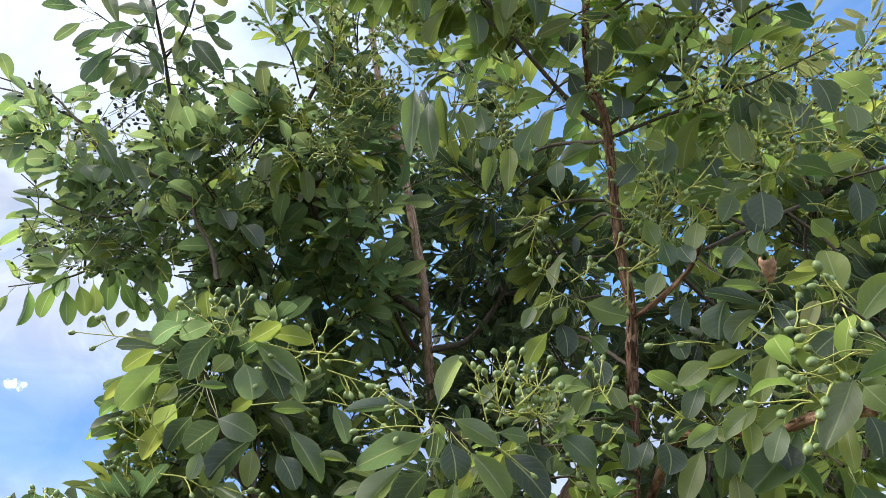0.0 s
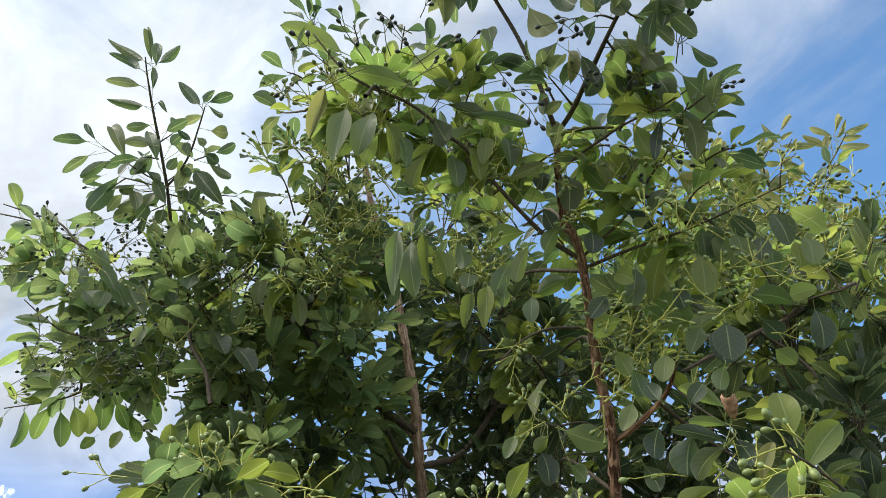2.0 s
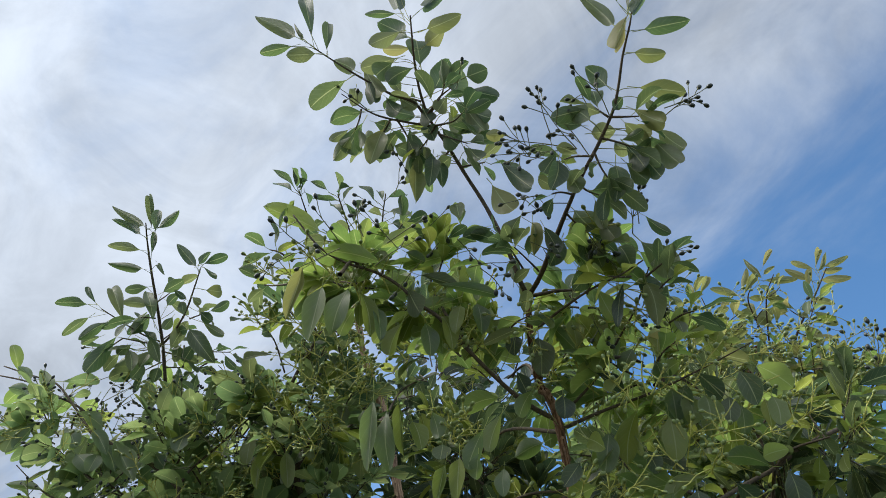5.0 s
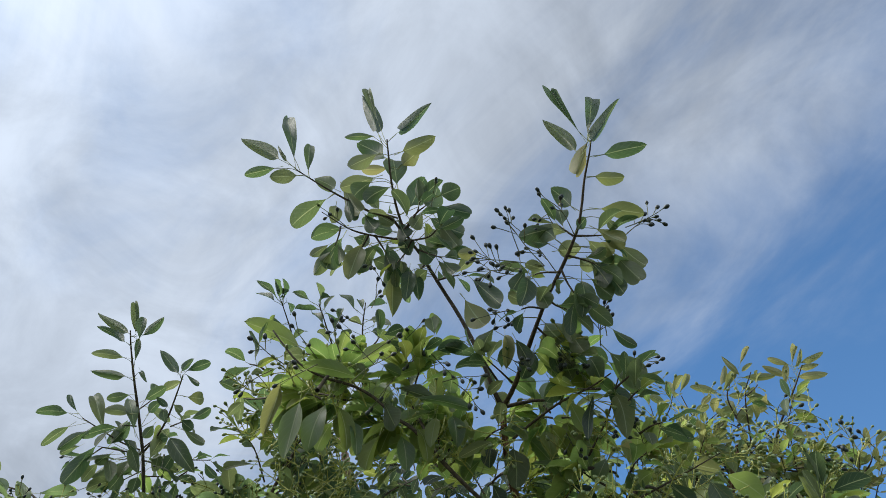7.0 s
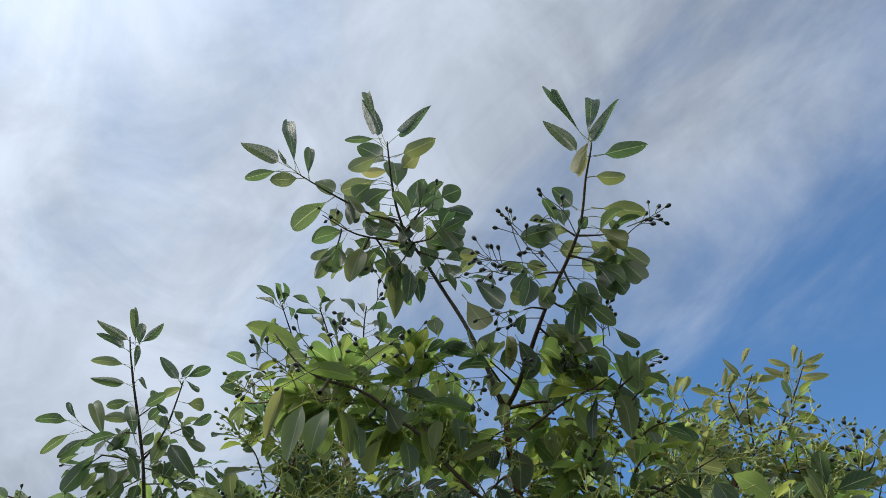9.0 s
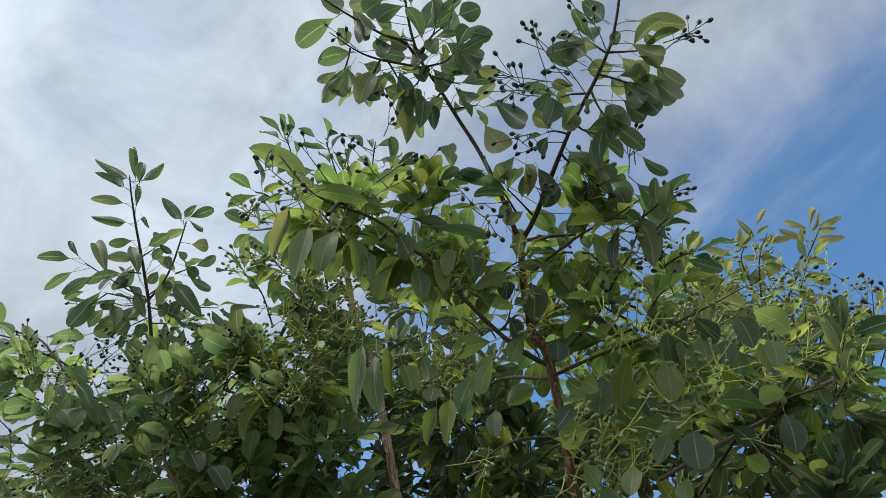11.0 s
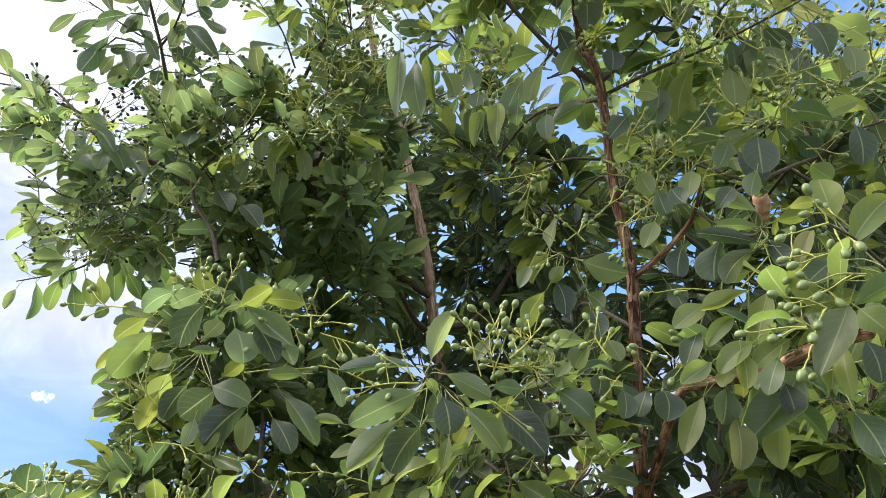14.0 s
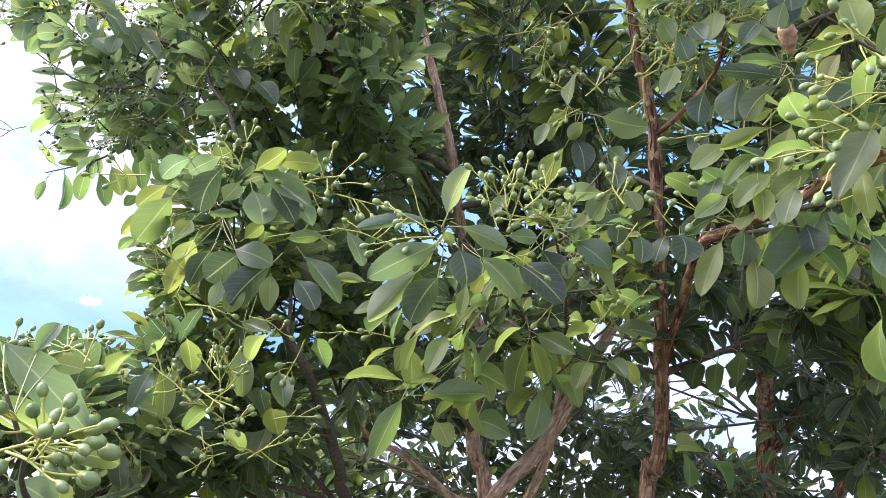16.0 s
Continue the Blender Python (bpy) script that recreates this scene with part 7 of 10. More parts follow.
panicle(tree_a, (-0.109, 0.974, 2.663), (-0.136, 0.936, 2.684), 8, 2561, 0.0098, 1.6, loose=True)
panicle(tree_a, (0.086, 1.050, 2.610), (0.117, 1.035, 2.651), 8, 447, 0.0098, 1.6, loose=True)
panicle(tree_a, (0.137, 1.084, 2.582), (0.169, 1.058, 2.614), 8, 9048, 0.0098, 1.6, loose=True)
panicle(tree_a, (0.354, 1.132, 2.559), (0.387, 1.100, 2.599), 8, 6517, 0.0098, 1.6, loose=True)
panicle(tree_a, (0.437, 1.146, 2.555), (0.483, 1.134, 2.596), 9, 1335, 0.0098, 1.6, loose=True)
panicle(tree_a, (0.477, 1.179, 2.527), (0.530, 1.152, 2.557), 9, 6041, 0.0098, 1.6, loose=True)
panicle(tree_a, (0.528, 1.206, 2.506), (0.584, 1.188, 2.543), 9, 2530, 0.0098, 1.6, loose=True)
panicle(tree_a, (0.404, 1.180, 2.517), (0.365, 1.157, 2.552), 8, 5175, 0.0098, 1.6, loose=True)
panicle(tree_a, (0.551, 1.163, 2.551), (0.599, 1.150, 2.592), 9, 4719, 0.0098, 1.6, loose=True)
panicle(tree_a, (0.602, 1.197, 2.523), (0.657, 1.177, 2.558), 9, 3451, 0.0098, 1.6, loose=True)
panicle(tree_a, (0.652, 1.231, 2.495), (0.699, 1.189, 2.516), 9, 8986, 0.0098, 1.6, loose=True)
panicle(tree_a, (0.588, 1.248, 2.471), (0.641, 1.228, 2.494), 8, 7641, 0.0098, 1.6, loose=True)
panicle(tree_a, (0.495, 1.233, 2.476), (0.545, 1.203, 2.492), 9, 4604, 0.0098, 1.6, loose=True)
panicle(tree_a, (0.681, 1.270, 2.460), (0.751, 1.268, 2.492), 8, 5683, 0.0098, 1.6, loose=True)
panicle(tree_a, (0.756, 1.254, 2.484), (0.808, 1.226, 2.513), 8, 3278, 0.0098, 1.6, loose=True)
panicle(tree_a, (0.441, 1.258, 2.445), (0.495, 1.252, 2.464), 8, 4650, 0.0098, 1.6, loose=True)
panicle(tree_a, (0.339, 1.220, 2.471), (0.383, 1.213, 2.502), 7, 4903, 0.0098, 1.6, loose=True)
panicle(tree_a, (0.218, 1.121, 2.555), (0.188, 1.092, 2.587), 7, 2265, 0.0098, 1.6, loose=True)
panicle(tree_a, (0.052, 1.107, 2.550), (0.020, 1.084, 2.586), 7, 8567, 0.0098, 1.6, loose=True)
panicle(tree_a, (-0.011, 1.109, 2.541), (-0.043, 1.085, 2.576), 8, 9455, 0.0098, 1.6, loose=True)
panicle(tree_c, (0.709, 1.695, 3.128), (0.666, 1.659, 3.185), 9, 9572, 0.0125, 1.7, loose=True)
panicle(tree_c, (0.793, 1.679, 3.154), (0.749, 1.637, 3.207), 9, 6660, 0.0125, 1.7, loose=True)
panicle(tree_c, (0.857, 1.708, 3.132), (0.912, 1.659, 3.197), 9, 3674, 0.0125, 1.7, loose=True)
panicle(tree_c, (0.956, 1.716, 3.135), (1.001, 1.659, 3.172), 9, 3378, 0.0125, 1.7, loose=True)
panicle(tree_c, (0.904, 1.770, 3.076), (0.988, 1.743, 3.114), 9, 4145, 0.0125, 1.7, loose=True)
panicle(tree_c, (0.789, 1.749, 3.084), (0.839, 1.700, 3.127), 9, 6494, 0.0125, 1.7, loose=True)
panicle(tree_c, (1.052, 1.771, 3.092), (1.122, 1.746, 3.133), 9, 3381, 0.0125, 1.7, loose=True)
panicle(tree_c, (1.132, 1.824, 3.048), (1.209, 1.796, 3.066), 8, 8581, 0.0125, 1.7, loose=True)
panicle(tree_c, (1.065, 1.842, 3.023), (1.022, 1.800, 3.074), 9, 5494, 0.0125, 1.7, loose=True)
panicle(tree_c, (1.195, 1.888, 2.992), (1.274, 1.851, 3.023), 9, 2038, 0.0125, 1.7, loose=True)
panicle(tree_c, (1.258, 1.952, 2.936), (1.330, 1.917, 2.989), 8, 800, 0.0125, 1.7, loose=True)
panicle(tree_c, (0.984, 1.824, 3.032), (0.916, 1.774, 3.058), 9, 614, 0.0125, 1.7, loose=True)
panicle(tree_c, (1.152, 1.755, 3.118), (1.208, 1.733, 3.162), 7, 5963, 0.0125, 1.7, loose=True)
panicle(tree_c, (0.722, 1.767, 3.059), (0.679, 1.743, 3.104), 8, 2051, 0.0125, 1.7, loose=True)
panicle(tree_c, (1.233, 1.785, 3.098), (1.299, 1.766, 3.122), 6, 2680, 0.0125, 1.7, loose=True)
crown(tree_a, (0.723, 1.474, 2.490), (0.606, 1.755, 2.378), (0.13, 0.15, 0.12), 12, 2073, leaves=10, berries=3, young=0.1, tone='deep')
crown(tree_a, (0.723, 1.474, 2.490), (0.840, 1.432, 2.270), (0.05, 0.12, 0.09), 9, 5569, leaves=10, young=0.1, tone='deep')
crown(tree_a, (0.732, 1.526, 1.937), (0.755, 1.377, 2.044), (0.05, 0.12, 0.08), 9, 4028, leaves=10, young=0.1, tone='deep')
crown(tree_a, (0.802, 1.509, 2.542), (0.856, 1.627, 2.333), (0.11, 0.15, 0.09), 11, 8428, leaves=10, young=0.1, tone='deep')
crown(tree_a, (0.383, 1.418, 2.127), (0.324, 1.793, 2.270), (0.14, 0.15, 0.12), 12, 2792, leaves=10, berries=3, young=0.1, tone='deep')
crown(tree_a, (0.517, 1.559, 1.883), (0.547, 1.852, 2.192), (0.14, 0.15, 0.13), 12, 8894, leaves=10, young=0.1, tone='deep')

# the depth of the crowns; deep leaves carry its shade in their colour
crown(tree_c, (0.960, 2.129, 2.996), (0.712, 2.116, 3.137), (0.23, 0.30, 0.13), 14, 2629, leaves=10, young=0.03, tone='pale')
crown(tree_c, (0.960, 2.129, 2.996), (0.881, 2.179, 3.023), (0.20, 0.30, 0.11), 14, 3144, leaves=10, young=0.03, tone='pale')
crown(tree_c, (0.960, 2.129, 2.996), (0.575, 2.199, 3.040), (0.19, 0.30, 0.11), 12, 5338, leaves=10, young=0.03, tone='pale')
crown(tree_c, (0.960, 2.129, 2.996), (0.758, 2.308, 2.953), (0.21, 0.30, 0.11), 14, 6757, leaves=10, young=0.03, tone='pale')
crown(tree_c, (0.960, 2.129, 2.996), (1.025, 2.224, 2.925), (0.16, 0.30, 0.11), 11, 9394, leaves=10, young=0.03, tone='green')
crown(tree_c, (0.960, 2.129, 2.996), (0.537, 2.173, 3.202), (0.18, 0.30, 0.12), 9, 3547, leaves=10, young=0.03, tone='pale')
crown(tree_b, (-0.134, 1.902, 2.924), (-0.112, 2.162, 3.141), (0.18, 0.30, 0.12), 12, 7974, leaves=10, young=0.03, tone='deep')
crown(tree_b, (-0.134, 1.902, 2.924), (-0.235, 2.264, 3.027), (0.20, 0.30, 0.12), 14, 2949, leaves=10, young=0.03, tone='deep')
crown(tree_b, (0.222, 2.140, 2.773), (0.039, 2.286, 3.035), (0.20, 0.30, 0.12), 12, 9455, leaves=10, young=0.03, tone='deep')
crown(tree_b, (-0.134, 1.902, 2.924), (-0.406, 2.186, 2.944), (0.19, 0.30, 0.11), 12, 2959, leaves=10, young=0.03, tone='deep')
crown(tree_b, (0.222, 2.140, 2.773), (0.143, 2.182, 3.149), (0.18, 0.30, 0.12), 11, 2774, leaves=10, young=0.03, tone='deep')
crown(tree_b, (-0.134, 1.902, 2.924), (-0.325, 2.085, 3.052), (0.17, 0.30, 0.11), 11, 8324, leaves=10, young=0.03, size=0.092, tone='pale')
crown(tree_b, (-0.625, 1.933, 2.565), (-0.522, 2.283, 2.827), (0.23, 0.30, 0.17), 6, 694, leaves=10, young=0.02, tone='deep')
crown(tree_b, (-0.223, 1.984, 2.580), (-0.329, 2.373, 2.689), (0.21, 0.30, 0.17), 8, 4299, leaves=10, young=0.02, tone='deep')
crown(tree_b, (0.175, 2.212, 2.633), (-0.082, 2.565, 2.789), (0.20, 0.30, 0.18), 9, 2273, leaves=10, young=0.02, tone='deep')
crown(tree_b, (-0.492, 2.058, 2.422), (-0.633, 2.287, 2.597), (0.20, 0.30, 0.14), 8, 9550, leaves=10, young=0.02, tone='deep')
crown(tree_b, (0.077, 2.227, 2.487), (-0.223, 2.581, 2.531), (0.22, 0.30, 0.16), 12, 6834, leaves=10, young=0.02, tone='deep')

# fruit stalks of the near boughs
panicle(tree_a, (0.499, 0.914, 1.934), (0.451, 0.883, 1.953), 5, 4097, 0.0115, 1.5)
panicle(tree_a, (0.490, 0.892, 1.992), (0.450, 0.883, 1.977), 4, 3076, 0.0115, 1.5)
panicle(tree_a, (0.467, 0.919, 1.909), (0.445, 0.916, 1.932), 4, 1048, 0.0115, 1.5)
panicle(tree_a, (0.503, 0.929, 1.895), (0.463, 0.921, 1.881), 3, 3446, 0.0115, 1.5)
panicle(tree_a, (0.500, 0.886, 2.012), (0.479, 0.875, 2.024), 3, 7695, 0.0115, 1.5)
panicle(tree_a, (0.218, 1.207, 1.879), (0.188, 1.202, 1.847), 5, 3522, 0.0112, 1.5)
panicle(tree_a, (0.263, 1.208, 1.894), (0.241, 1.182, 1.925), 5, 641, 0.0112, 1.5)
panicle(tree_a, (0.144, 1.203, 1.863), (0.166, 1.212, 1.897), 4, 5774, 0.0112, 1.5)
panicle(tree_a, (0.292, 1.227, 1.853), (0.324, 1.237, 1.886), 4, 3561, 0.0112, 1.5)
panicle(tree_a, (0.247, 1.231, 1.823), (0.268, 1.207, 1.848), 4, 4846, 0.0112, 1.5)

# leaves that hang from the long bough
leaf(long_bough, (-0.099, 0.925, 2.717), (-0.221, 0.916, 2.784), 0.044, 25)
leaf(long_bough, (0.029, 0.917, 2.618), (-0.081, 0.918, 2.659), 0.033, 28)
leaf(long_bough, (0.016, 0.917, 2.656), (0.083, 0.917, 2.700), 0.030, -30)
leaf(long_bough, (-0.134, 0.928, 2.692), (-0.166, 0.918, 2.660), 0.014, 36, "young")
leaf(long_bough, (-0.135, 0.928, 2.665), (-0.162, 0.936, 2.654), 0.015, 18)
leaf(long_bough, (-0.074, 0.922, 2.578), (-0.080, 0.925, 2.460), 0.042, 7)
leaf(long_bough, (-0.030, 0.932, 2.577), (-0.045, 0.930, 2.475), 0.042, 5)
leaf(long_bough, (-0.114, 0.916, 2.616), (-0.127, 0.925, 2.510), 0.030, -10, "khaki")
leaf(long_bough, (-0.177, 0.919, 2.723), (-0.169, 0.910, 2.773), 0.010, 5)
leaf(long_bough, (-0.166, 0.939, 2.759), (-0.168, 0.932, 2.817), 0.010, -2)
leaf(long_bough, (0.152, 1.004, 2.726), (0.047, 1.001, 2.688), 0.036, 22)
leaf(long_bough, (0.118, 0.987, 2.632), (0.225, 0.976, 2.589), 0.025, -33)
leaf(long_bough, (0.076, 1.005, 2.674), (0.152, 1.004, 2.639), 0.028, -31, "deep")
leaf(long_bough, (0.059, 1.003, 2.637), (0.086, 1.001, 2.577), 0.045, -62, "deep")
leaf(long_bough, (-0.033, 1.009, 2.605), (-0.056, 1.014, 2.541), 0.033, 33)
leaf(long_bough, (-0.028, 1.002, 2.633), (0.002, 1.003, 2.529), 0.032, 64, "young")
leaf(long_bough, (0.003, 1.007, 2.601), (0.021, 1.002, 2.517), 0.028, 43)
leaf(long_bough, (0.052, 0.989, 2.719), (0.090, 0.987, 2.689), 0.028, -28)
leaf(long_bough, (-0.008, 0.990, 2.678), (-0.035, 0.989, 2.649), 0.023, 36)
leaf(long_bough, (0.019, 1.005, 2.708), (-0.017, 1.011, 2.740), 0.025, 37, "high")
leaf(long_bough, (-0.068, 1.011, 2.711), (-0.101, 1.007, 2.724), 0.026, 23)
leaf(long_bough, (0.088, 1.053, 2.599), (0.102, 1.055, 2.522), 0.036, -19)
leaf(long_bough, (0.046, 1.060, 2.608), (0.024, 1.071, 2.538), 0.034, 22)
leaf(long_bough, (0.118, 1.055, 2.614), (0.142, 1.044, 2.524), 0.031, 50, "young")
leaf(long_bough, (0.190, 1.054, 2.756), (0.180, 1.066, 2.707), 0.039, 3)
leaf(long_bough, (0.151, 1.044, 2.851), (0.144, 1.041, 2.913), 0.030, 21)
leaf(long_bough, (0.203, 1.036, 2.830), (0.158, 1.035, 2.809), 0.026, 28)
leaf(long_bough, (0.144, 1.039, 2.640), (0.080, 1.028, 2.604), 0.027, 25)
leaf(long_bough, (0.155, 1.039, 2.625), (0.147, 1.033, 2.553), 0.030, 8)
leaf(long_bough, (0.184, 1.061, 2.645), (0.193, 1.051, 2.564), 0.035, -16)
leaf(long_bough, (0.259, 1.051, 2.575), (0.196, 1.061, 2.549), 0.025, 22, "high")
leaf(long_bough, (0.210, 1.061, 2.637), (0.205, 1.056, 2.570), 0.022, 14)
leaf(long_bough, (0.229, 1.046, 2.764), (0.267, 1.055, 2.769), 0.030, -13)
leaf(long_bough, (0.133, 1.040, 2.692), (0.098, 1.032, 2.649), 0.024, 45, "young")
leaf(long_bough, (0.169, 1.042, 2.693), (0.190, 1.042, 2.641), 0.027, -49)
leaf(long_bough, (0.005, 1.073, 2.448), (0.012, 1.061, 2.304), 0.032, 9)
leaf(long_bough, (0.030, 1.076, 2.427), (0.045, 1.078, 2.312), 0.038, 24)
leaf(long_bough, (0.046, 1.086, 2.446), (0.061, 1.086, 2.347), 0.023, 20, "young")
leaf(long_bough, (0.073, 1.085, 2.410), (0.093, 1.075, 2.350), 0.033, 43, "young")
leaf(long_bough, (0.104, 1.088, 2.430), (0.117, 1.097, 2.383), 0.035, -25)
leaf(long_bough, (-0.013, 1.077, 2.427), (0.005, 1.074, 2.394), 0.029, 78, "high")
leaf(long_bough, (0.126, 1.084, 2.365), (0.124, 1.074, 2.331), 0.033, -8, "high")
leaf(long_bough, (0.133, 1.071, 2.324), (0.123, 1.063, 2.249), 0.022, 8, "young")
leaf(long_bough, (0.155, 1.067, 2.332), (0.153, 1.055, 2.243), 0.027, 10, "young")
leaf(long_bough, (0.196, 1.068, 2.386), (0.168, 1.065, 2.308), 0.032, 69)
leaf(long_bough, (0.224, 1.091, 2.426), (0.201, 1.094, 2.355), 0.029, 57)
leaf(long_bough, (0.225, 1.073, 2.315), (0.224, 1.069, 2.265), 0.027, 19)
leaf(long_bough, (0.185, 1.069, 2.338), (0.181, 1.077, 2.297), 0.028, -7)

# leaves round the head of the front trunk
leaf(bough_right, (0.297, 1.119, 2.609), (0.297, 1.119, 2.519), 0.050, -10, "deep")
leaf(bough_right, (0.255, 1.108, 2.603), (0.250, 1.104, 2.555), 0.034, 13, "deep")
leaf(bough_right, (0.316, 1.130, 2.656), (0.384, 1.122, 2.545), 0.039, -54)
leaf(bough_right, (0.405, 1.134, 2.682), (0.412, 1.134, 2.608), 0.044, 0, "khaki")
leaf(bough_right, (0.392, 1.121, 2.528), (0.435, 1.110, 2.478), 0.030, -44, "deep")
leaf(bough_right, (0.253, 1.134, 2.542), (0.273, 1.143, 2.495), 0.033, -27, "deep")
leaf(bough_right, (0.331, 1.113, 2.476), (0.330, 1.110, 2.425), 0.038, -10, "deep")
leaf(bough_right, (0.221, 1.128, 2.482), (0.152, 1.129, 2.455), 0.043, 29)
leaf(bough_right, (0.382, 1.115, 2.734), (0.363, 1.108, 2.679), 0.035, -56)
leaf(bough_right, (0.267, 1.135, 2.762), (0.294, 1.143, 2.731), 0.040, -20, "khaki")
leaf(bough_right, (0.325, 1.130, 2.704), (0.349, 1.135, 2.664), 0.032, -36)
leaf(bough_right, (0.363, 1.121, 2.650), (0.367, 1.117, 2.584), 0.035, -1)
leaf(bough_right, (0.415, 1.106, 2.566), (0.393, 1.101, 2.511), 0.032, -70)
leaf(bough_right, (0.281, 1.126, 2.497), (0.254, 1.137, 2.446), 0.033, 35)
leaf(bough_right, (0.234, 1.133, 2.595), (0.201, 1.145, 2.559), 0.036, 20)
leaf(bough_side, (0.486, 0.996, 2.627), (0.487, 0.989, 2.520), 0.039, 2, "khaki")
leaf(bough_side, (0.445, 0.991, 2.617), (0.421, 0.984, 2.519), 0.022, -51, "deep")
leaf(bough_side, (0.403, 1.012, 2.630), (0.424, 1.020, 2.567), 0.036, -25)
leaf(bough_side, (0.491, 1.005, 2.713), (0.544, 1.012, 2.643), 0.053, -30)
leaf(bough_side, (0.460, 1.005, 2.678), (0.491, 1.015, 2.643), 0.032, -12)
leaf(bough_side, (0.426, 1.008, 2.720), (0.442, 1.007, 2.652), 0.035, -53)
leaf(bough_side, (0.371, 1.009, 2.686), (0.390, 1.005, 2.631), 0.032, -47)
leaf(bough_side, (0.453, 1.014, 2.765), (0.488, 1.012, 2.721), 0.030, -31)
leaf(bough_side, (0.387, 1.013, 2.744), (0.353, 1.019, 2.705), 0.027, 39)
leaf(bough_right, (0.588, 1.109, 2.609), (0.614, 1.100, 2.547), 0.059, -43, "young")
leaf(bough_right, (0.495, 1.129, 2.610), (0.552, 1.121, 2.585), 0.033, -24, "khaki")
leaf(bough_right, (0.576, 1.134, 2.532), (0.610, 1.138, 2.478), 0.041, -32, "deep")
leaf(bough_right, (0.644, 1.121, 2.523), (0.655, 1.113, 2.446), 0.042, 17, "high")
leaf(bough_right, (0.682, 1.134, 2.544), (0.734, 1.138, 2.496), 0.050, -25)
leaf(bough_right, (0.525, 1.133, 2.496), (0.521, 1.131, 2.428), 0.047, -14)
leaf(bough_right, (0.550, 1.130, 2.480), (0.543, 1.123, 2.416), 0.040, -2)
leaf(bough_right, (0.573, 1.114, 2.468), (0.569, 1.108, 2.405), 0.045, -5)
leaf(bough_right, (0.612, 1.113, 2.466), (0.602, 1.111, 2.411), 0.035, 0, "deep")
leaf(bough_right, (0.471, 1.132, 2.586), (0.443, 1.129, 2.532), 0.036, -74)
leaf(bough_right, (0.504, 1.123, 2.551), (0.510, 1.132, 2.495), 0.037, -2)
leaf(bough_right, (0.628, 1.133, 2.568), (0.674, 1.133, 2.553), 0.037, -27, "khaki")
leaf(bough_right, (0.553, 1.121, 2.548), (0.515, 1.109, 2.514), 0.031, 56)
leaf(bough_right, (0.682, 1.110, 2.463), (0.675, 1.099, 2.398), 0.039, -3)
leaf(bough_right, (0.554, 1.140, 2.512), (0.526, 1.140, 2.418), 0.053, -59)
leaf(bough_right, (0.607, 1.152, 2.495), (0.573, 1.148, 2.407), 0.042, -57)
leaf(bough_right, (0.642, 1.152, 2.473), (0.635, 1.158, 2.415), 0.030, 3)
leaf(bough_right, (0.685, 1.152, 2.483), (0.679, 1.146, 2.423), 0.029, 6, "young")
leaf(bough_right, (0.437, 1.158, 2.436), (0.457, 1.158, 2.380), 0.020, -44, "young")
leaf(bough_right, (0.503, 1.158, 2.328), (0.420, 1.168, 2.312), 0.038, 42)
leaf(bough_right, (0.553, 1.153, 2.342), (0.486, 1.154, 2.298), 0.037, 50)
leaf(bough_right, (0.660, 1.156, 2.358), (0.594, 1.155, 2.374), 0.038, 32)
leaf(bough_right, (0.596, 1.149, 2.324), (0.627, 1.160, 2.297), 0.038, -17, "deep")
leaf(bough_right, (0.689, 1.161, 2.353), (0.690, 1.172, 2.285), 0.041, 7, "deep")
leaf(bough_right, (0.544, 1.152, 2.314), (0.526, 1.162, 2.254), 0.060, 43, "deep")
leaf(bough_right, (0.401, 1.139, 2.403), (0.375, 1.130, 2.342), 0.034, -58)
leaf(bough_right, (0.350, 1.137, 2.357), (0.319, 1.131, 2.311), 0.032, -82, "deep")
leaf(bough_right, (0.376, 1.155, 2.325), (0.329, 1.162, 2.298), 0.044, 35)
leaf(bough_right, (0.463, 1.140, 2.381), (0.476, 1.145, 2.341), 0.033, -23, "deep")
leaf(bough_right, (0.407, 1.139, 2.337), (0.438, 1.148, 2.322), 0.032, -21)
leaf(bough_right, (0.601, 1.142, 2.269), (0.632, 1.152, 2.247), 0.034, -26)

# the cluster at the end of the open-side limb
leaf(limb_left, (-0.246, 1.130, 2.044), (-0.275, 1.141, 1.982), 0.047, 13, "deep")
leaf(limb_left, (-0.195, 1.120, 2.005), (-0.173, 1.118, 1.953), 0.050, 51, "pale")
leaf(limb_left, (-0.198, 1.125, 2.034), (-0.153, 1.118, 2.062), 0.031, -36, "young")
leaf(limb_left, (-0.177, 1.137, 2.052), (-0.107, 1.125, 2.040), 0.030, -47, "young")
leaf(limb_left, (-0.188, 1.128, 2.037), (-0.109, 1.117, 1.974), 0.033, 73)
leaf(limb_left, (-0.173, 1.134, 2.015), (-0.135, 1.134, 1.960), 0.035, 72, "deep")
leaf(limb_left, (-0.143, 1.145, 1.997), (-0.117, 1.151, 1.962), 0.027, 68, "pale")
leaf(limb_left, (-0.306, 1.118, 1.998), (-0.345, 1.113, 1.931), 0.050, 49)
leaf(limb_left, (-0.326, 1.138, 2.025), (-0.365, 1.133, 1.990), 0.029, 46, "young")
leaf(limb_left, (-0.310, 1.128, 1.973), (-0.340, 1.138, 1.947), 0.034, 17, "deep")
leaf(limb_left, (-0.290, 1.123, 2.057), (-0.324, 1.114, 2.023), 0.033, 37, "pale")
leaf(limb_left, (-0.250, 1.132, 2.063), (-0.299, 1.137, 2.042), 0.028, 42, "pale")
leaf(limb_left, (-0.253, 1.117, 1.970), (-0.211, 1.121, 1.970), 0.014, -51)
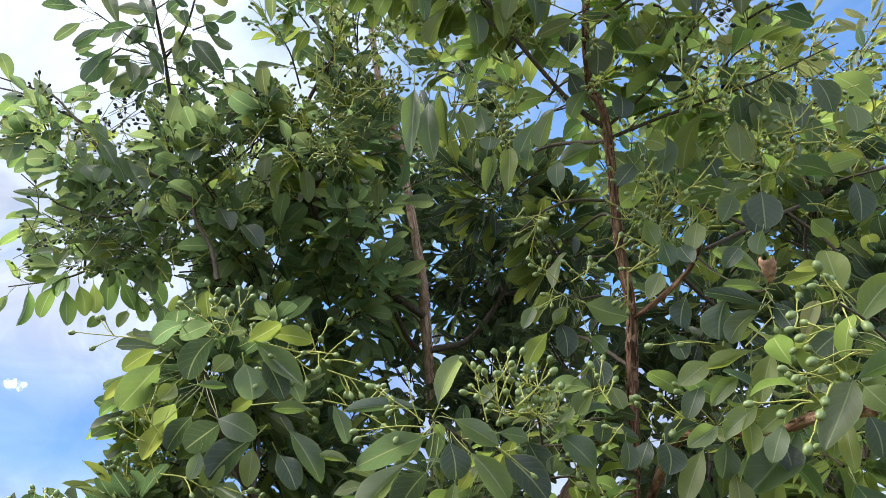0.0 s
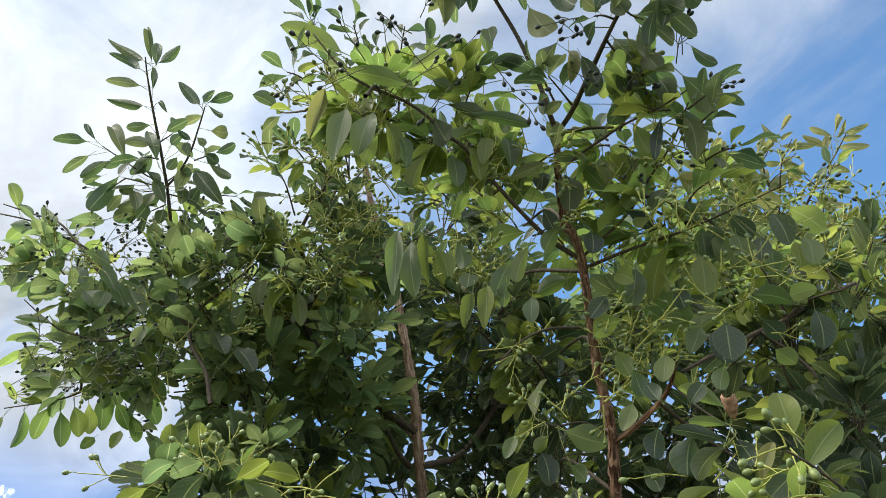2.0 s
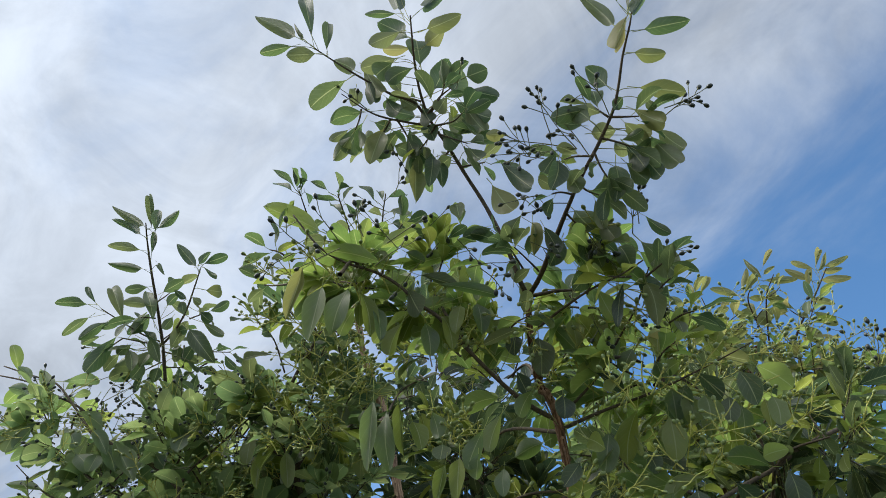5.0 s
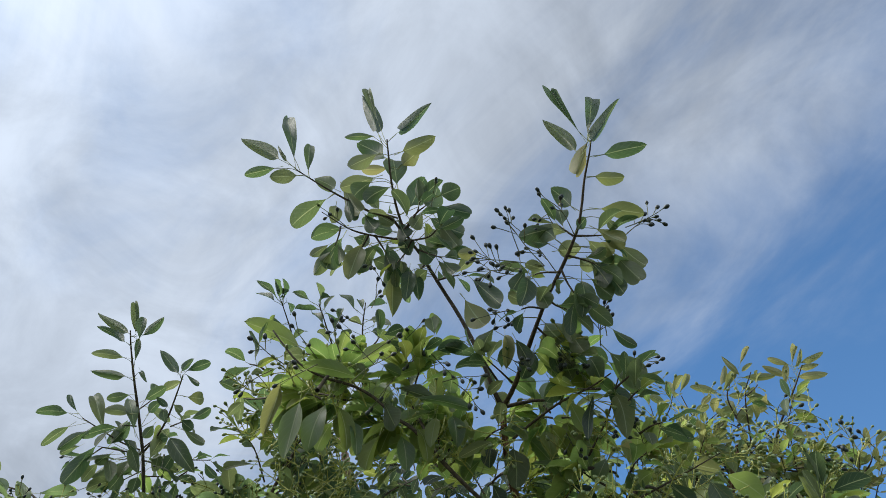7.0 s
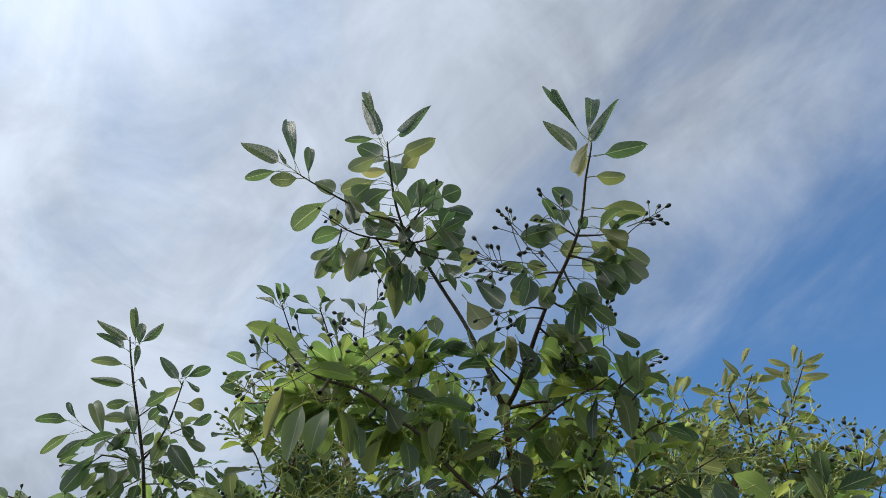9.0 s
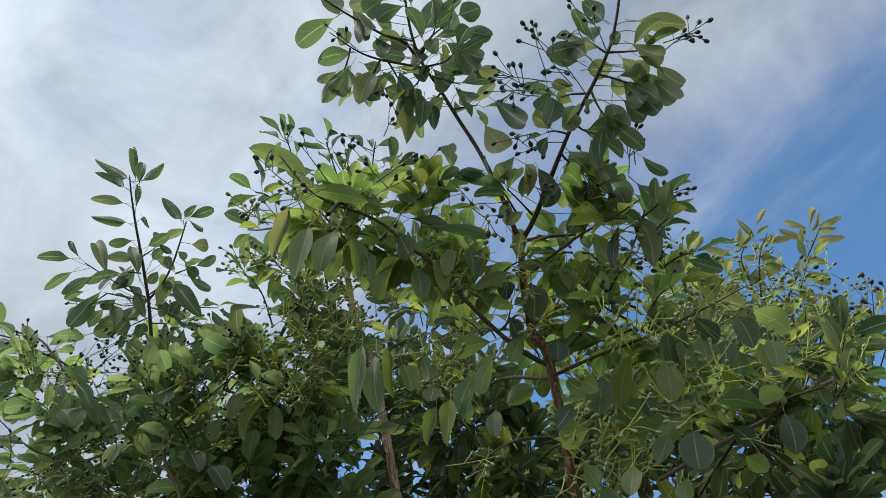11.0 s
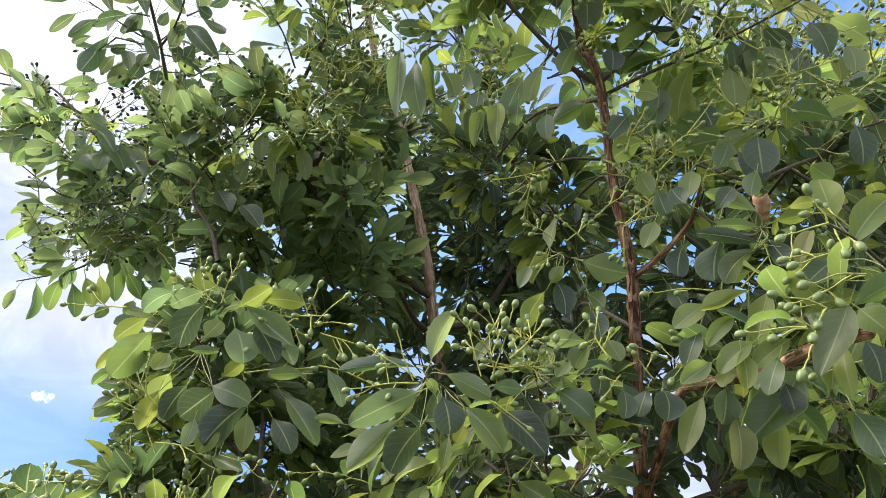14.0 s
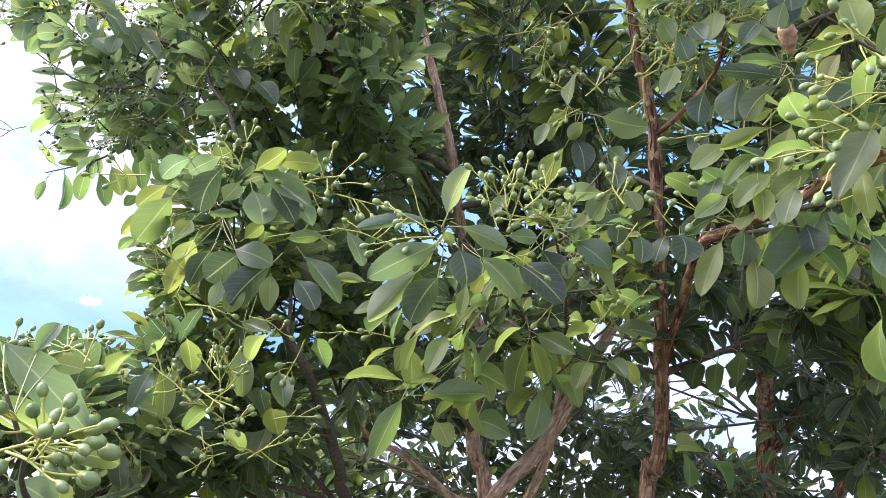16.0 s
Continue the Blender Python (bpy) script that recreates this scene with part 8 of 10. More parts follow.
leaf(limb_left, (-0.232, 1.117, 1.987), (-0.218, 1.128, 2.016), 0.030, 66, "young")
leaf(limb_left, (-0.206, 1.139, 1.941), (-0.178, 1.129, 1.958), 0.025, -24, "young")
leaf(limb_left, (-0.335, 1.117, 1.973), (-0.376, 1.126, 1.947), 0.019, 29, "young")
leaf(limb_left, (-0.354, 1.125, 1.942), (-0.375, 1.126, 1.924), 0.016, 27)
leaf(limb_left, (-0.235, 1.193, 1.940), (-0.275, 1.184, 1.899), 0.051, 50, "deep")
leaf(limb_left, (-0.244, 1.192, 1.946), (-0.180, 1.183, 1.919), 0.041, 79)
leaf(limb_left, (-0.181, 1.187, 1.923), (-0.233, 1.179, 1.861), 0.049, 54, "deep")
leaf(limb_left, (-0.186, 1.194, 1.910), (-0.185, 1.200, 1.857), 0.030, -3)
leaf(limb_left, (-0.153, 1.200, 1.906), (-0.116, 1.192, 1.856), 0.036, 55, "deep")
leaf(limb_left, (-0.254, 1.186, 1.899), (-0.258, 1.180, 1.858), 0.023, -14, "pale")
leaf(limb_left, (-0.313, 1.207, 1.969), (-0.333, 1.208, 1.918), 0.038, 41)
leaf(limb_left, (-0.320, 1.199, 1.941), (-0.342, 1.210, 1.887), 0.031, 21, "young")
leaf(limb_left, (-0.285, 1.210, 1.953), (-0.310, 1.208, 1.902), 0.036, 44, "deep")
leaf(limb_left, (-0.145, 1.210, 1.939), (-0.087, 1.207, 1.868), 0.034, 63)
leaf(limb_left, (-0.118, 1.206, 1.969), (-0.175, 1.217, 1.970), 0.022, 52)
leaf(limb_left, (-0.088, 1.210, 1.980), (-0.060, 1.215, 1.925), 0.025, 71, "pale")
leaf(limb_left, (-0.049, 1.197, 1.896), (-0.092, 1.193, 1.903), 0.015, 64)
leaf(limb_left, (-0.312, 1.189, 1.992), (-0.325, 1.179, 1.963), 0.030, -65, "young")
leaf(limb_left, (-0.221, 1.193, 1.897), (-0.240, 1.185, 1.853), 0.031, -82, "young")

# the rosette of large leaves
leaf(rosette_twig, (0.054, 1.120, 1.951), (-0.051, 1.129, 1.948), 0.019, 46, "pale")
leaf(rosette_twig, (0.061, 1.103, 1.914), (-0.023, 1.097, 1.870), 0.041, 56, "pale")
leaf(rosette_twig, (0.037, 1.109, 1.881), (-0.020, 1.101, 1.815), 0.033, 60, "pale")
leaf(rosette_twig, (0.064, 1.103, 1.871), (0.029, 1.114, 1.818), 0.047, 32, "deep")
leaf(rosette_twig, (0.071, 1.111, 1.955), (0.100, 1.105, 2.021), 0.033, -36, "pale")
leaf(rosette_twig, (0.090, 1.104, 1.937), (0.147, 1.101, 1.906), 0.029, -65, "pale")
leaf(rosette_twig, (0.087, 1.106, 1.910), (0.098, 1.106, 1.862), 0.043, 68, "deep")
leaf(rosette_twig, (0.114, 1.101, 1.896), (0.162, 1.101, 1.841), 0.034, 86)
leaf(rosette_twig, (0.079, 1.103, 1.909), (0.070, 1.093, 1.925), 0.015, 27)
leaf(rosette_twig, (0.146, 1.096, 1.920), (0.183, 1.085, 1.912), 0.021, -58, "pale")
leaf(rosette_twig, (0.098, 1.102, 1.861), (0.091, 1.104, 1.821), 0.018, 15, "young")
leaf(rosette_twig, (0.117, 1.118, 1.877), (0.104, 1.121, 1.855), 0.021, 44, "young")
leaf(rosette_twig, (0.056, 1.121, 1.914), (0.030, 1.119, 1.883), 0.018, 59, "young")
leaf(rosette_twig_right, (0.157, 1.185, 1.914), (0.214, 1.176, 1.857), 0.048, 70, "deep")
leaf(rosette_twig_right, (0.231, 1.174, 1.939), (0.273, 1.163, 1.899), 0.041, 69, "pale")
leaf(rosette_twig_right, (0.188, 1.182, 1.933), (0.213, 1.185, 1.884), 0.042, -50, "deep")
leaf(rosette_twig_right, (0.276, 1.179, 2.008), (0.219, 1.171, 2.006), 0.028, 47, "pale")
leaf(rosette_twig_right, (0.279, 1.170, 2.001), (0.256, 1.178, 1.971), 0.034, 41, "pale")
leaf(rosette_twig_right, (0.173, 1.180, 1.934), (0.166, 1.182, 1.906), 0.027, 43, "young")
leaf(rosette_twig_right, (0.232, 1.175, 1.919), (0.218, 1.180, 1.891), 0.020, 53, "pale")
leaf(rosette_twig_right, (0.279, 1.156, 2.046), (0.288, 1.147, 2.002), 0.029, 41, "deep")
leaf(rosette_twig_right, (0.289, 1.158, 1.960), (0.284, 1.166, 1.932), 0.030, 15, "deep")
leaf(rosette_twig_right, (0.221, 1.174, 1.954), (0.251, 1.177, 1.947), 0.020, -46)
leaf(rosette_twig_right, (0.146, 1.170, 2.008), (0.124, 1.158, 1.972), 0.021, -54)
leaf(rosette_twig_right, (0.172, 1.177, 1.975), (0.195, 1.178, 2.002), 0.020, -58, "pale")
leaf(rosette_twig_right, (0.301, 1.175, 2.011), (0.315, 1.164, 1.976), 0.027, 48)
leaf(rosette_twig_right, (0.205, 1.163, 1.974), (0.168, 1.152, 1.959), 0.018, 61)
leaf(rosette_twig_right, (0.251, 1.177, 1.980), (0.231, 1.170, 1.955), 0.022, -59)
leaf(mid_twig, (0.244, 1.274, 2.144), (0.255, 1.274, 2.087), 0.038, -9, "deep")
leaf(mid_twig, (0.228, 1.259, 2.125), (0.193, 1.264, 2.064), 0.036, 47, "young")
leaf(mid_twig, (0.284, 1.264, 2.176), (0.353, 1.267, 2.156), 0.051, -48, "pale")
leaf(mid_twig, (0.288, 1.249, 2.113), (0.310, 1.244, 2.087), 0.030, -52)
leaf(mid_twig, (0.257, 1.254, 2.163), (0.234, 1.256, 2.135), 0.023, 60)
leaf(mid_twig, (0.204, 1.247, 2.160), (0.186, 1.241, 2.118), 0.023, -59)

# leaves of the bough that reaches toward the path
leaf(near_twig, (0.462, 1.006, 2.106), (0.406, 1.010, 2.136), 0.024, 39)
leaf(near_twig, (0.459, 1.000, 2.082), (0.410, 1.000, 2.085), 0.017, 39)
leaf(near_twig, (0.455, 0.989, 2.053), (0.386, 0.998, 2.073), 0.019, 45, "deep")
leaf(near_twig, (0.417, 1.014, 2.075), (0.406, 1.025, 2.024), 0.044, 44, "high")
leaf(near_twig, (0.449, 0.999, 2.053), (0.411, 1.006, 2.013), 0.031, 48, "deep")
leaf(near_twig, (0.464, 0.998, 2.065), (0.479, 0.993, 2.030), 0.026, -59, "deep")
leaf(near_twig, (0.483, 1.013, 2.097), (0.527, 1.006, 2.107), 0.023, -41, "young")
leaf(near_twig, (0.489, 0.989, 2.101), (0.528, 0.990, 2.109), 0.017, -34, "young")
leaf(near_twig, (0.377, 0.989, 2.107), (0.364, 0.997, 2.134), 0.025, -72, "high")
leaf(near_twig, (0.474, 1.012, 2.171), (0.463, 1.016, 2.137), 0.025, 64)
leaf(near_twig, (0.443, 1.012, 2.146), (0.419, 1.012, 2.114), 0.024, -83, "deep")
leaf(bough_mid, (0.521, 1.105, 2.293), (0.518, 1.105, 2.227), 0.054, 1, "deep")
leaf(bough_mid, (0.427, 1.114, 2.242), (0.414, 1.105, 2.190), 0.033, -30)
leaf(bough_mid, (0.374, 1.114, 2.215), (0.387, 1.123, 2.174), 0.031, -24)
leaf(bough_mid, (0.356, 1.128, 2.253), (0.374, 1.136, 2.215), 0.031, -30)
leaf(bough_mid, (0.407, 1.133, 2.135), (0.395, 1.138, 2.086), 0.037, 47, "deep")
leaf(bough_mid, (0.368, 1.114, 2.160), (0.349, 1.111, 2.115), 0.028, -63)
leaf(bough_mid, (0.378, 1.135, 2.076), (0.396, 1.137, 2.040), 0.031, -43, "deep")
leaf(bough_mid, (0.486, 1.118, 2.293), (0.461, 1.112, 2.241), 0.033, -64)
leaf(near_twig_right, (0.487, 0.888, 2.023), (0.485, 0.896, 2.078), 0.033, -13, "young")
leaf(near_twig_right, (0.451, 0.913, 1.976), (0.472, 0.907, 2.024), 0.018, 77, "khaki")
leaf(near_twig_right, (0.482, 0.900, 1.986), (0.449, 0.893, 1.957), 0.028, -68, "high")
leaf(near_twig_right, (0.448, 0.914, 1.933), (0.484, 0.923, 1.955), 0.022, 66, "young")
leaf(near_twig_right, (0.507, 0.904, 1.953), (0.476, 0.914, 1.942), 0.022, 42, "young")
leaf(near_twig_right, (0.490, 0.901, 1.981), (0.468, 0.907, 1.994), 0.014, 50)
leaf(near_twig_right, (0.508, 0.907, 1.984), (0.524, 0.906, 1.965), 0.019, -31, "young")
leaf(near_twig_right, (0.471, 0.844, 1.969), (0.515, 0.839, 2.019), 0.030, 80, "young")
leaf(near_twig_right, (0.470, 0.853, 1.915), (0.484, 0.844, 1.891), 0.028, 78, "young")
leaf(bough_near, (0.439, 1.015, 2.008), (0.381, 1.010, 1.981), 0.020, 51, "young")
leaf(bough_near, (0.393, 1.034, 1.999), (0.355, 1.029, 1.967), 0.029, -71)
leaf(bough_near, (0.419, 1.014, 1.976), (0.384, 1.015, 1.940), 0.021, -75)
leaf(bough_near, (0.459, 1.010, 2.007), (0.434, 1.002, 1.940), 0.028, -46, "young")
leaf(bough_near, (0.452, 1.032, 2.041), (0.425, 1.032, 2.030), 0.018, 56, "young")
leaf(bough_near, (0.473, 1.032, 1.998), (0.482, 1.044, 1.975), 0.018, 6)
leaf(bough_near, (0.481, 0.889, 1.935), (0.437, 0.882, 1.861), 0.034, -57, "high")
leaf(bough_near, (0.469, 0.895, 1.903), (0.463, 0.885, 1.846), 0.019, 10, "young")
leaf(bough_near, (0.489, 0.893, 1.902), (0.494, 0.894, 1.861), 0.031, 1, "deep")
leaf(bough_near, (0.471, 0.907, 1.840), (0.487, 0.905, 1.799), 0.034, -49, "high")
leaf(bough_near, (0.521, 1.121, 1.951), (0.449, 1.118, 1.868), 0.066, -65)
leaf(bough_near, (0.431, 1.107, 1.889), (0.425, 1.102, 1.827), 0.035, -13, "khaki")
leaf(bough_near, (0.425, 1.109, 1.925), (0.416, 1.109, 1.880), 0.035, -10, "high")
leaf(bough_near, (0.405, 1.131, 1.922), (0.372, 1.124, 1.848), 0.030, -55)
leaf(bough_near, (0.406, 1.112, 2.003), (0.383, 1.110, 1.951), 0.029, -60, "high")
leaf(bough_near, (0.405, 1.134, 1.955), (0.363, 1.142, 1.930), 0.027, 48, "high")
leaf(bough_near, (0.351, 1.106, 1.920), (0.349, 1.094, 1.878), 0.041, -22, "deep")
leaf(bough_near, (0.339, 1.132, 1.930), (0.324, 1.131, 1.894), 0.028, -60, "deep")
leaf(bough_near, (0.304, 1.105, 1.921), (0.303, 1.102, 1.883), 0.028, -20, "deep")
leaf(bough_near, (0.452, 1.130, 1.995), (0.464, 1.138, 1.968), 0.033, -6, "deep")
leaf(bough_near, (0.496, 1.112, 1.931), (0.498, 1.103, 1.888), 0.033, 22, "deep")
leaf(bough_near, (0.448, 0.951, 1.925), (0.409, 0.955, 1.895), 0.026, -68, "young")
leaf(bough_near, (0.414, 0.957, 1.924), (0.376, 0.960, 1.891), 0.026, -71)
leaf(bough_near, (0.492, 0.949, 1.939), (0.453, 0.950, 1.911), 0.022, -82, "young")
leaf(bough_near, (0.536, 0.958, 1.953), (0.497, 0.952, 1.899), 0.031, -44, "young")
leaf(bough_near, (0.370, 0.954, 1.902), (0.335, 0.950, 1.876), 0.022, -79)
leaf(bough_near, (0.476, 0.943, 1.916), (0.473, 0.946, 1.871), 0.025, -2, "young")
leaf(bough_near, (0.429, 0.938, 1.902), (0.408, 0.928, 1.860), 0.024, -34)
leaf(bough_near, (0.398, 0.952, 1.913), (0.397, 0.950, 1.872), 0.021, 2, "young")

# big leaves close beside the path
leaf(near_left_twig, (-0.209, 0.754, 1.715), (-0.152, 0.791, 1.655), 0.033, 76, "pale")
leaf(near_left_twig, (-0.209, 0.756, 1.673), (-0.180, 0.795, 1.651), 0.028, -55)
leaf(near_left_twig, (-0.174, 0.801, 1.640), (-0.140, 0.823, 1.633), 0.020, 77, "young")
leaf(near_left_twig, (-0.185, 0.761, 1.705), (-0.178, 0.774, 1.732), 0.015, 48)
leaf(near_left_twig, (-0.177, 0.770, 1.702), (-0.152, 0.775, 1.697), 0.016, 74, "young")
leaf(near_left_twig, (-0.195, 0.780, 1.618), (-0.169, 0.796, 1.600), 0.028, 72, "pale")
leaf(near_left_twig, (-0.172, 0.796, 1.619), (-0.171, 0.809, 1.600), 0.019, -28, "young")

# the twigs and leaves of the open-side crown
west_twig = limb(tree_b, "branch", [(-0.571, 1.660, 2.576), (-0.688, 1.660, 2.658), (-0.797, 1.660, 2.695), (-0.875, 1.660, 2.745), (-0.968, 1.660, 2.838), (-1.051, 1.660, 2.913), (-1.134, 1.660, 2.942), (-1.242, 1.660, 2.980)], 0.0065, 0.0018)
west_twig_low = limb(tree_b, "branch", [(-0.719, 1.660, 2.566), (-0.791, 1.660, 2.541), (-0.901, 1.660, 2.564), (-0.963, 1.660, 2.596), (-1.050, 1.660, 2.658)], 0.0036, 0.0014)
core_twig = limb(tree_b, "branch", [(-0.469, 1.620, 2.363), (-0.503, 1.620, 2.447), (-0.557, 1.620, 2.521), (-0.563, 1.620, 2.600), (-0.498, 1.620, 2.684), (-0.428, 1.620, 2.773)], 0.0060, 0.0020)
leaf(west_twig, (-1.007, 1.616, 2.824), (-1.072, 1.612, 2.923), 0.040, -59, "pale")
leaf(west_twig, (-1.015, 1.635, 2.902), (-0.900, 1.628, 2.896), 0.040, -25, "pale")
leaf(west_twig, (-1.049, 1.637, 2.821), (-1.119, 1.637, 2.761), 0.074, 26, "pale")
leaf(west_twig, (-1.076, 1.644, 2.769), (-1.084, 1.640, 2.683), 0.072, -16, "pale")
leaf(west_twig, (-1.021, 1.622, 2.763), (-1.048, 1.615, 2.677), 0.035, 32, "pale")
leaf(west_twig, (-0.956, 1.624, 2.719), (-1.013, 1.635, 2.639), 0.056, 14, "pale")
leaf(west_twig, (-0.915, 1.621, 2.682), (-0.961, 1.614, 2.629), 0.035, 32, "pale")
leaf(west_twig, (-0.867, 1.635, 2.710), (-0.891, 1.646, 2.597), 0.053, 13, "pale")
leaf(west_twig, (-0.879, 1.627, 2.669), (-0.811, 1.620, 2.611), 0.058, 59, "pale")
leaf(west_twig, (-0.853, 1.619, 2.734), (-0.779, 1.609, 2.654), 0.037, 69, "pale")
leaf(west_twig, (-0.820, 1.627, 2.695), (-0.760, 1.636, 2.622), 0.050, 64, "pale")
leaf(west_twig, (-0.964, 1.637, 2.850), (-0.927, 1.649, 2.873), 0.029, -25, "pale")
leaf(west_twig, (-1.026, 1.625, 2.789), (-0.997, 1.617, 2.844), 0.054, -1, "pale")
leaf(west_twig, (-0.931, 1.637, 2.802), (-0.834, 1.626, 2.745), 0.041, -53, "pale")
leaf(west_twig, (-0.786, 1.626, 2.704), (-0.694, 1.623, 2.590), 0.055, 66, "pale")
leaf(west_twig, (-0.812, 1.620, 2.665), (-0.811, 1.608, 2.607), 0.043, -16, "pale")
leaf(west_twig, (-0.718, 1.626, 2.739), (-0.712, 1.636, 2.806), 0.045, 23, "pale")
leaf(west_twig, (-0.770, 1.644, 2.904), (-0.733, 1.637, 2.799), 0.049, 42, "pale")
leaf(west_twig, (-0.973, 1.640, 2.785), (-1.005, 1.647, 2.735), 0.050, 14, "pale")
leaf(west_twig, (-1.078, 1.616, 2.843), (-1.154, 1.616, 2.872), 0.038, 48, "pale")
leaf(west_twig, (-1.121, 1.643, 2.914), (-1.177, 1.635, 2.959), 0.028, 62, "pale")
leaf(west_twig, (-0.949, 1.642, 2.759), (-0.888, 1.631, 2.689), 0.046, 56, "pale")
leaf(west_twig_low, (-0.931, 1.639, 2.576), (-1.043, 1.646, 2.598), 0.021, 53, "pale")
leaf(west_twig_low, (-0.905, 1.616, 2.557), (-0.831, 1.606, 2.557), 0.017, -28, "pale")
leaf(west_twig_low, (-0.912, 1.623, 2.582), (-0.925, 1.629, 2.639), 0.018, -5, "pale")
leaf(west_twig_low, (-0.924, 1.625, 2.520), (-0.993, 1.620, 2.516), 0.022, 31, "pale")
leaf(west_twig_low, (-0.931, 1.634, 2.509), (-0.968, 1.628, 2.465), 0.035, 29, "pale")
leaf(west_twig_low, (-0.936, 1.624, 2.488), (-0.943, 1.619, 2.437), 0.024, -29)
leaf(west_twig_low, (-0.835, 1.638, 2.552), (-0.776, 1.648, 2.609), 0.034, -32, "pale")
leaf(west_twig_low, (-0.840, 1.643, 2.579), (-0.845, 1.632, 2.617), 0.018, 37, "pale")
leaf(west_twig_low, (-0.827, 1.629, 2.523), (-0.888, 1.640, 2.510), 0.033, 21, "pale")
leaf(west_twig_low, (-0.861, 1.627, 2.521), (-0.926, 1.621, 2.533), 0.024, 48, "pale")
leaf(core_twig, (-0.637, 1.580, 2.640), (-0.609, 1.590, 2.610), 0.038, -59, "pale")
leaf(core_twig, (-0.537, 1.589, 2.663), (-0.558, 1.595, 2.614), 0.032, 14, "pale")
leaf(core_twig, (-0.494, 1.588, 2.535), (-0.451, 1.591, 2.473), 0.050, 72, "deep")
leaf(core_twig, (-0.424, 1.575, 2.483), (-0.368, 1.571, 2.421), 0.047, 64, "deep")
leaf(core_twig, (-0.359, 1.567, 2.633), (-0.351, 1.560, 2.532), 0.027, 6)
leaf(core_twig, (-0.305, 1.572, 2.637), (-0.278, 1.562, 2.534), 0.038, 48)
leaf(core_twig, (-0.402, 1.582, 2.693), (-0.397, 1.577, 2.604), 0.044, 9)
leaf(core_twig, (-0.380, 1.592, 2.788), (-0.318, 1.603, 2.775), 0.048, -40, "pale")
leaf(core_twig, (-0.510, 1.568, 2.861), (-0.414, 1.558, 2.872), 0.024, -26)
leaf(core_twig, (-0.654, 1.586, 2.820), (-0.574, 1.585, 2.701), 0.036, 70, "pale")
leaf(core_twig, (-0.425, 1.578, 2.607), (-0.440, 1.580, 2.546), 0.038, 29, "pale")
leaf(core_twig, (-0.517, 1.587, 2.748), (-0.548, 1.596, 2.685), 0.036, 16, "pale")
leaf(core_twig, (-0.495, 1.569, 2.806), (-0.439, 1.577, 2.741), 0.039, -59, "pale")
leaf(core_twig, (-0.591, 1.582, 2.817), (-0.637, 1.579, 2.852), 0.025, 47)
leaf(core_twig, (-0.653, 1.571, 2.538), (-0.664, 1.565, 2.474), 0.033, -19, "pale")

# leaves of the highest shoots
leaf(leader_left, (0.045, 0.712, 3.143), (-0.012, 0.713, 3.345), 0.037, 66, "high")
leaf(leader_left, (0.047, 0.697, 3.162), (0.002, 0.709, 3.364), 0.021, -90, "high")
leaf(leader_left, (0.092, 0.692, 3.103), (0.162, 0.699, 3.252), 0.028, -48, "high")
leaf(leader_left, (0.037, 0.715, 3.139), (-0.026, 0.705, 3.124), 0.018, 35, "high")
leaf(leader_left, (0.061, 0.743, 3.091), (-0.009, 0.751, 3.177), 0.047, 50, "high")
leaf(leader_left, (0.050, 0.714, 3.057), (-0.003, 0.709, 3.004), 0.036, 52, "high")
leaf(leader_left, (0.102, 0.713, 3.060), (0.170, 0.725, 3.137), 0.038, -54, "khaki")
leaf(leader_left, (0.096, 0.759, 3.084), (0.131, 0.756, 3.143), 0.040, -38, "khaki")
leaf(leader_left, (0.085, 0.780, 3.041), (0.071, 0.775, 3.134), 0.055, 13, "high")
leaf(leader_left, (0.065, 0.765, 3.085), (0.009, 0.755, 3.068), 0.025, 43, "khaki")
leaf(leader_left, (0.036, 0.773, 3.062), (-0.032, 0.766, 3.018), 0.040, 39, "high")
leaf(leader_left, (0.032, 0.767, 3.036), (0.003, 0.760, 2.975), 0.043, 50, "high")
leaf(leader_left, (-0.054, 0.795, 3.060), (-0.109, 0.798, 3.114), 0.036, 42, "high")
leaf(leader_left, (0.071, 0.773, 3.020), (0.027, 0.768, 2.962), 0.037, 34, "high")
leaf(leader_left, (0.110, 0.817, 3.004), (0.138, 0.812, 3.111), 0.051, -46, "high")
leaf(leader_left, (0.144, 0.835, 3.026), (0.165, 0.836, 3.112), 0.046, -77, "high")
leaf(leader_left, (0.177, 0.790, 3.004), (0.219, 0.788, 3.025), 0.046, -51, "high")
leaf(leader_left, (0.181, 0.827, 3.017), (0.240, 0.817, 2.969), 0.034, -43, "high")
leaf(leader_left, (0.149, 0.850, 3.011), (0.222, 0.848, 2.943), 0.046, -59, "high")
leaf(leader_left, (0.168, 0.844, 2.990), (0.210, 0.855, 2.910), 0.040, -59, "high")
leaf(leader_left, (0.134, 0.839, 3.012), (0.117, 0.835, 2.956), 0.036, 64, "high")
leaf(leader_left, (0.134, 0.872, 3.011), (0.173, 0.883, 2.952), 0.047, -51, "high")
leaf(leader_left, (0.123, 0.879, 2.961), (0.156, 0.884, 2.911), 0.046, -59, "high")
leaf(leader_left, (-0.040, 0.851, 2.992), (-0.106, 0.861, 2.974), 0.038, 22, "high")
leaf(leader_left, (-0.046, 0.891, 3.015), (-0.069, 0.889, 2.902), 0.048, 61, "high")
leaf(leader_left, (-0.075, 0.890, 2.987), (-0.104, 0.882, 2.939), 0.024, 67, "high")
leaf(leader_left, (-0.054, 0.824, 3.041), (-0.054, 0.828, 2.978), 0.033, -36, "high")
leaf(leader_left, (-0.022, 0.794, 3.025), (0.000, 0.797, 2.940), 0.034, -65, "high")
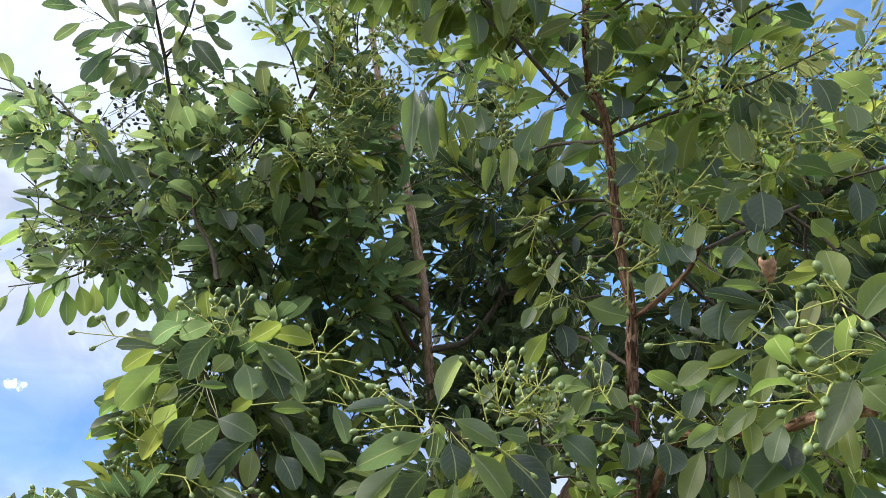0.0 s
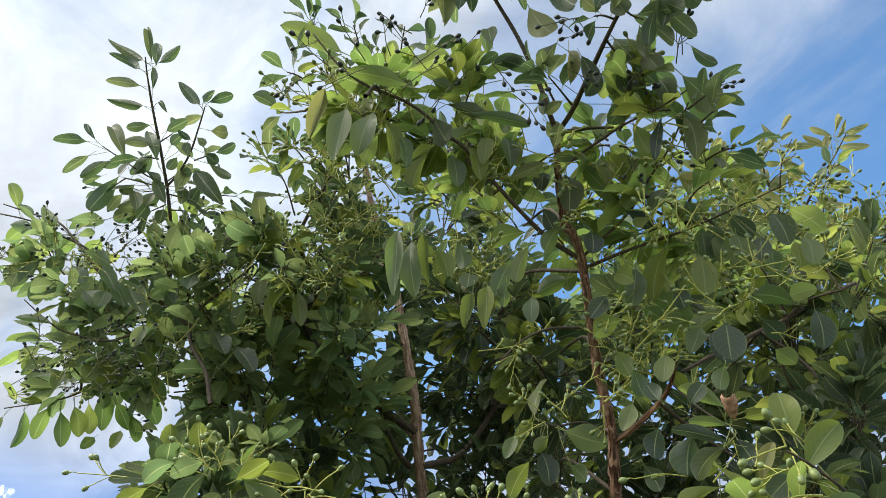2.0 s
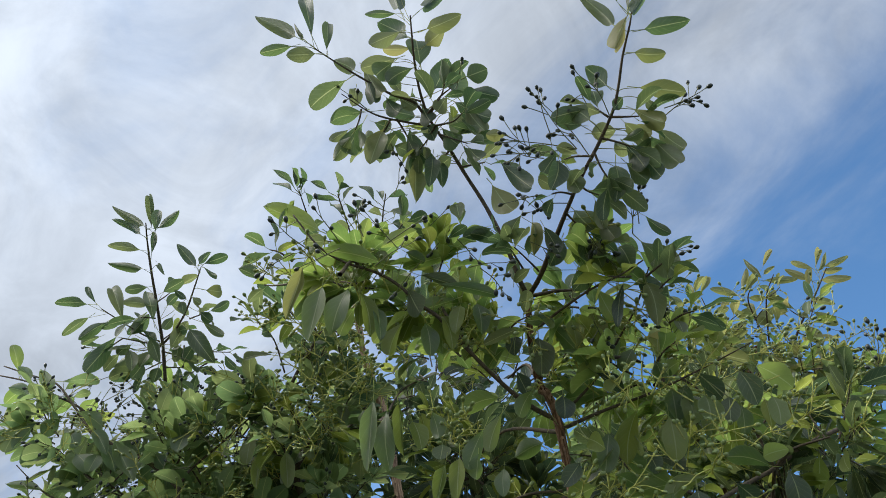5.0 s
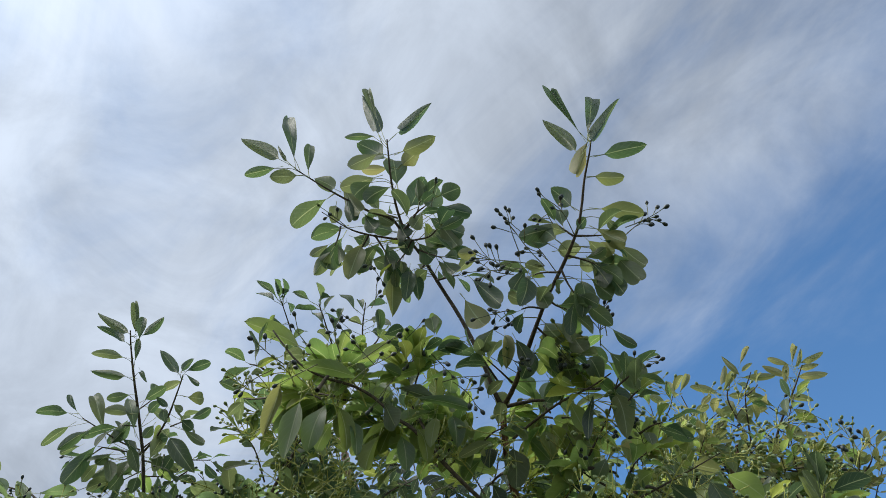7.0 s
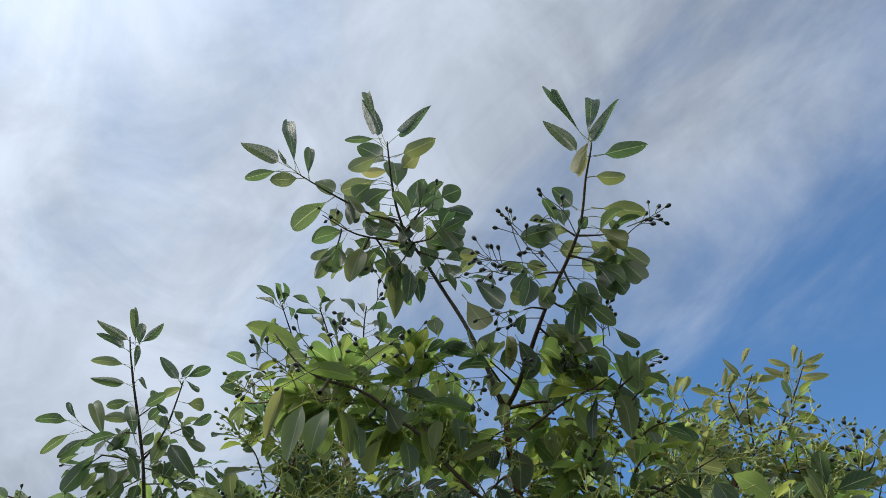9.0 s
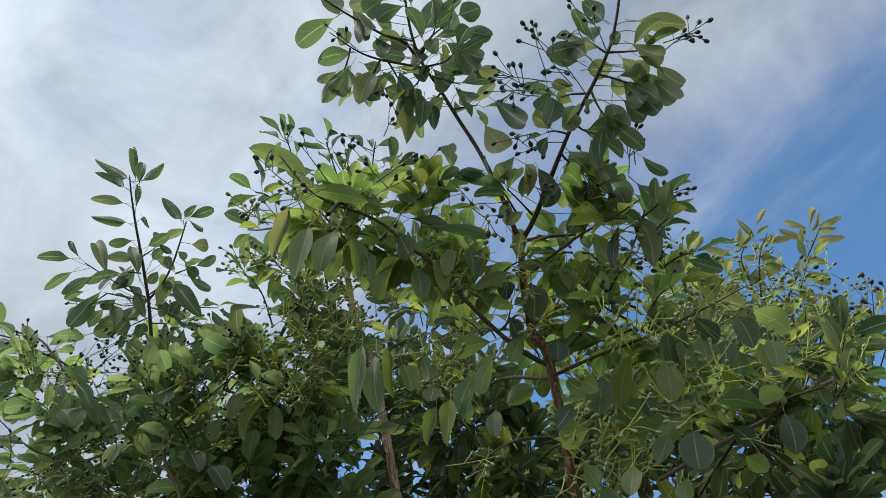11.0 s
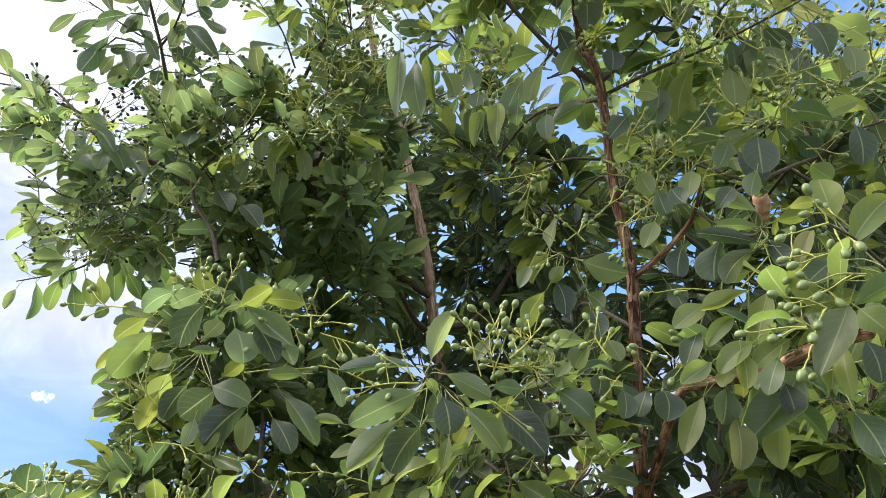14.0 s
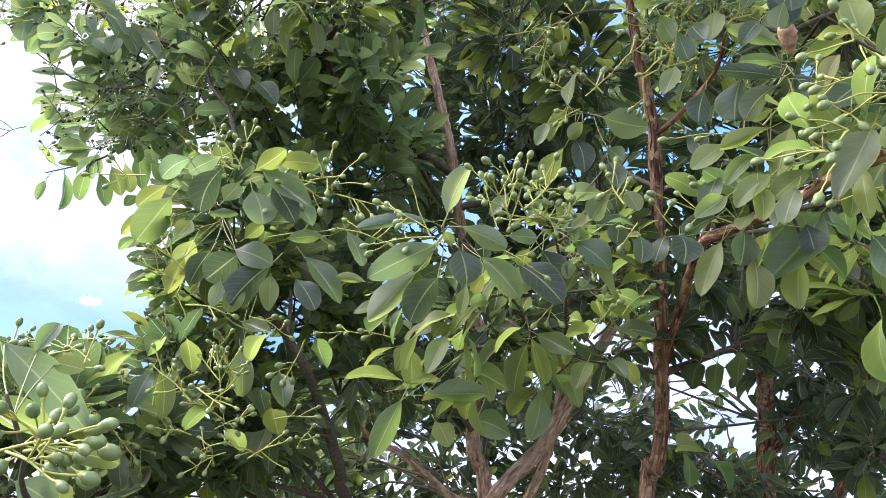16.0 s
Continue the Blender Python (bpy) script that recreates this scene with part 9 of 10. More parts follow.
leaf(leader_left, (-0.034, 0.787, 3.056), (0.016, 0.779, 2.942), 0.037, -85, "khaki")
leaf(leader_left, (0.067, 0.872, 2.998), (-0.001, 0.882, 3.041), 0.037, 37, "high")
leaf(leader_left, (0.035, 0.839, 3.019), (0.073, 0.846, 2.989), 0.032, -58, "high")
leaf(leader_left, (0.001, 0.882, 2.969), (-0.012, 0.873, 2.846), 0.045, -8, "khaki")
leaf(leader_left, (0.010, 0.908, 2.995), (-0.010, 0.907, 2.911), 0.043, 79, "high")
leaf(leader_left, (0.035, 0.901, 2.999), (0.012, 0.898, 2.911), 0.036, 50, "high")
leaf(leader_left, (0.053, 0.892, 2.985), (0.071, 0.900, 2.894), 0.041, -50, "high")
leaf(leader_left, (0.083, 0.893, 2.994), (0.108, 0.887, 2.930), 0.037, 84, "high")
leaf(leader_left, (0.020, 0.919, 2.964), (0.056, 0.927, 2.947), 0.034, -46, "high")
leaf(leader_left, (0.067, 0.922, 2.902), (0.075, 0.919, 2.782), 0.036, -19, "khaki")
leaf(leader_left, (0.102, 0.918, 2.917), (0.101, 0.909, 2.813), 0.033, -11, "high")
leaf(leader_left, (0.112, 0.932, 2.923), (0.122, 0.942, 2.849), 0.029, -9, "high")
leaf(leader_left, (0.140, 0.922, 2.922), (0.116, 0.929, 2.900), 0.032, 21, "high")
leaf(leader_left, (0.174, 0.919, 2.948), (0.201, 0.909, 2.893), 0.043, -95, "high")
leaf(leader_left, (0.081, 0.851, 3.010), (0.102, 0.854, 2.951), 0.039, -64, "high")
leaf(leader_left, (0.009, 0.837, 3.019), (0.040, 0.839, 2.967), 0.037, -69, "high")
leaf(leader_left, (-0.023, 0.886, 3.006), (0.017, 0.885, 2.980), 0.029, -49, "high")
leaf(top_left, (-0.159, 0.716, 3.065), (-0.271, 0.719, 3.176), 0.033, 48, "high")
leaf(top_left, (-0.132, 0.722, 3.079), (-0.186, 0.728, 3.282), 0.033, -81, "high")
leaf(top_left, (-0.150, 0.729, 3.079), (-0.178, 0.721, 3.134), 0.010, 72, "high")
leaf(top_left, (-0.098, 0.735, 3.042), (-0.108, 0.726, 3.138), 0.024, 14, "high")
leaf(top_left, (-0.162, 0.718, 3.035), (-0.223, 0.716, 3.010), 0.024, 27, "high")
leaf(top_left, (-0.110, 0.718, 2.999), (-0.171, 0.721, 3.006), 0.032, 32, "high")
leaf(top_left, (-0.059, 0.781, 3.004), (-0.123, 0.788, 2.920), 0.044, 21, "high")
leaf(leader_right, (0.448, 0.617, 2.919), (0.415, 0.617, 3.094), 0.022, -30, "high")
leaf(leader_right, (0.442, 0.656, 2.922), (0.390, 0.647, 3.037), 0.028, 37, "high")
leaf(leader_right, (0.470, 0.645, 2.963), (0.499, 0.650, 3.126), 0.033, 14, "high")
leaf(leader_right, (0.463, 0.622, 2.890), (0.550, 0.634, 3.081), 0.024, -60, "high")
leaf(leader_right, (0.491, 0.661, 2.911), (0.581, 0.671, 2.953), 0.032, -36, "high")
leaf(leader_right, (0.465, 0.639, 2.927), (0.430, 0.649, 2.826), 0.028, 49, "khaki")
leaf(leader_right, (0.467, 0.672, 2.856), (0.522, 0.679, 2.859), 0.028, -48, "khaki")
leaf(leader_right, (0.426, 0.731, 2.852), (0.395, 0.725, 2.907), 0.037, 30, "high")
leaf(leader_right, (0.472, 0.712, 2.811), (0.546, 0.712, 2.788), 0.034, -24, "khaki")
leaf(leader_right, (0.431, 0.744, 2.796), (0.450, 0.739, 2.824), 0.022, -36, "high")
leaf(leader_right, (0.464, 0.745, 2.798), (0.505, 0.734, 2.739), 0.036, -53, "khaki")
leaf(leader_right, (0.484, 0.727, 2.800), (0.500, 0.737, 2.783), 0.017, -36, "high")
leaf(leader_right, (0.453, 0.793, 2.804), (0.499, 0.785, 2.781), 0.030, -35, "khaki")
leaf(leader_right, (0.392, 0.757, 2.787), (0.362, 0.757, 2.830), 0.043, 59, "high")
leaf(leader_right, (0.381, 0.771, 2.794), (0.336, 0.780, 2.823), 0.022, 49, "high")
leaf(leader_right, (0.397, 0.789, 2.795), (0.442, 0.798, 2.814), 0.038, -41, "high")
leaf(leader_right, (0.513, 0.792, 2.804), (0.548, 0.795, 2.746), 0.036, -59, "khaki")
leaf(leader_right, (0.496, 0.796, 2.792), (0.530, 0.790, 2.701), 0.040, -67, "high")
leaf(leader_right, (0.455, 0.805, 2.779), (0.476, 0.801, 2.707), 0.043, -52, "high")
leaf(leader_right, (0.474, 0.808, 2.768), (0.498, 0.800, 2.681), 0.032, -67, "high")
leaf(leader_right, (0.451, 0.816, 2.744), (0.483, 0.824, 2.701), 0.036, -32, "high")
leaf(leader_right, (0.438, 0.838, 2.764), (0.427, 0.850, 2.676), 0.041, -6, "high")
leaf(leader_right, (0.339, 0.820, 2.786), (0.309, 0.816, 2.723), 0.031, 75, "high")
leaf(leader_right, (0.337, 0.814, 2.756), (0.318, 0.805, 2.666), 0.037, -94, "high")
leaf(leader_right, (0.355, 0.844, 2.757), (0.371, 0.844, 2.704), 0.036, -63, "high")
leaf(leader_right, (0.248, 0.781, 2.790), (0.214, 0.774, 2.782), 0.025, 54, "khaki")
leaf(leader_right, (0.239, 0.820, 2.761), (0.287, 0.808, 2.677), 0.037, -64, "high")
leaf(leader_right, (0.160, 0.923, 2.729), (0.153, 0.920, 2.773), 0.030, -8, "high")
leaf(leader_right, (0.216, 0.950, 2.734), (0.163, 0.952, 2.714), 0.029, 36, "high")
leaf(leader_right, (0.220, 0.870, 2.767), (0.257, 0.869, 2.690), 0.048, -78, "khaki")
leaf(leader_right, (0.293, 0.946, 2.744), (0.290, 0.940, 2.646), 0.024, -14, "khaki")
leaf(leader_right, (0.489, 0.910, 2.707), (0.526, 0.913, 2.665), 0.021, -60, "high")
leaf(leader_right, (0.487, 0.973, 2.711), (0.537, 0.971, 2.622), 0.055, -45, "high")
leaf(leader_right, (0.478, 1.008, 2.672), (0.515, 1.011, 2.609), 0.038, -63, "high")
leaf(leader_right, (0.313, 0.939, 2.721), (0.335, 0.942, 2.654), 0.030, -62, "deep")
leaf(leader_right, (0.369, 0.924, 2.747), (0.399, 0.930, 2.699), 0.053, -52, "high")
leaf(leader_right, (0.255, 1.061, 2.701), (0.258, 1.050, 2.754), 0.023, -22, "high")
leaf(leader_right, (0.409, 0.919, 2.723), (0.430, 0.913, 2.657), 0.039, -78, "high")
leaf(leader_right, (0.345, 0.973, 2.722), (0.317, 0.962, 2.642), 0.039, -101, "high")
leaf(leader_right, (0.394, 0.978, 2.723), (0.410, 0.970, 2.643), 0.040, 85, "high")
leaf(leader_right, (0.272, 0.925, 2.740), (0.249, 0.925, 2.683), 0.036, 58, "high")
leaf(leader_right, (0.451, 0.986, 2.711), (0.464, 0.978, 2.633), 0.040, 25, "high")
leaf(leader_right, (0.395, 1.017, 2.686), (0.361, 1.006, 2.624), 0.038, -102, "high")

# leaves of the slender shoot on the open side
leaf(shoot_tip, (-0.787, 1.368, 3.246), (-0.928, 1.374, 3.353), 0.031, 79, "high")
leaf(shoot_tip, (-0.789, 1.373, 3.217), (-0.909, 1.378, 3.297), 0.026, 45, "high")
leaf(shoot_tip, (-0.764, 1.367, 3.239), (-0.820, 1.366, 3.387), 0.025, -75, "high")
leaf(shoot_tip, (-0.734, 1.348, 3.203), (-0.749, 1.342, 3.286), 0.030, 17, "high")
leaf(shoot_tip, (-0.735, 1.355, 3.223), (-0.700, 1.361, 3.304), 0.028, -64, "high")
leaf(shoot_tip, (-0.761, 1.412, 3.175), (-0.787, 1.417, 3.273), 0.019, -47, "high")
leaf(shoot_tip, (-0.784, 1.395, 3.176), (-0.892, 1.393, 3.199), 0.028, 39, "high")
leaf(shoot_tip, (-0.776, 1.432, 3.136), (-0.894, 1.427, 3.163), 0.028, 60, "high")
leaf(shoot_tip, (-0.745, 1.435, 3.159), (-0.705, 1.428, 3.106), 0.014, 91, "high")
leaf(shoot_tip, (-0.755, 1.451, 3.085), (-0.816, 1.446, 3.070), 0.030, 57, "high")
leaf(shoot_tip, (-0.773, 1.511, 3.069), (-0.865, 1.521, 3.094), 0.033, 43, "high")
leaf(shoot_tip, (-0.750, 1.528, 3.027), (-0.814, 1.537, 3.146), 0.038, -63, "high")
leaf(shoot_tip, (-0.815, 1.553, 2.999), (-0.796, 1.563, 3.083), 0.044, -79, "high")
leaf(shoot_tip, (-0.726, 1.483, 3.093), (-0.680, 1.487, 3.141), 0.035, -39, "high")
leaf(shoot_tip, (-0.710, 1.502, 3.059), (-0.694, 1.511, 3.109), 0.031, -54, "high")
leaf(shoot_tip, (-0.660, 1.503, 3.079), (-0.706, 1.501, 3.116), 0.019, 77, "high")
leaf(shoot_tip, (-0.864, 1.566, 3.006), (-0.907, 1.561, 2.877), 0.053, 59, "high")
leaf(shoot_tip, (-0.915, 1.569, 3.008), (-0.956, 1.559, 2.974), 0.023, 39, "high")
leaf(shoot_tip, (-0.814, 1.570, 2.977), (-0.834, 1.558, 2.934), 0.034, 83, "high")
leaf(shoot_tip, (-0.862, 1.610, 2.980), (-0.885, 1.606, 2.915), 0.034, 40, "high")
leaf(shoot_tip, (-0.821, 1.577, 2.963), (-0.778, 1.566, 2.881), 0.036, 49, "high")
leaf(shoot_tip, (-0.751, 1.601, 2.970), (-0.788, 1.606, 2.933), 0.030, 45, "high")
leaf(shoot_tip, (-0.755, 1.556, 2.984), (-0.704, 1.559, 2.901), 0.035, 95, "high")
leaf(shoot_tip, (-0.688, 1.590, 2.989), (-0.682, 1.598, 2.931), 0.032, -30, "high")
leaf(shoot_tip, (-0.687, 1.512, 3.025), (-0.708, 1.521, 2.989), 0.030, 41, "high")
leaf(shoot_tip, (-0.716, 1.606, 2.981), (-0.686, 1.596, 3.078), 0.042, -19, "high")
leaf(shoot_tip, (-0.778, 1.602, 2.941), (-0.787, 1.591, 2.875), 0.039, -92, "high")
leaf(shoot_tip, (-0.748, 1.634, 2.946), (-0.747, 1.637, 2.890), 0.036, -18, "high")
leaf(shoot_tip, (-0.790, 1.557, 3.016), (-0.734, 1.552, 2.975), 0.028, -63, "high")
leaf(shoot_west, (-0.935, 1.489, 3.060), (-1.046, 1.495, 3.077), 0.032, 35, "high")
leaf(shoot_west, (-0.920, 1.493, 3.068), (-0.969, 1.492, 3.132), 0.017, -98, "high")
leaf(shoot_west, (-0.940, 1.519, 3.039), (-0.989, 1.514, 2.970), 0.029, 27, "high")
leaf(shoot_west, (-0.890, 1.532, 3.030), (-0.946, 1.528, 2.965), 0.034, 51, "high")
leaf(shoot_west, (-0.849, 1.532, 3.036), (-0.905, 1.540, 3.014), 0.026, 54, "high")
leaf(shoot_west, (-0.832, 1.523, 3.018), (-0.914, 1.521, 3.151), 0.041, -78, "high")
leaf(shoot_side, (-0.627, 1.435, 3.141), (-0.713, 1.432, 3.238), 0.032, 74, "high")
leaf(shoot_side, (-0.601, 1.422, 3.139), (-0.534, 1.415, 3.162), 0.032, -29, "high")
leaf(shoot_side, (-0.608, 1.409, 3.124), (-0.588, 1.417, 3.181), 0.022, -50, "high")
leaf(shoot_side, (-0.591, 1.411, 3.116), (-0.539, 1.404, 3.072), 0.015, -82, "high")
leaf(shoot_side, (-0.607, 1.487, 3.100), (-0.547, 1.475, 3.078), 0.040, -43, "khaki")
leaf(shoot_side, (-0.636, 1.486, 3.073), (-0.608, 1.494, 3.055), 0.023, -60, "high")
leaf(shoot_side, (-0.663, 1.522, 3.039), (-0.682, 1.518, 3.085), 0.027, -100, "high")
leaf(shoot_side, (-0.610, 1.509, 3.036), (-0.573, 1.520, 3.009), 0.034, -50, "high")
leaf(shoot_side, (-0.602, 1.528, 3.015), (-0.532, 1.533, 2.970), 0.026, -73, "high")
leaf(shoot_side, (-0.641, 1.539, 2.999), (-0.539, 1.542, 2.883), 0.050, 98, "deep")
leaf(shoot_side, (-0.639, 1.589, 2.987), (-0.657, 1.594, 2.931), 0.039, 22, "high")

# leaves of the shoots on the sunny side
leaf(shoot_high, (1.306, 1.917, 3.503), (1.237, 1.914, 3.539), 0.024, 50, "khaki")
leaf(shoot_high, (1.307, 1.907, 3.501), (1.354, 1.917, 3.593), 0.024, 70, "khaki")
leaf(shoot_high, (1.323, 1.928, 3.504), (1.370, 1.916, 3.583), 0.016, -94, "khaki")
leaf(shoot_high, (1.328, 1.903, 3.496), (1.435, 1.913, 3.554), 0.024, -71, "khaki")
leaf(shoot_high, (1.324, 1.914, 3.485), (1.405, 1.923, 3.507), 0.024, -51, "khaki")
leaf(shoot_high, (1.315, 1.930, 3.461), (1.423, 1.930, 3.470), 0.031, -58, "khaki")
leaf(shoot_high, (1.288, 1.938, 3.471), (1.221, 1.942, 3.529), 0.028, 54, "khaki")
leaf(shoot_high, (1.268, 1.939, 3.432), (1.301, 1.931, 3.520), 0.024, 87, "khaki")
leaf(shoot_high, (1.272, 1.967, 3.406), (1.353, 1.972, 3.390), 0.028, -32, "khaki")
leaf(shoot_high, (1.276, 1.978, 3.364), (1.339, 1.984, 3.310), 0.038, -53, "khaki")
leaf(shoot_high, (1.213, 1.965, 3.365), (1.136, 1.964, 3.429), 0.034, 47, "khaki")
leaf(shoot_high, (1.217, 1.989, 3.326), (1.264, 1.982, 3.231), 0.045, -42, "khaki")
leaf(shoot_high, (1.240, 2.038, 3.269), (1.173, 2.047, 3.263), 0.040, 47, "khaki")
leaf(shoot_high, (1.275, 2.026, 3.246), (1.363, 2.020, 3.243), 0.024, -65, "khaki")
leaf(shoot_high, (1.265, 2.051, 3.193), (1.326, 2.043, 3.217), 0.036, -69, "khaki")
leaf(shoot_high, (1.245, 2.041, 3.223), (1.251, 2.052, 3.158), 0.040, 22, "khaki")
leaf(shoot_mid, (1.120, 1.915, 3.468), (1.088, 1.926, 3.569), 0.023, 77, "khaki")
leaf(shoot_mid, (1.133, 1.907, 3.509), (1.194, 1.919, 3.603), 0.019, 74, "khaki")
leaf(shoot_mid, (1.138, 1.929, 3.495), (1.186, 1.927, 3.533), 0.017, -55, "khaki")
leaf(shoot_mid, (1.134, 1.935, 3.474), (1.244, 1.926, 3.468), 0.028, -58, "khaki")
leaf(shoot_mid, (1.052, 1.941, 3.443), (1.090, 1.930, 3.528), 0.023, -87, "khaki")
leaf(shoot_mid, (1.058, 1.963, 3.432), (1.129, 1.968, 3.526), 0.030, 95, "khaki")
leaf(shoot_mid, (1.046, 1.960, 3.427), (0.954, 1.959, 3.464), 0.029, 44, "khaki")
leaf(shoot_mid, (1.069, 1.961, 3.419), (1.128, 1.959, 3.417), 0.024, -61, "khaki")
leaf(shoot_mid, (1.101, 2.002, 3.362), (1.050, 2.001, 3.393), 0.043, 54, "khaki")
leaf(shoot_mid, (1.152, 1.980, 3.391), (1.083, 1.978, 3.316), 0.050, 80, "khaki")
leaf(shoot_mid, (1.060, 2.004, 3.345), (1.005, 2.013, 3.304), 0.040, 54, "khaki")
leaf(shoot_low, (0.897, 1.969, 3.420), (0.891, 1.977, 3.506), 0.020, -15, "khaki")
leaf(shoot_low, (0.912, 1.958, 3.436), (0.960, 1.957, 3.520), 0.026, 105, "khaki")
leaf(shoot_low, (0.976, 1.976, 3.395), (1.020, 1.967, 3.429), 0.023, -68, "khaki")
leaf(shoot_low, (0.953, 1.990, 3.382), (1.011, 1.995, 3.405), 0.029, -59, "khaki")
leaf(shoot_low, (0.857, 1.963, 3.393), (0.807, 1.961, 3.433), 0.029, 51, "khaki")
leaf(shoot_low, (0.919, 2.001, 3.347), (0.887, 1.999, 3.372), 0.035, 45, "khaki")

# dark fruit between the leaders
panicle(tree_c, (1.223, 1.967, 3.307), (1.266, 1.939, 3.330), 3, 2999, 0.018, ripe=True)
panicle(tree_c, (1.210, 1.951, 3.338), (1.231, 1.925, 3.359), 2, 5374, 0.018, ripe=True)
panicle(tree_c, (1.308, 2.007, 3.229), (1.353, 1.997, 3.220), 3, 174, 0.018, ripe=True)
panicle(tree_c, (1.248, 1.971, 3.298), (1.312, 1.968, 3.275), 2, 6368, 0.018, ripe=True)
panicle(tree_a, (0.315, 0.821, 2.779), (0.260, 0.805, 2.813), 5, 8025, 0.0105, ripe=True)
panicle(tree_a, (0.315, 0.825, 2.776), (0.271, 0.828, 2.797), 4, 1742, 0.0105, ripe=True)
panicle(tree_a, (0.328, 0.793, 2.794), (0.310, 0.744, 2.850), 3, 624, 0.0105, ripe=True)
panicle(tree_a, (0.402, 0.759, 2.807), (0.376, 0.723, 2.860), 3, 4116, 0.0105, ripe=True)
panicle(tree_a, (0.482, 0.935, 2.715), (0.472, 0.891, 2.746), 6, 8902, 0.0105, ripe=True)
panicle(tree_a, (0.512, 0.997, 2.691), (0.563, 0.989, 2.702), 3, 3569, 0.0105, ripe=True)
panicle(tree_a, (0.518, 0.749, 2.801), (0.562, 0.747, 2.819), 4, 2635, 0.0105, ripe=True)
panicle(tree_b, (-0.882, 1.640, 2.814), (-0.851, 1.630, 2.901), 3, 3273, 0.0115, ripe=True)
panicle(tree_b, (-0.867, 1.640, 2.839), (-0.775, 1.630, 2.893), 4, 8506, 0.0115, ripe=True)
panicle(tree_b, (-0.849, 1.640, 2.786), (-0.776, 1.630, 2.839), 4, 5705, 0.0115, ripe=True)
panicle(tree_b, (-0.805, 1.640, 2.746), (-0.746, 1.630, 2.775), 4, 1656, 0.0115, ripe=True)
panicle(tree_b, (-0.802, 1.640, 2.713), (-0.737, 1.630, 2.717), 4, 9413, 0.0115, ripe=True)
panicle(tree_b, (-0.917, 1.640, 2.823), (-0.864, 1.630, 2.806), 5, 7483, 0.0115, ripe=True)
panicle(tree_b, (-1.091, 1.640, 2.785), (-1.047, 1.630, 2.756), 4, 8864, 0.0115, ripe=True)
panicle(tree_b, (-0.971, 1.640, 2.409), (-0.917, 1.630, 2.446), 5, 3358, 0.0115, ripe=True)
panicle(tree_b, (-0.805, 1.640, 2.527), (-0.769, 1.630, 2.569), 4, 7794, 0.0115, ripe=True)
panicle(tree_b, (-0.695, 1.640, 2.659), (-0.674, 1.630, 2.662), 3, 8391, 0.0115, ripe=True)

# green fruit close beside the path
panicle(tree_b, (-0.180, 0.784, 1.642), (-0.175, 0.768, 1.654), 1, 6060, 0.016)
panicle(tree_b, (-0.180, 0.784, 1.642), (-0.173, 0.788, 1.661), 1, 6723, 0.016)
panicle(tree_b, (-0.180, 0.784, 1.642), (-0.173, 0.796, 1.652), 1, 7486, 0.016)
panicle(tree_b, (-0.180, 0.784, 1.642), (-0.161, 0.786, 1.645), 1, 3011, 0.016)
panicle(tree_b, (-0.180, 0.784, 1.642), (-0.157, 0.795, 1.642), 1, 2005, 0.016)
panicle(tree_b, (-0.180, 0.784, 1.642), (-0.175, 0.795, 1.637), 1, 5824, 0.016)
panicle(tree_b, (-0.180, 0.784, 1.642), (-0.181, 0.788, 1.631), 1, 4136, 0.016)
panicle(tree_b, (-0.180, 0.784, 1.642), (-0.162, 0.788, 1.631), 1, 6548, 0.016)
panicle(tree_b, (-0.180, 0.784, 1.642), (-0.182, 0.766, 1.634), 1, 1231, 0.016)


# fruiting stalks among the leaves
def fruiting(tree, centre, radii, number, seed, size=0.0105, ripe=False):
    """Many small panicles, upright and nodding, within a part of the crown."""
    rng = random.Random(seed)
    for i in range(number):
        p = Vector(centre) + Vector([rng.gauss(0, 0.55) * r for r in radii])
        way = Vector((rng.uniform(-1, 1), rng.uniform(-1, 0.3), rng.uniform(-0.5, 1.0))).normalized()
        panicle(tree, p, p + way * rng.uniform(0.035, 0.07), rng.randrange(3, 7), seed * 53 + i, size, 1.9, True, ripe)


fruiting(tree_b, (-0.122, 1.420, 2.791), (0.13, 0.08, 0.12), 18, 6858, 0.0105)
fruiting(tree_b, (-0.165, 1.450, 2.709), (0.1, 0.08, 0.1), 16, 6890, 0.0105)
fruiting(tree_a, (0.567, 1.100, 2.361), (0.09, 0.05, 0.07), 9, 5769, 0.0105)
fruiting(tree_a, (0.508, 1.080, 2.452), (0.11, 0.05, 0.04), 7, 9505, 0.0105)
fruiting(tree_a, (0.426, 1.200, 2.310), (0.09, 0.06, 0.07), 12, 4344, 0.0105)
fruiting(tree_a, (0.155, 1.120, 2.424), (0.06, 0.05, 0.06), 8, 1790, 0.0105)
fruiting(tree_b, (-0.956, 1.620, 2.728), (0.2, 0.12, 0.1), 18, 3677, 0.0105)
fruiting(tree_b, (-0.512, 1.660, 2.541), (0.2, 0.1, 0.12), 20, 4972, 0.0105)
fruiting(tree_b, (-0.573, 1.660, 2.830), (0.26, 0.1, 0.06), 18, 6561, 0.0105)
fruiting(tree_b, (-0.345, 1.600, 2.768), (0.12, 0.1, 0.1), 12, 8635, 0.0105)
fruiting(tree_c, (0.781, 1.500, 2.848), (0.26, 0.12, 0.08), 14, 3586, 0.0125)
fruiting(tree_a, (0.276, 1.050, 2.603), (0.05, 0.05, 0.04), 5, 6421, 0.0115)
fruiting(tree_a, (0.471, 1.050, 2.582), (0.08, 0.05, 0.05), 6, 7571, 0.0115)
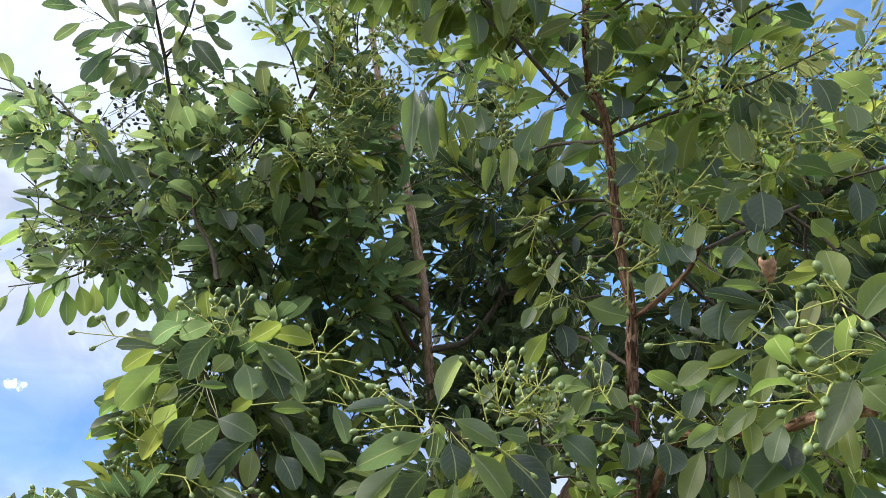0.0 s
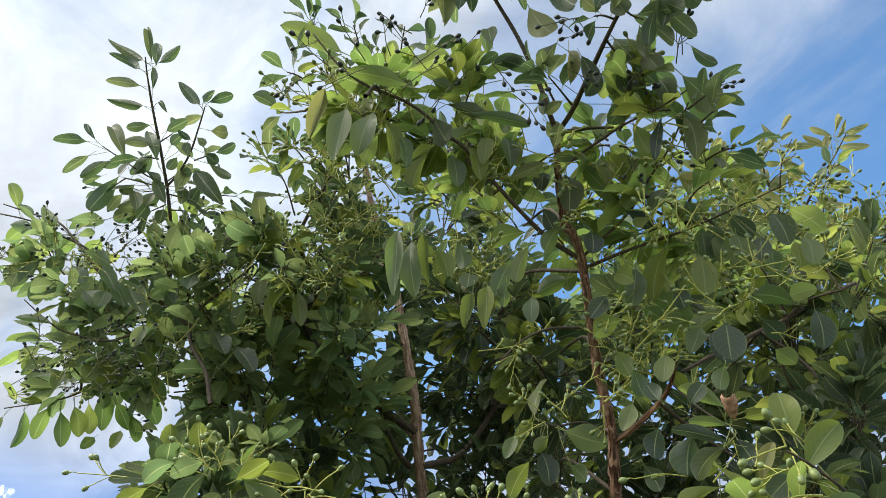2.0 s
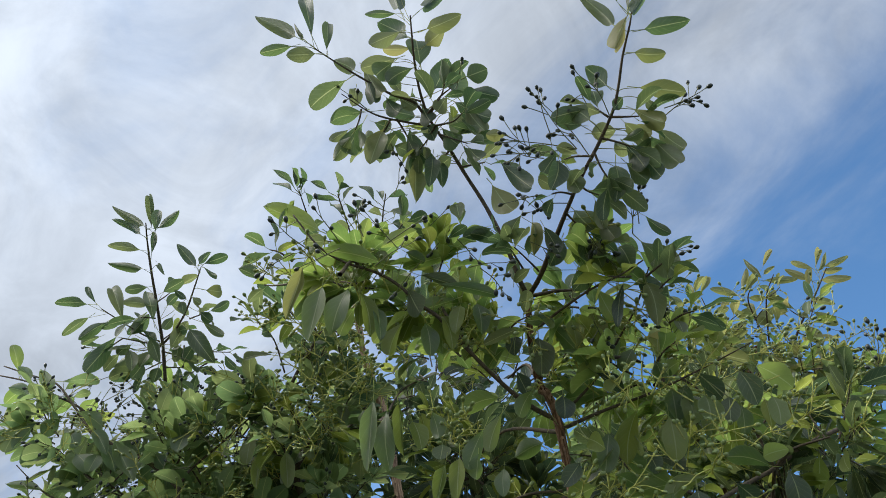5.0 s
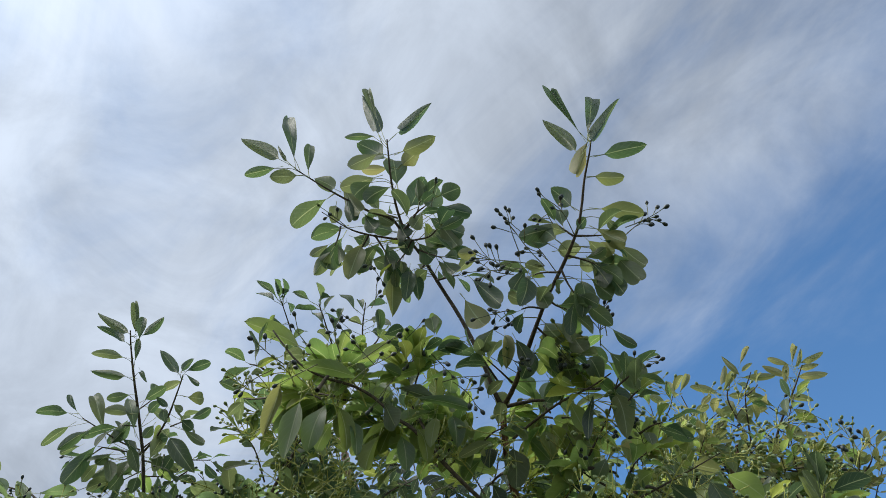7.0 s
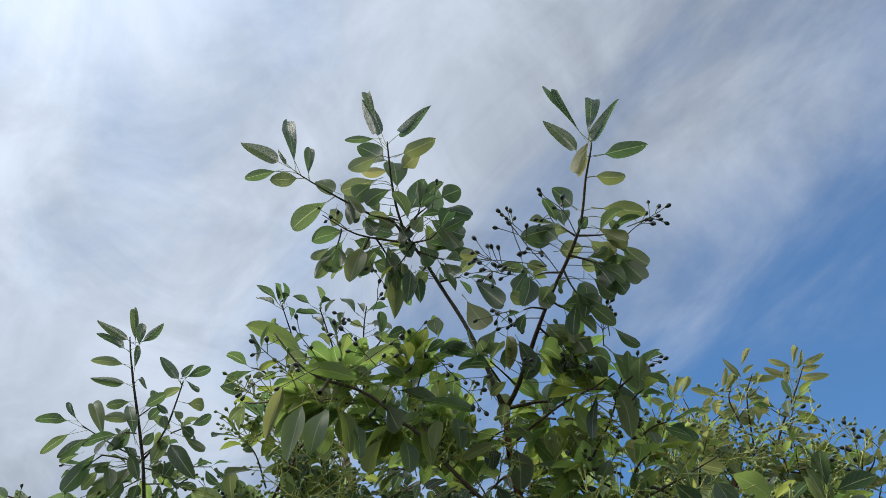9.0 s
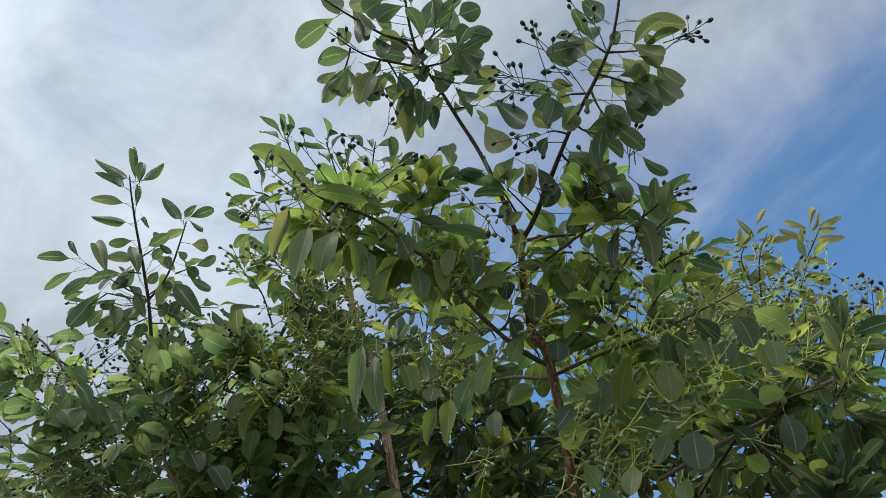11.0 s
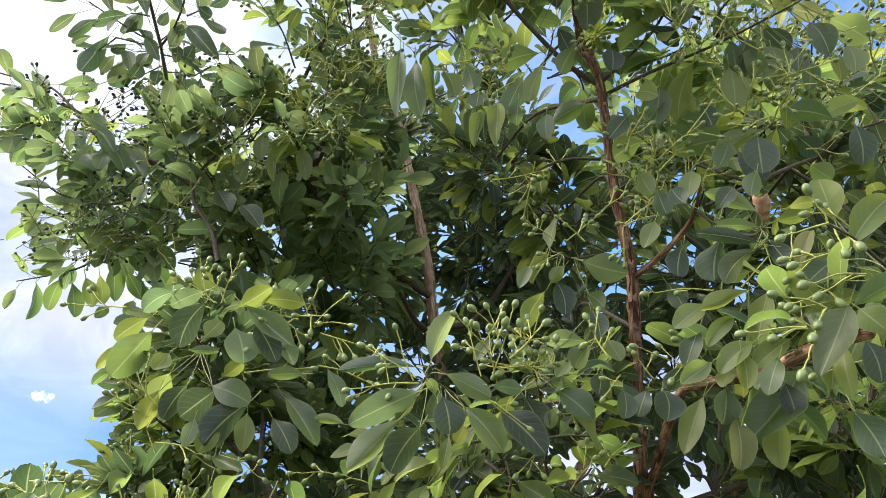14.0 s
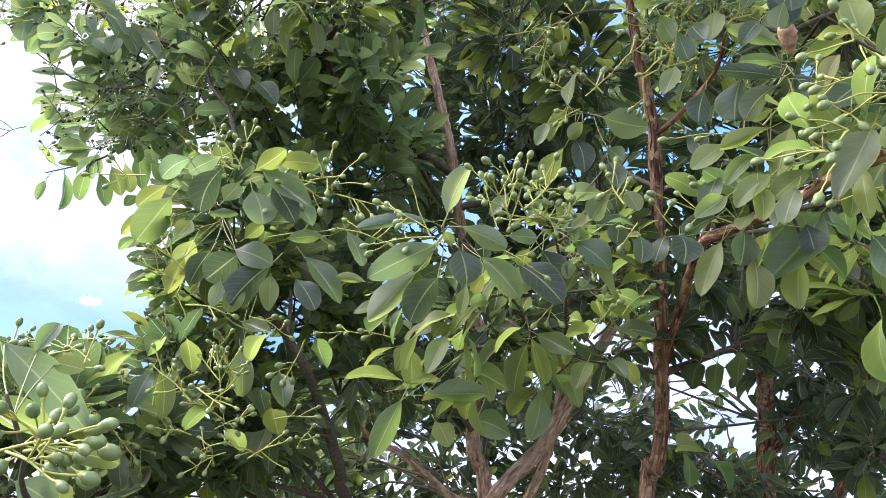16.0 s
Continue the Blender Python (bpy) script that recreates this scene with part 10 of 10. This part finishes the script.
fruiting(tree_c, (1.170, 1.600, 2.879), (0.06, 0.05, 0.06), 4, 3473, 0.0150, True)
fruiting(tree_a, (0.204, 1.130, 1.963), (0.07, 0.04, 0.04), 6, 2695, 0.0130)
fruiting(tree_a, (-0.097, 1.180, 1.994), (0.05, 0.04, 0.06), 6, 2118, 0.0120)
fruiting(tree_b, (-0.355, 1.200, 1.878), (0.09, 0.06, 0.05), 3, 1128, 0.0110)
fruiting(tree_b, (-0.335, 1.300, 1.740), (0.12, 0.08, 0.05), 8, 3164, 0.0095)
fruiting(tree_b, (-0.274, 1.300, 1.677), (0.08, 0.06, 0.04), 4, 7686, 0.0095)
fruiting(tree_a, (0.316, 1.180, 2.162), (0.05, 0.04, 0.09), 5, 9208, 0.0110)
fruiting(tree_a, (0.383, 1.250, 2.338), (0.08, 0.05, 0.08), 10, 3702, 0.0105)
fruiting(tree_b, (-0.250, 1.500, 2.591), (0.12, 0.1, 0.1), 10, 2396, 0.0105)
fruiting(tree_b, (-0.875, 1.700, 2.474), (0.14, 0.1, 0.09), 12, 5785, 0.0105)
fruiting(tree_b, (-0.786, 1.600, 2.447), (0.16, 0.05, 0.07), 14, 6771, 0.0095, True)
fruiting(tree_b, (-0.589, 1.560, 2.781), (0.12, 0.05, 0.07), 8, 7669, 0.0095, True)
fruiting(tree_b, (-0.456, 1.550, 2.597), (0.09, 0.05, 0.05), 6, 4822, 0.0095, True)

# low boughs behind, their leaf colour darkened to stand for shade
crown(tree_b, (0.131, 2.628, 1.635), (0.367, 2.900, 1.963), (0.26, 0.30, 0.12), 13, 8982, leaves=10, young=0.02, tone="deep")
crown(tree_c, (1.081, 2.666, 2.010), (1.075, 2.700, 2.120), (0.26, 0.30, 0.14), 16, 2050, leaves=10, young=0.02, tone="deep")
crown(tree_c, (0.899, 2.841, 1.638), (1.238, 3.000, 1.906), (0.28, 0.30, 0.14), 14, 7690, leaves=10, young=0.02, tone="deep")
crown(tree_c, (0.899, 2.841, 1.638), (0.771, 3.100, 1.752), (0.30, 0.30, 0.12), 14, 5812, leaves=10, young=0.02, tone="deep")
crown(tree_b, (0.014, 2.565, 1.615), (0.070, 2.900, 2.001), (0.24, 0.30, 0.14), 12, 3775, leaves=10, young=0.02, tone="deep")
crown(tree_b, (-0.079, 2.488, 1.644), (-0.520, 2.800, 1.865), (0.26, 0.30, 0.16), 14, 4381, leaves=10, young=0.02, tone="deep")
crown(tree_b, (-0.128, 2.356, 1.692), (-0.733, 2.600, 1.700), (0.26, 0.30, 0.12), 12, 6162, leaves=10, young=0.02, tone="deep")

join_loose()
join_fruit()
